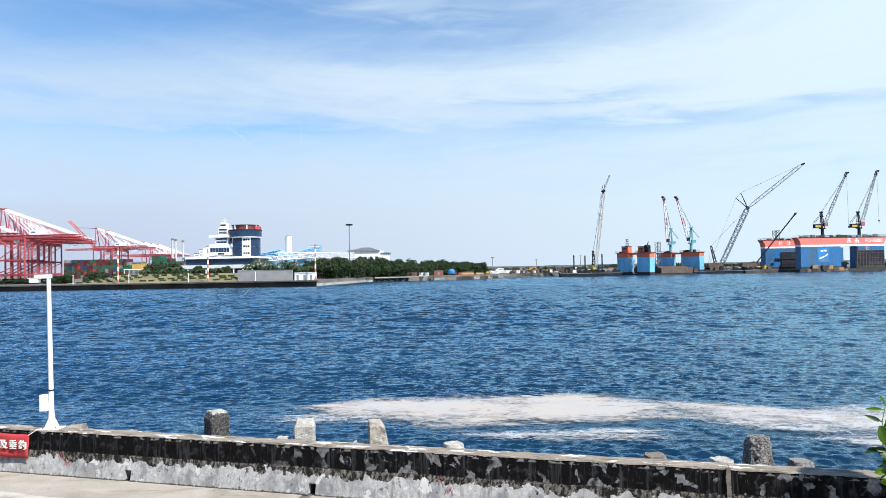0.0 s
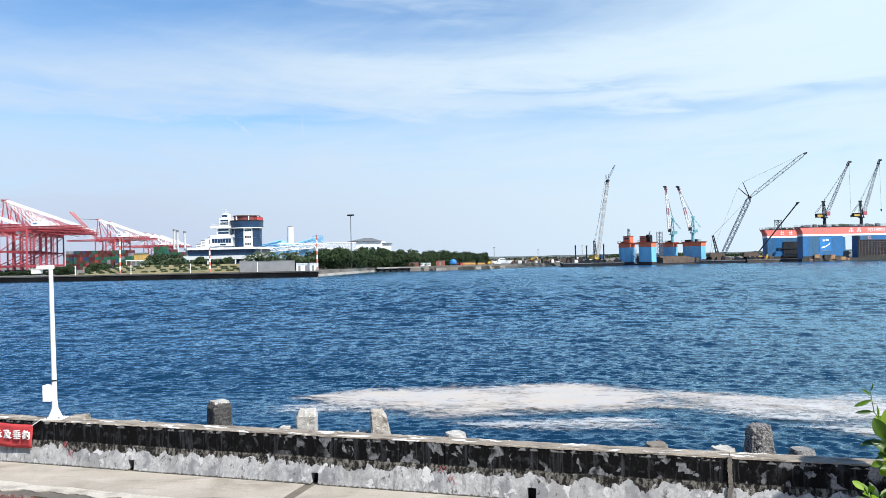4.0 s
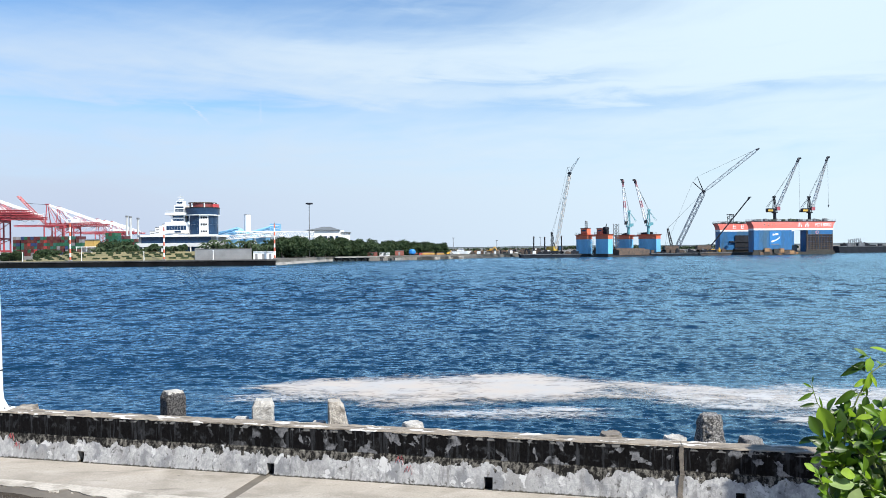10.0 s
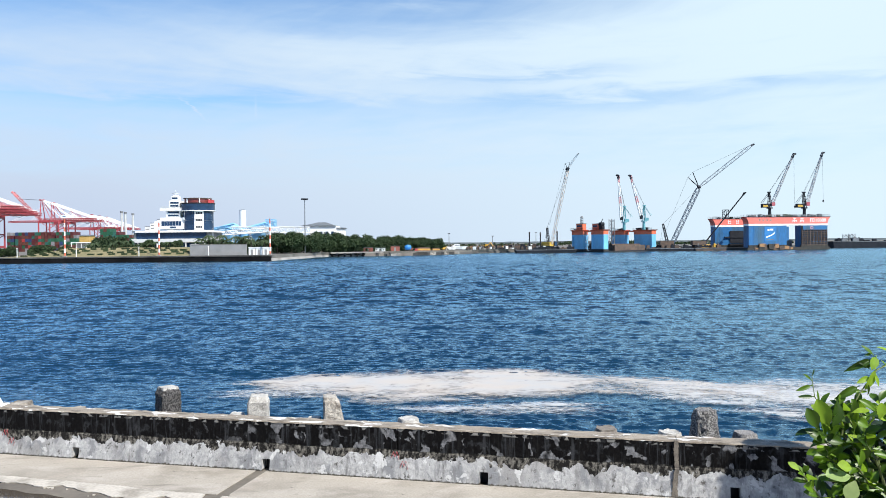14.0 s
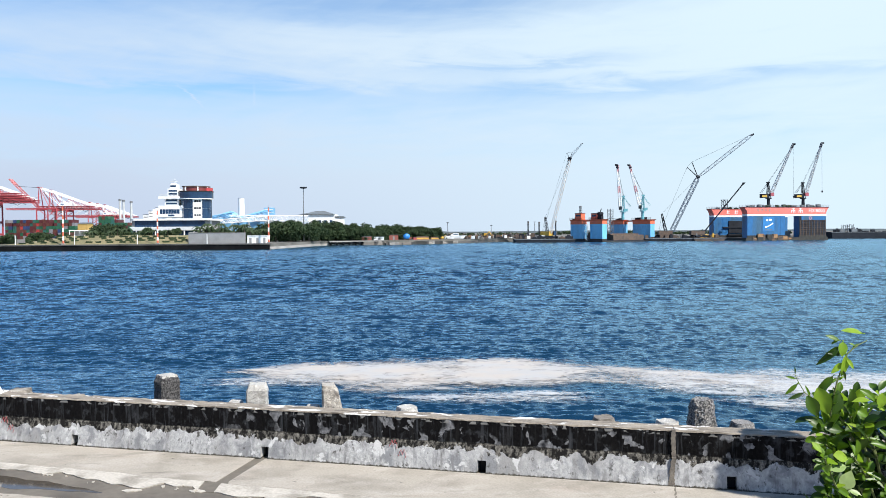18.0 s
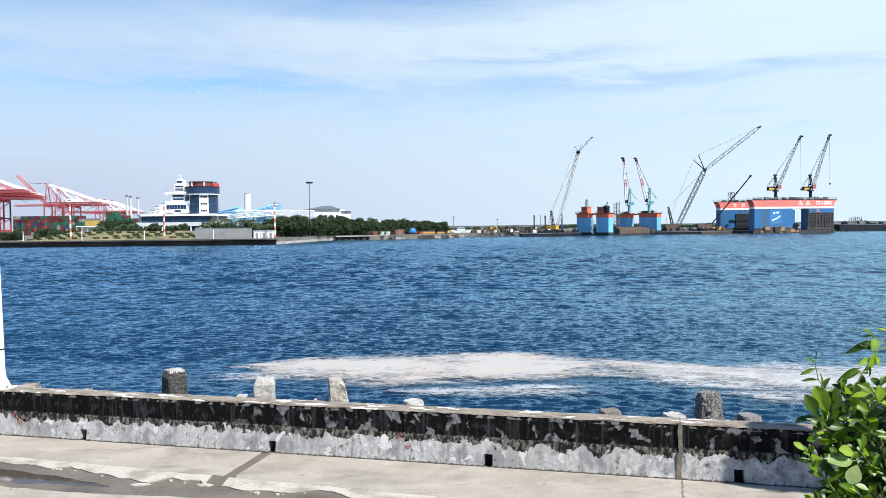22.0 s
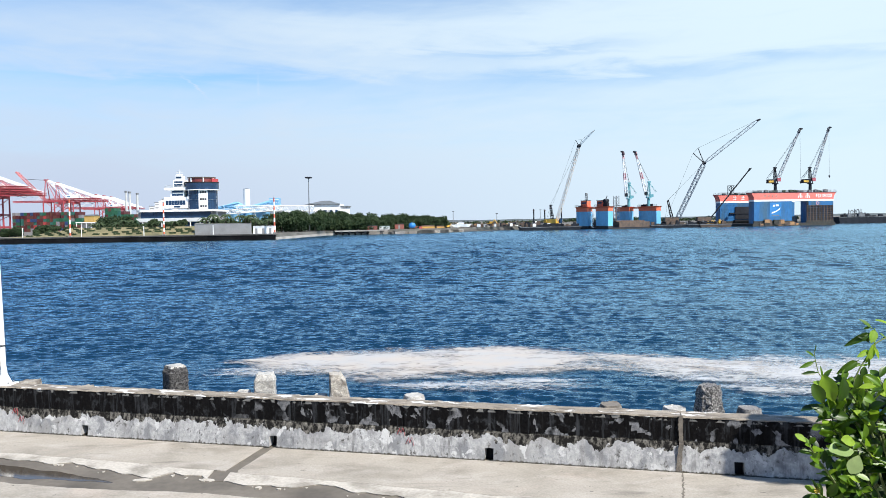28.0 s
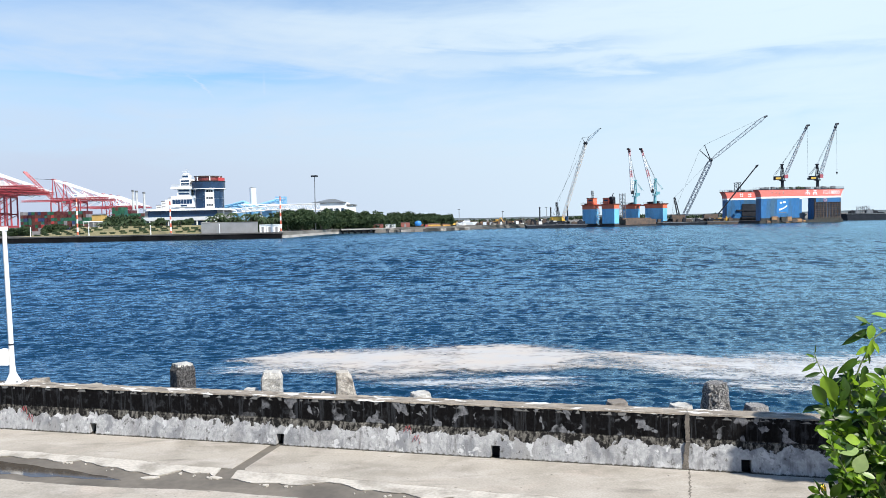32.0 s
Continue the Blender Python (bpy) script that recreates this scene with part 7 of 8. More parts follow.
# ---- foam drifting on the water ----
def foam_piece(name, x0, x1, centre, half, seed, boost, label, step=0.16, z=0.065, thin=0.0):
    """A raft of froth; its thickness is stored at every point, thin at the torn edges."""
    nx = int((x1 - x0) / step)
    xs = np.linspace(x0, x1, nx)
    ys = np.linspace(-1.45, 1.45, 46)
    vs, dens = [], []
    for x in xs:
        c, w = centre(x), half(x)
        for k in ys:
            e = noise.noise((x * 0.22, k * 1.1 + seed, seed * 1.7)) * 0.55 + noise.noise((x * 0.5, k * 4.5, seed + 4.4)) * 0.55
            ends = min(1.0, (x - x0) / 4.0, (x1 - x) / 4.0)
            vs.append((x, c + w * k, z + 0.02 * noise.noise((x * 0.7, k * 4, 2.0))))
            dens.append(boost - thin * max(0.0, x - 4.0) + 0.75 * (1.0 - abs(k) ** 2.0) + 0.62 * e - 1.1 * (1 - ends) ** 1.5)
    n = len(ys)
    fs = []
    for i in range(nx - 1):
        for k in range(n - 1):
            q = (i * n + k, (i + 1) * n + k, (i + 1) * n + k + 1, i * n + k + 1)
            if max(dens[a] for a in q) > -0.15:
                fs.append(q)
    me = bpy.data.meshes.new(name)
    me.from_pydata(vs, [], fs)
    at = me.attributes.new("froth", "FLOAT", "POINT")
    at.data.foreach_set("value", np.array(dens, np.float32))
    me.materials.append(M["foam" if name == "foam_raft" else "wisps"])
    ob = new(name, me)
    ob.location = (0, 0, WATER_Z)
    return tagged(ob, label, "foam", kind="stuff")


# the raft's outline from its tip: place along it, far edge and near edge
RAFT = ((-11.0, 35.4, 33.8), (-9.0, 36.3, 33.0), (-5.5, 37.1, 31.2), (-2.5, 37.5, 30.3), (0.5, 37.6, 30.4), (2.8, 37.7, 31.0), (5.0, 37.4, 31.0), (7.2, 36.6, 30.7), (9.5, 35.2, 30.6), (12.4, 34.0, 30.2), (17.0, 32.8, 30.0))


def raft_axis(x):
    return float(np.interp(x, [q[0] for q in RAFT], [(q[1] + q[2]) / 2 for q in RAFT]))


def raft_half(x):
    return float(np.interp(x, [q[0] for q in RAFT], [(q[1] - q[2]) / 2 for q in RAFT])) * 1.02


foams = [
    foam_piece("foam_raft", -11.0, 17.0, raft_axis, raft_half, 3, 0.46, "broad raft of cream foam floating on the blue water", thin=0.042),
    foam_piece("foam_streak", -4.0, 8.0, lambda x: 28.9 - 0.05 * x, lambda x: 1.5, 8, -0.02, "torn streaks of thin white foam on the water"),
    foam_piece("foam_streak", 6.0, 26.0, lambda x: 32.4 - 0.26 * (x - 6), lambda x: 2.8, 14, 0.10, "broken pale foam trailing from the raft"),
    foam_piece("foam_streak", -13.0, -3.0, lambda x: 32.9 + 0.05 * x, lambda x: 1.6, 21, -0.10, "faint foam threads at the raft's end"),
    foam_piece("foam_streak", 9.0, 26.0, lambda x: 28.0 - 0.24 * (x - 10), lambda x: 1.5, 27, -0.06, "narrow bright foam streak near the breakwater"),
    foam_piece("foam_streak", 11.0, 34.0, lambda x: 32.0 - 0.20 * (x - 11), lambda x: 3.6, 33, 0.03, "thin scattered foam wisps on rippled water"),
]

# ---- leafy shrub close to the camera ----
M["leaf"] = leaf_material("glossy_leaf", (0.008, 0.034, 0.002), (0.105, 0.210, 0.008), 0.30, 0.42)
M["leaf_young"] = leaf_material("young_leaf", (0.20, 0.36, 0.02), (0.29, 0.44, 0.03), 0.45, 0.58)
M["leaf_pale"] = leaf_material("pale_leaf_back", (0.27, 0.38, 0.14), (0.33, 0.43, 0.18), 0.35)
# leaf copy darkened to carry the shade inside the shrub
M["leaf_shaded"] = leaf_material("shaded_leaf", (0.006, 0.020, 0.002), (0.030, 0.062, 0.005), 0.25, 0.5)
M["stem"] = mat("green_stem", (0.16, 0.20, 0.07), 0.7, 0, 0.15, 6)


def leaf_mesh(name, material, length, width, bend, cup, tip=0.62, pointed=False):
    """An obovate or, if pointed, a lance-shaped leaf along +x, cupped along its midrib."""
    g = Geo()
    n = 7
    vs = []
    for i in range(n):
        t = i / (n - 1)
        w = width / 2 * (math.sin(math.pi * min(1.0, (t * 0.94 + 0.03)) ** (1 / tip * 0.78))) ** 0.8
        if pointed:
            w = width / 2 * 1.95 * (t * 0.97 + 0.01) ** 0.62 * (1.0 - t * 0.985) ** 0.85
        x = length * (0.12 + 0.88 * t)
        z = -bend * length * t * t
        vs += [(x, -w, z + cup * w), (x, -w * 0.5, z + cup * w * 0.35), (x, 0, z - 0.002), (x, w * 0.5, z + cup * w * 0.35), (x, w, z + cup * w)]
    fs = [(5 * i + k, 5 * i + 5 + k, 5 * i + 6 + k, 5 * i + 1 + k) for i in range(n - 1) for k in range(4)]
    g.add(vs, fs)
    g.tube((0, 0, 0), (length * 0.14, 0, 0), 0.004, 0.003, 4)
    me = g.mesh(name)
    me.polygons.foreach_set("use_smooth", [True] * len(me.polygons))
    me.materials.append(material)
    return me


LEAVES = [leaf_mesh("leaf", M["leaf"], 0.19, 0.088, 0.22, 0.42), leaf_mesh("leaf", M["leaf"], 0.165, 0.078, 0.34, 0.36), leaf_mesh("leaf", M["leaf"], 0.21, 0.082, 0.12, 0.50),
          leaf_mesh("leaf", M["leaf"], 0.15, 0.076, 0.42, 0.30), leaf_mesh("leaf", M["leaf_pale"], 0.19, 0.125, 0.10, 0.14), leaf_mesh("leaf", M["leaf_young"], 0.12, 0.055, 0.25, 0.2),
          leaf_mesh("leaf", M["leaf_young"], 0.16, 0.09, 0.15, 0.2), leaf_mesh("leaf", M["leaf"], 0.13, 0.05, 0.35, 0.2),
          leaf_mesh("leaf", M["leaf"], 0.20, 0.095, 0.30, 0.55, pointed=True), leaf_mesh("leaf", M["leaf_young"], 0.16, 0.085, 0.12, 0.25, pointed=True), leaf_mesh("leaf", M["leaf"], 0.12, 0.034, 0.15, 0.2, pointed=True)]
LEAF_LONG = (0.19, 0.165, 0.21, 0.15, 0.19, 0.12, 0.16, 0.13, 0.20, 0.16, 0.12)


def twig(g, pts, r0, r1):
    for i in range(len(pts) - 1):
        a, b = r0 + (r1 - r0) * i / (len(pts) - 1), r0 + (r1 - r0) * (i + 1) / (len(pts) - 1)
        g.tube(pts[i], pts[i + 1], a, b, 6)


def branch(plant, base, tip, count, seed, kinds, spread=1.0, start=0.35, size=1.0, droop=0.12):
    """A stem that swings about its foot, with its leaves as pieces on it."""
    r = random.Random(seed)
    base, tip = Vector(base), Vector(tip)
    d = tip - base
    pts = []
    for i in range(8):
        t = i / 7
        p = d * t + Vector((0, 0, droop * d.length * math.sin(math.pi * t)))
        p += Vector((noise.noise((seed, t * 2, 0)), noise.noise((seed, t * 2, 5)), 0)) * 0.05 * t
        pts.append(p)
    g = Geo()
    twig(g, pts, 0.013, 0.005)
    b = part("branch", g, M["stem"], plant, m=Matrix.Translation(base))
    for k in range(count):
        t = start + (1.0 - start) * (k / max(1, count - 1)) ** 0.8
        f = t * 7
        i = min(6, int(f))
        p = pts[i].lerp(pts[i + 1], f - i)
        along = (pts[i + 1] - pts[i]).normalized()
        a = k * 2.4 + r.uniform(-0.5, 0.5)
        side = (along.orthogonal().normalized() * math.cos(a) + along.cross(along.orthogonal()).normalized() * math.sin(a))
        way = (along * r.uniform(0.35, 1.0) + side * spread * r.uniform(0.7, 1.2) + Vector((0, -0.15, 0.35))).normalized()
        up = (Vector((r.gauss(0, 0.45), -0.55 + r.gauss(0, 0.4), 0.8)) - way * way.dot(Vector((0, -0.55, 0.8)))).normalized()
        y = up.cross(way).normalized()
        z = way.cross(y)
        m = Matrix((way, y, z)).transposed().to_4x4()
        s = size * r.uniform(0.65, 1.12) * (1.0 if t < 0.9 else 0.85)
        part("leaf", LEAVES[kinds[k % len(kinds)]], None, b, m=Matrix.Translation(p) @ m @ Matrix.Scale(s, 4))
    return b


def leaf_on(stem, a, b, kind, face=(0.1, -1.0, 0.45), wide=1.0):
    """One leaf on a branch, from a to b in the branch's own space."""
    a, b = Vector(a), Vector(b)
    way = (b - a).normalized()
    y = Vector(face).cross(way).normalized()
    k = (b - a).length / LEAF_LONG[kind]
    m = Matrix((way, y, way.cross(y))).transposed().to_4x4()
    return part("leaf", LEAVES[kind], None, stem, m=Matrix.Translation(a) @ m @ Matrix.Diagonal((k, k * wide, k, 1)))


def bare_branch(plant, base, points, r0, r1):
    g = Geo()
    twig(g, [Vector(p) for p in points], r0, r1)
    return part("branch", g, M["stem"], plant, m=Matrix.Translation(base))


def build_shrub():
    s = thing("shrub", pose(4.35, 6.35, -0.012), "leafy green shrub with glossy rounded leaves swaying in wind", "shrub")
    o = Vector((4.35, 6.35, 0))
    g = Geo()
    twig(g, [Vector((0, 0, 0)), Vector((-0.03, 0, 0.5)), Vector((-0.10, -0.02, 1.1)), Vector((-0.12, -0.05, 1.7))], 0.055, 0.03)
    for k, q in enumerate(((-0.45, -0.2, 1.75), (0.35, 0.1, 2.0), (-0.5, -0.1, 2.05), (-0.2, -0.35, 1.6), (0.2, -0.3, 2.1), (-0.65, -0.3, 1.55))):
        twig(g, [Vector((-0.10, -0.02, 1.0 + 0.08 * k)), Vector((q[0] * 0.5 - 0.05, q[1] * 0.5, 1.35 + 0.06 * k)), Vector(q)], 0.025, 0.012)
    part("trunk", g, M["bark"], s)
    mixed = (0, 1, 0, 2, 1, 3, 0, 6)
    rows = []
    spec = (((3.72, 6.15, 2.00), (3.24, 6.02, 2.62), 15, 0.5), ((3.75, 6.05, 1.95), (3.42, 5.92, 2.55), 15, 0.4), ((3.75, 6.2, 2.2), (3.23, 6.10, 2.98), 13, 0.9),
            ((3.8, 6.2, 2.2), (3.38, 6.12, 3.00), 14, 0.9), ((3.7, 6.15, 2.1), (3.15, 6.02, 2.80), 14, 0.8), ((3.9, 6.3, 2.2), (3.60, 6.22, 2.97), 14, 0.8),
            ((4.1, 6.3, 2.2), (3.82, 6.30, 2.98), 14, 0.8), ((4.3, 6.3, 2.3), (4.02, 6.15, 3.02), 12, 0.8), ((3.75, 6.05, 1.8), (3.20, 5.92, 2.48), 15, 0.5),
            ((3.75, 6.05, 1.65), (3.20, 5.90, 2.25), 14, 0.4), ((3.75, 6.0, 1.6), (3.36, 5.82, 2.22), 15, 0.4), ((3.6, 6.0, 1.55), (3.02, 5.85, 2.16), 13, 0.6),
            ((3.9, 6.0, 1.7), (3.62, 5.82, 2.36), 15, 0.4), ((4.0, 6.1, 1.9), (3.74, 5.92, 2.66), 15, 0.5), ((3.85, 6.15, 2.1), (3.52, 6.00, 2.78), 14, 0.6),
            ((4.15, 6.1, 1.9), (3.92, 5.84, 2.55), 14, 0.5), ((3.65, 6.0, 1.4), (3.18, 5.80, 1.95), 14, 0.4), ((3.9, 6.0, 1.5), (3.55, 5.75, 2.05), 14, 0.4))
    for i, (a, b, n, gain) in enumerate(spec):
        kinds = mixed if i not in (6, 7) else (6, 0, 5, 1, 6)
        rows.append((branch(s, Vector(a) - o, Vector(b) - o, n + 5, 100 + i, kinds, size=0.98), gain, i))
    # inner foliage, its shade put into a darker leaf colour
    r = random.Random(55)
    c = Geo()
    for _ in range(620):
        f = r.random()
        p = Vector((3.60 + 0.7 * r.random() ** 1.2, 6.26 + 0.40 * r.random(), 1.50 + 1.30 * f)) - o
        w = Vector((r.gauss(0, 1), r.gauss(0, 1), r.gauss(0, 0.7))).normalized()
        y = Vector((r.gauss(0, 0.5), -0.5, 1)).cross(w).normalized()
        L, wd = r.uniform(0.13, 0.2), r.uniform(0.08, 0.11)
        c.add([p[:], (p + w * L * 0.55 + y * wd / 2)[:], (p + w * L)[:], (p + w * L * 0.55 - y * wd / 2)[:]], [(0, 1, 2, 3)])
    tagged(part("inner_foliage", c, M["leaf_shaded"], s), kind="stuff")
    # leaves of the outer crown that stand out: two large pale backs, and broad upright ones along the top
    for a, b, kind, face, wide in (
            ((3.343, 5.84, 2.497), (3.106, 5.79, 2.531), 4, (0.1, -0.5, 1.0), 1.0),
            ((3.366, 5.84, 2.483), (3.286, 5.81, 2.32), 4, (0.1, -1, 0.3), 1.15),
            ((3.312, 5.84, 2.314), (3.42, 5.79, 2.284), 4, (0.1, -0.6, 0.8), 0.7),
            ((3.342, 5.84, 2.557), (3.205, 5.79, 2.611), 6, (0, -0.8, 0.6), 1.1),
            ((3.243, 5.84, 2.306), (3.358, 5.8, 2.267), 6, (0, -0.6, 0.8), 0.8)):
        br = rows[1][0]
        leaf_on(br, Vector(a) - o - br.location, Vector(b) - o - br.location, kind, face, wide)
    for a, b, kind, face, wide in (
            ((3.245, 6.0, 2.83), (3.135, 5.98, 3.066), 6, (-0.5, -1, 0.2), 0.95),
            ((3.254, 6.0, 2.82), (3.33, 5.98, 3.049), 0, (0.3, -1, 0.1), 1.0),
            ((3.151, 6.0, 2.822), (3.06, 5.98, 2.997), 0, (-0.2, -1, 0.2), 1.2),
            ((3.412, 6.0, 2.968), (3.537, 5.95, 3.015), 6, (0, -0.5, 1), 0.9),
            ((3.446, 6.0, 2.803), (3.459, 6.0, 2.986), 6, (-0.9, -0.6, 0.2), 0.5),
            ((3.367, 6.0, 2.8), (3.546, 5.97, 2.692), 6, (0.1, -0.8, 0.8), 1.0),
            ((3.517, 6.0, 2.75), (3.529, 5.97, 2.571), 1, (0, -1, 0.3), 1.1),
            ((3.633, 6.0, 2.974), (3.515, 6.0, 3.079), 0, (0, -0.8, 0.6), 1.0),
            ((3.142, 6.0, 2.676), (3.052, 5.98, 2.636), 0, (0, -1, 0.3), 1.2),
            ((3.226, 6.0, 2.708), (3.088, 5.96, 2.842), 3, (0, -0.8, 0.5), 1.0),
            ((3.198, 6.0, 2.699), (3.121, 5.96, 2.702), 6, (0, -0.4, 1), 1.0),
            ((3.656, 6.0, 2.903), (3.671, 5.98, 3.048), 6, (0, -0.7, 0.6), 1.0),
            ((3.376, 6.0, 2.72), (3.201, 5.97, 2.777), 0, (0, -0.9, 0.4), 1.1),
            ((3.587, 6.0, 2.834), (3.451, 5.97, 2.937), 1, (0, -0.9, 0.4), 1.0)):
        br = rows[4][0]
        leaf_on(br, Vector(a) - o - br.location, Vector(b) - o - br.location, kind, face, wide)
    # the tall whippy shoot with drooping pointed leaves, and a thin side sprig
    shoot = bare_branch(s, Vector((3.36, 6.12, 2.55)) - o, [(0, 0, 0), (-0.091, -0.02, 0.359), (-0.077, -0.02, 0.597), (-0.036, -0.02, 0.834), (0.021, -0.02, 0.905), (0.106, -0.02, 0.965)], 0.008, 0.0035)
    for a, b, kind, face, wide in (
            ((-0.108, -0.02, 0.902), (-0.27, -0.06, 0.72), 8, (-0.3, -1, 0.1), 0.7),
            ((0.077, -0.02, 1.018), (-0.107, 0.0, 1.032), 9, (0, -0.35, 1), 1.3),
            ((-0.112, -0.02, 0.93), (-0.236, -0.02, 0.97), 10, (0, -0.8, 0.6), 1.6),
            ((-0.131, -0.02, 0.94), (-0.183, -0.02, 0.898), 10, (0, -0.8, 0.6), 1.6),
            ((-0.05, -0.02, 0.844), (-0.051, -0.05, 0.641), 9, (0.3, -1, 0.1), 1.0),
            ((-0.094, -0.02, 0.94), (-0.101, -0.07, 0.815), 9, (-0.2, -1, 0.3), 1.4),
            ((-0.083, -0.02, 0.807), (-0.213, -0.06, 0.834), 8, (0, -0.8, 0.5), 0.9),
            ((-0.111, -0.02, 0.645), (-0.24, -0.05, 0.478), 8, (-0.4, -1, 0.1), 0.9),
            ((-0.008, -0.02, 0.881), (0.049, -0.02, 0.933), 10, (0, -0.8, 0.6), 1.5),
            ((0.021, -0.02, 0.905), (-0.037, -0.02, 0.929), 10, (0, -0.7, 0.6), 1.5),
            ((-0.082, -0.02, 0.597), (-0.025, -0.02, 0.644), 9, (0, -0.8, 0.6), 0.7),
            ((-0.06, -0.02, 0.76), (-0.15, -0.05, 0.66), 9, (-0.3, -1, 0.2), 0.9),
            ((-0.045, -0.02, 0.80), (0.03, -0.05, 0.72), 9, (0.3, -1, 0.2), 0.9),
            ((-0.07, -0.02, 0.70), (-0.01, -0.05, 0.62), 8, (0.2, -1, 0.2), 0.8),
            ((-0.08, -0.02, 0.86), (-0.16, -0.04, 0.80), 10, (-0.1, -1, 0.3), 1.4),
            ((-0.08, -0.02, 0.62), (-0.16, -0.05, 0.57), 8, (-0.2, -1, 0.2), 0.8),
            ((-0.09, -0.02, 0.50), (-0.16, -0.05, 0.40), 8, (-0.2, -1, 0.2), 0.9)):
        leaf_on(shoot, a, b, kind, face, wide)
    tuft = bare_branch(s, Vector((3.224, 6.05, 2.912)) - o, [(0.0, 0.0, 0.0), (-0.076, 0.0, 0.077), (-0.161, 0.0, 0.121), (-0.237, 0.0, 0.207), (-0.275, 0.0, 0.26)], 0.005, 0.0025)
    for a, b, kind, face, wide in (
            ((-0.161, 0.0, 0.121), (-0.284, -0.02, 0.047), 10, (-0.1, -1, 0.3), 1.2),
            ((-0.227, 0.0, 0.193), (-0.321, -0.02, 0.081), 10, (-0.2, -1, 0.1), 1.2),
            ((-0.251, 0.0, 0.222), (-0.345, -0.02, 0.232), 10, (0, -1, 0.3), 1.1),
            ((-0.27, 0.0, 0.25), (-0.28, 0.0, 0.321), 10, (0.3, -1, 0.1), 1.1),
            ((-0.104, 0.0, 0.087), (-0.161, 0.0, 0.182), 10, (0.2, -1, 0.1), 1.0)):
        leaf_on(tuft, a, b, kind, face, wide)
    low = branch(s, Vector((3.45, 5.95, 1.75)) - o, Vector((2.70, 5.78, 2.36)) - o, 16, 303, (0, 1, 3, 6), 0.8, 0.45, 0.9, 0.05)
    # a small yellow flower head among the lower leaves
    fl = Geo()
    for k in range(9):
        a = k * 0.7
        fl.add([(0, 0, 0), (0.028 * math.cos(a), 0.01, 0.028 * math.sin(a)), (0.03 * math.cos(a + 0.5), -0.006, 0.03 * math.sin(a + 0.5))], [(0, 1, 2)])
    part("flower", fl, mat("yellow_petals", (0.75, 0.52, 0.06), 0.7, 0, 0.1, 20), rows[9][0], "small yellow flower head", Matrix.Translation(Vector((3.03, 5.84, 2.19)) - o - rows[9][0].location))
    return s, rows, shoot, tuft, low


shrub, shrub_branches, shoot, tuft, low_branch = build_shrub()


def build_weeds():
    """Tips of low plants that rise at the lower edge of the view."""
    s = thing("seedling", pose(2.20, 5.5, -0.012), "tall thin seedling with bright green leaf tips", "plant")
    o = Vector((2.20, 5.5, 0))
    g = Geo()
    twig(g, [Vector((0, 0, 0)), Vector((0.02, 0, 0.8)), Vector((-0.01, 0.01, 1.6)), Vector((0, 0, 2.1))], 0.012, 0.006)
    part("stalk", g, M["stem"], s)
    r = random.Random(6)
    for k in range(11):
        a = k * 2.4
        w = Vector((math.cos(a) * 0.8, math.sin(a) * 0.8, 0.75)).normalized()
        y = Vector((0, 0, 1)).cross(w).normalized()
        m = Matrix((w, y, w.cross(y))).transposed().to_4x4()
        part("leaf", LEAVES[6 if k % 2 else 5], None, s, m=Matrix.Translation((0, 0, 1.5 + 0.06 * k)) @ m @ Matrix.Scale(0.8, 4))


build_weeds()


def build_shade_tree():
    """The tree beside the wall whose lowest bough throws the band of shade on it."""
    t = thing("tree", pose(15.0, 7.4, -0.04), "spreading green tree beside the sea wall", "tree")
    o = Vector((15.0, 7.4, -0.04))
    r = random.Random(71)
    g = Geo()
    twig(g, [Vector((0, 0, 0)), Vector((0.1, 0, 3.0)), Vector((-0.1, 0.1, 6.6)), Vector((0.1, 0.1, 9.0))], 0.24, 0.10)
    a, b = Vector((8.60, 8.94, 6.0)) - o, Vector((13.8, 7.70, 6.0)) - o
    twig(g, [Vector((-0.05, 0.05, 5.4)), b, b.lerp(a, 0.5), a], 0.10, 0.03)
    part("trunk", g, M["bark"], t)
    c = Geo()
    for _ in range(3200):
        f = r.random()
        taper = min(1.0, 0.5 + 5 * f)
        p = a.lerp(b, f) + Vector((0.24 * r.uniform(-1, 1), 1.0 * r.uniform(-1, 1), 0)) * (0.29 * taper) + Vector((0, 0, r.gauss(0, 0.12)))
        leaf_cloud(c, r, p[:], 0.03, 1, 0.085)
    for _ in range(2600):
        q = Vector((8.80 + 0.42 * r.uniform(-1, 1), 9.22 + 0.46 * r.uniform(-1, 1), 6.0)) - o
        if ((q.x + o.x - 8.80) / 0.42) ** 2 + ((q.y + o.y - 9.22) / 0.46) ** 2 < 1:
            leaf_cloud(c, r, (q.x, q.y, q.z + r.gauss(0, 0.08)), 0.03, 1, 0.085)
    for k in range(8):
        q = (1.2 + 1.6 * math.cos(k * 0.8), 1.4 * math.sin(k * 0.8) - 0.6, 8.6 + 1.2 * r.random())
        leaf_cloud(c, r, q, 1.1, 130, 0.14)
    part("crown", c, M["tree"], t)
    return t


build_shade_tree()


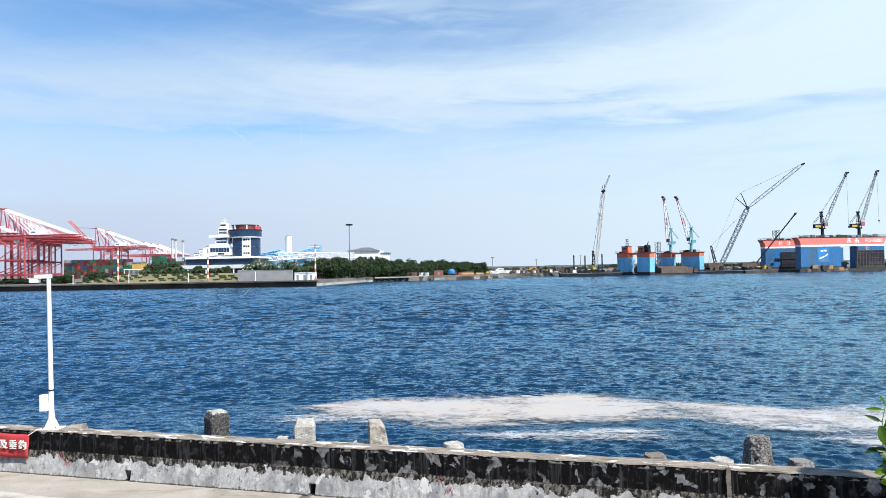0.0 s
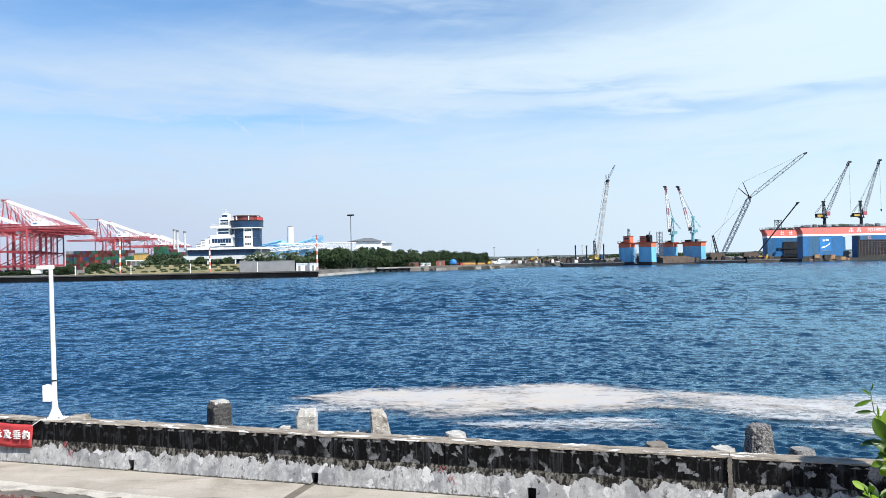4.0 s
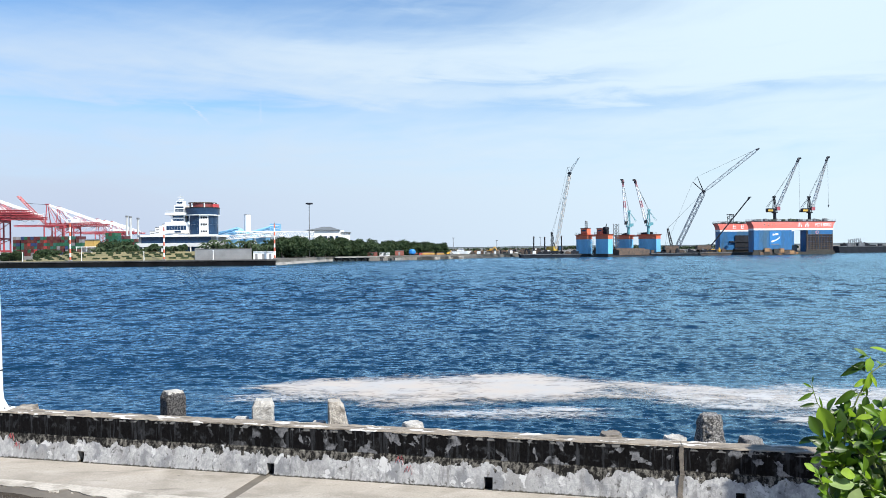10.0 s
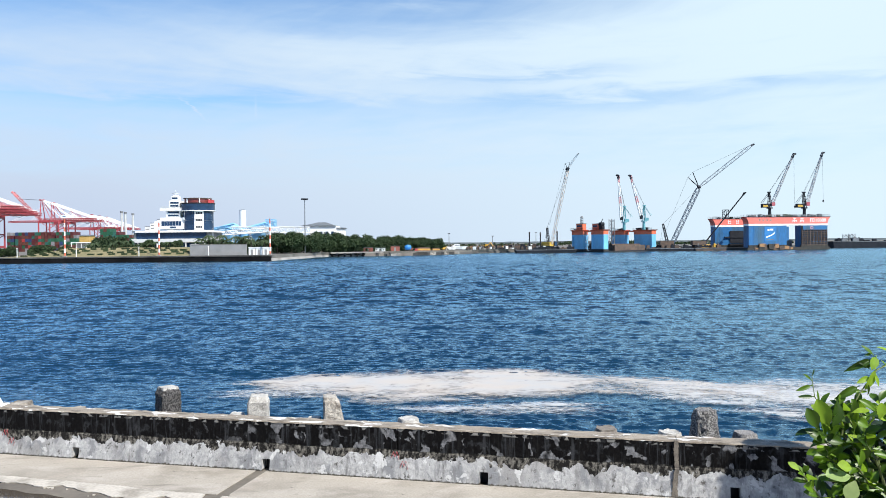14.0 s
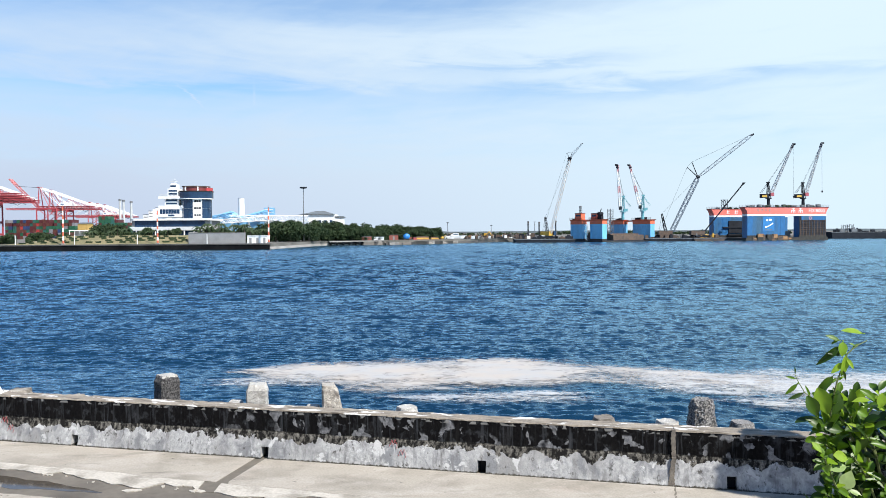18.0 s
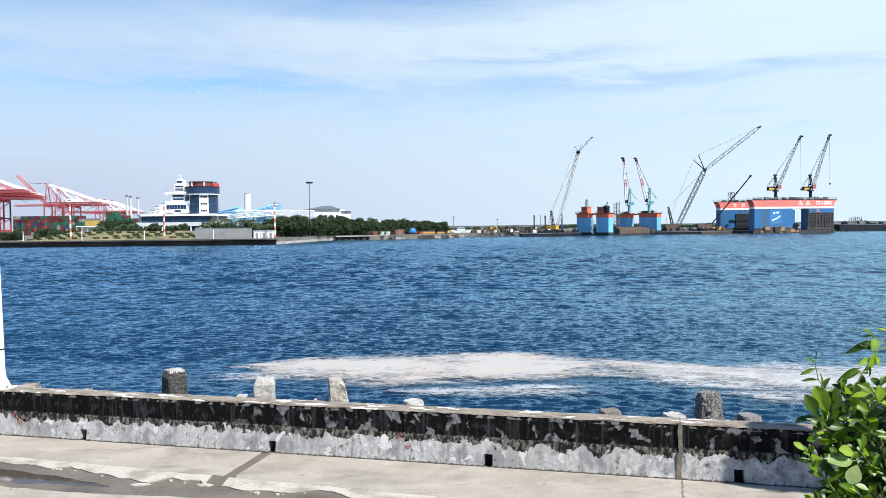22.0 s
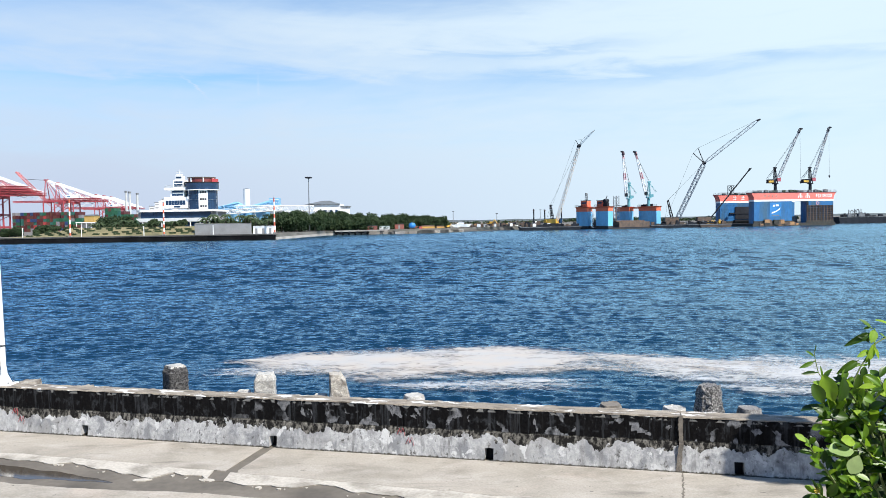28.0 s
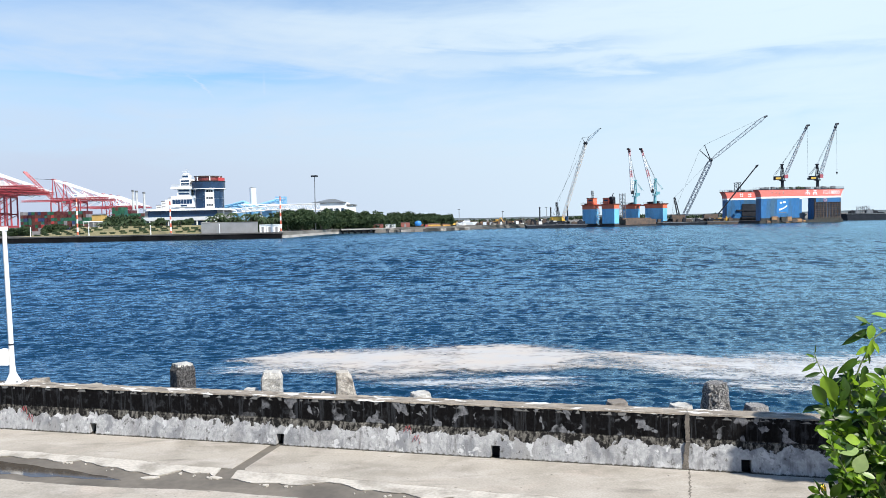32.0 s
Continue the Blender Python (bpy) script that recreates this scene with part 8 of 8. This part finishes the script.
def build_sky_blocker():
    """An unseen leafy slope added behind the camera to cut sky light."""
    r = random.Random(23)
    g = Geo()
    n, k = 60, 7
    vs = []
    for i in range(n + 1):
        x = -75 + 150 * i / n
        for j in range(k):
            f = j / (k - 1)
            vs.append((x, -13 - 9 * f + 0.8 * noise.noise((x * 0.3, f * 3, 1)), -0.04 + 16.5 * math.sin(f * math.pi / 2) + (1.2 * noise.noise((x * 0.25, f * 4, 5)) if j else -0.3)))
    fs = [(i * k + j, i * k + j + 1, (i + 1) * k + j + 1, (i + 1) * k + j) for i in range(n) for j in range(k - 1)]
    sl = tagged(part("ground_slope", g.add(vs, fs), M["earth"]), "unseen earth slope added behind the camera to block sky light", "slope", kind="structure")
    c = Geo()
    for _ in range(420):
        f = r.random()
        leaf_cloud(c, r, (r.uniform(-60, 60), -13 - 9 * f, 16.5 * math.sin(f * math.pi / 2)), 1.3, 22, 0.34)
    tagged(part("undergrowth", c, M["thicket"], sl), kind="stuff")


# added blocker: keeps low sky light off the wall's near face
build_sky_blocker()

# sideways swing of the shrub, in steps of half a second from 5.5 s, and of its tall shoot (time, lean)
SWING = (-1, 17, 14, 6, 10, 14, 14, 11, 4, 8, 4, 19, 12, 5, 5, 7, 9, 10, 10, 8, 5, 9, 10, 8, 7, 13, 8, 10, 5, -1, 12, 9, 17, 4, 12, 0, 2, 8, 6, 1, 7, 4, 9, 6, 5, 8, 5, 13, 3, 8, 11, 8, 5, 2)
SHOOT = ((0, 0.72), (0.5, 0.55), (1, 0.45), (1.5, 0.35), (2, 0.62), (2.5, 0.55), (3, 0.6), (3.5, 0.5), (4.2, 0.3), (4.9, 0.3), (5.5, 0.05), (6, 0.36), (6.5, 0.5), (7, 0.25), (7.5, -0.08), (8, 0.25), (8.5, 0.5),
         (9, 0.55), (9.4, 0.2), (9.7, -0.55), (10, 0.2), (10.4, -0.12), (10.6, -0.45), (11, 0.35), (11.5, 0.35), (12, -0.38), (12.5, -0.05), (13, 0.25), (14, 0.36), (15, 0.1), (16, 0.3),
         (17, 0.4), (17.5, 0.15), (18, -0.05), (18.5, 0.3), (19, 0.4), (19.5, 0.05), (20, 0.15), (21, 0.1), (21.5, 0.45), (22, 0.32), (23, 0.4), (23.6, 0.2), (24, -0.22), (24.5, 0.15), (25, 0.2),
         (26, 0.05), (26.8, 0.3), (27.5, 0.12), (28, 0.3), (28.3, 0.75), (28.7, 0.45), (29.1, 0.12), (29.5, 0.3), (30.0, -0.38), (30.4, 0.0), (30.8, 0.95), (31.2, 1.0), (31.6, 0.9), (32, 0.1))


def motions():
    """All that moves: waves, foam and wind-blown branches."""
    walk(water, [(t, pose(14 - 0.85 * t, 0, WATER_Z)) for t in (0, 8, 16, 24, 32)])
    for ob, (vx, vy) in zip(foams, ((-0.050, -0.004), (-0.060, 0.010), (-0.045, -0.010), (-0.035, 0.004), (-0.070, 0.006), (-0.055, 0.0))):
        walk(ob, [(t, pose(1.6 + vx * t, vy * (t - 16), WATER_Z)) for t in (0, 8, 16, 24, 32)])
    walk(slewing_house, [(t, pose(0, 0, 0, 0, 0, a)) for t, a in ((0, -80), (2, -78), (5, -74.5), (8, -71), (13, -65), (18, -56.5), (21, -51), (24, -48), (28, -45.5), (32, -44))])
    for ob, gain, k in shrub_branches:
        x, y, z = ob.location
        rows = []
        for i in range(-11, 54):
            t = 5.5 + 0.5 * i
            s = SWING[i] if i >= 0 else (33 if t < 4 else 20) + 5 * math.sin(i * 1.1) + 4 * math.sin(i * 2.3)
            s = (s - 8) * gain + 2.5 * math.sin(t * (2.1 + 0.13 * k) + k)
            rows.append((t, pose(x, y, z, 0.8 * math.sin(t * 1.7 + k * 1.3) * gain, s * 0.42, 0)))
        walk(ob, rows)
    for ob, gain, off in ((shoot, 0.85, -0.22), (tuft, 1.0, -0.22), (low_branch, -0.5, 0.95)):
        x, y, z = ob.location
        walk(ob, [(t, pose(x, y, z, 4 * math.sin(t * 2.2), math.degrees((a - off) * gain), 0)) for t, a in SHOOT])


motions()
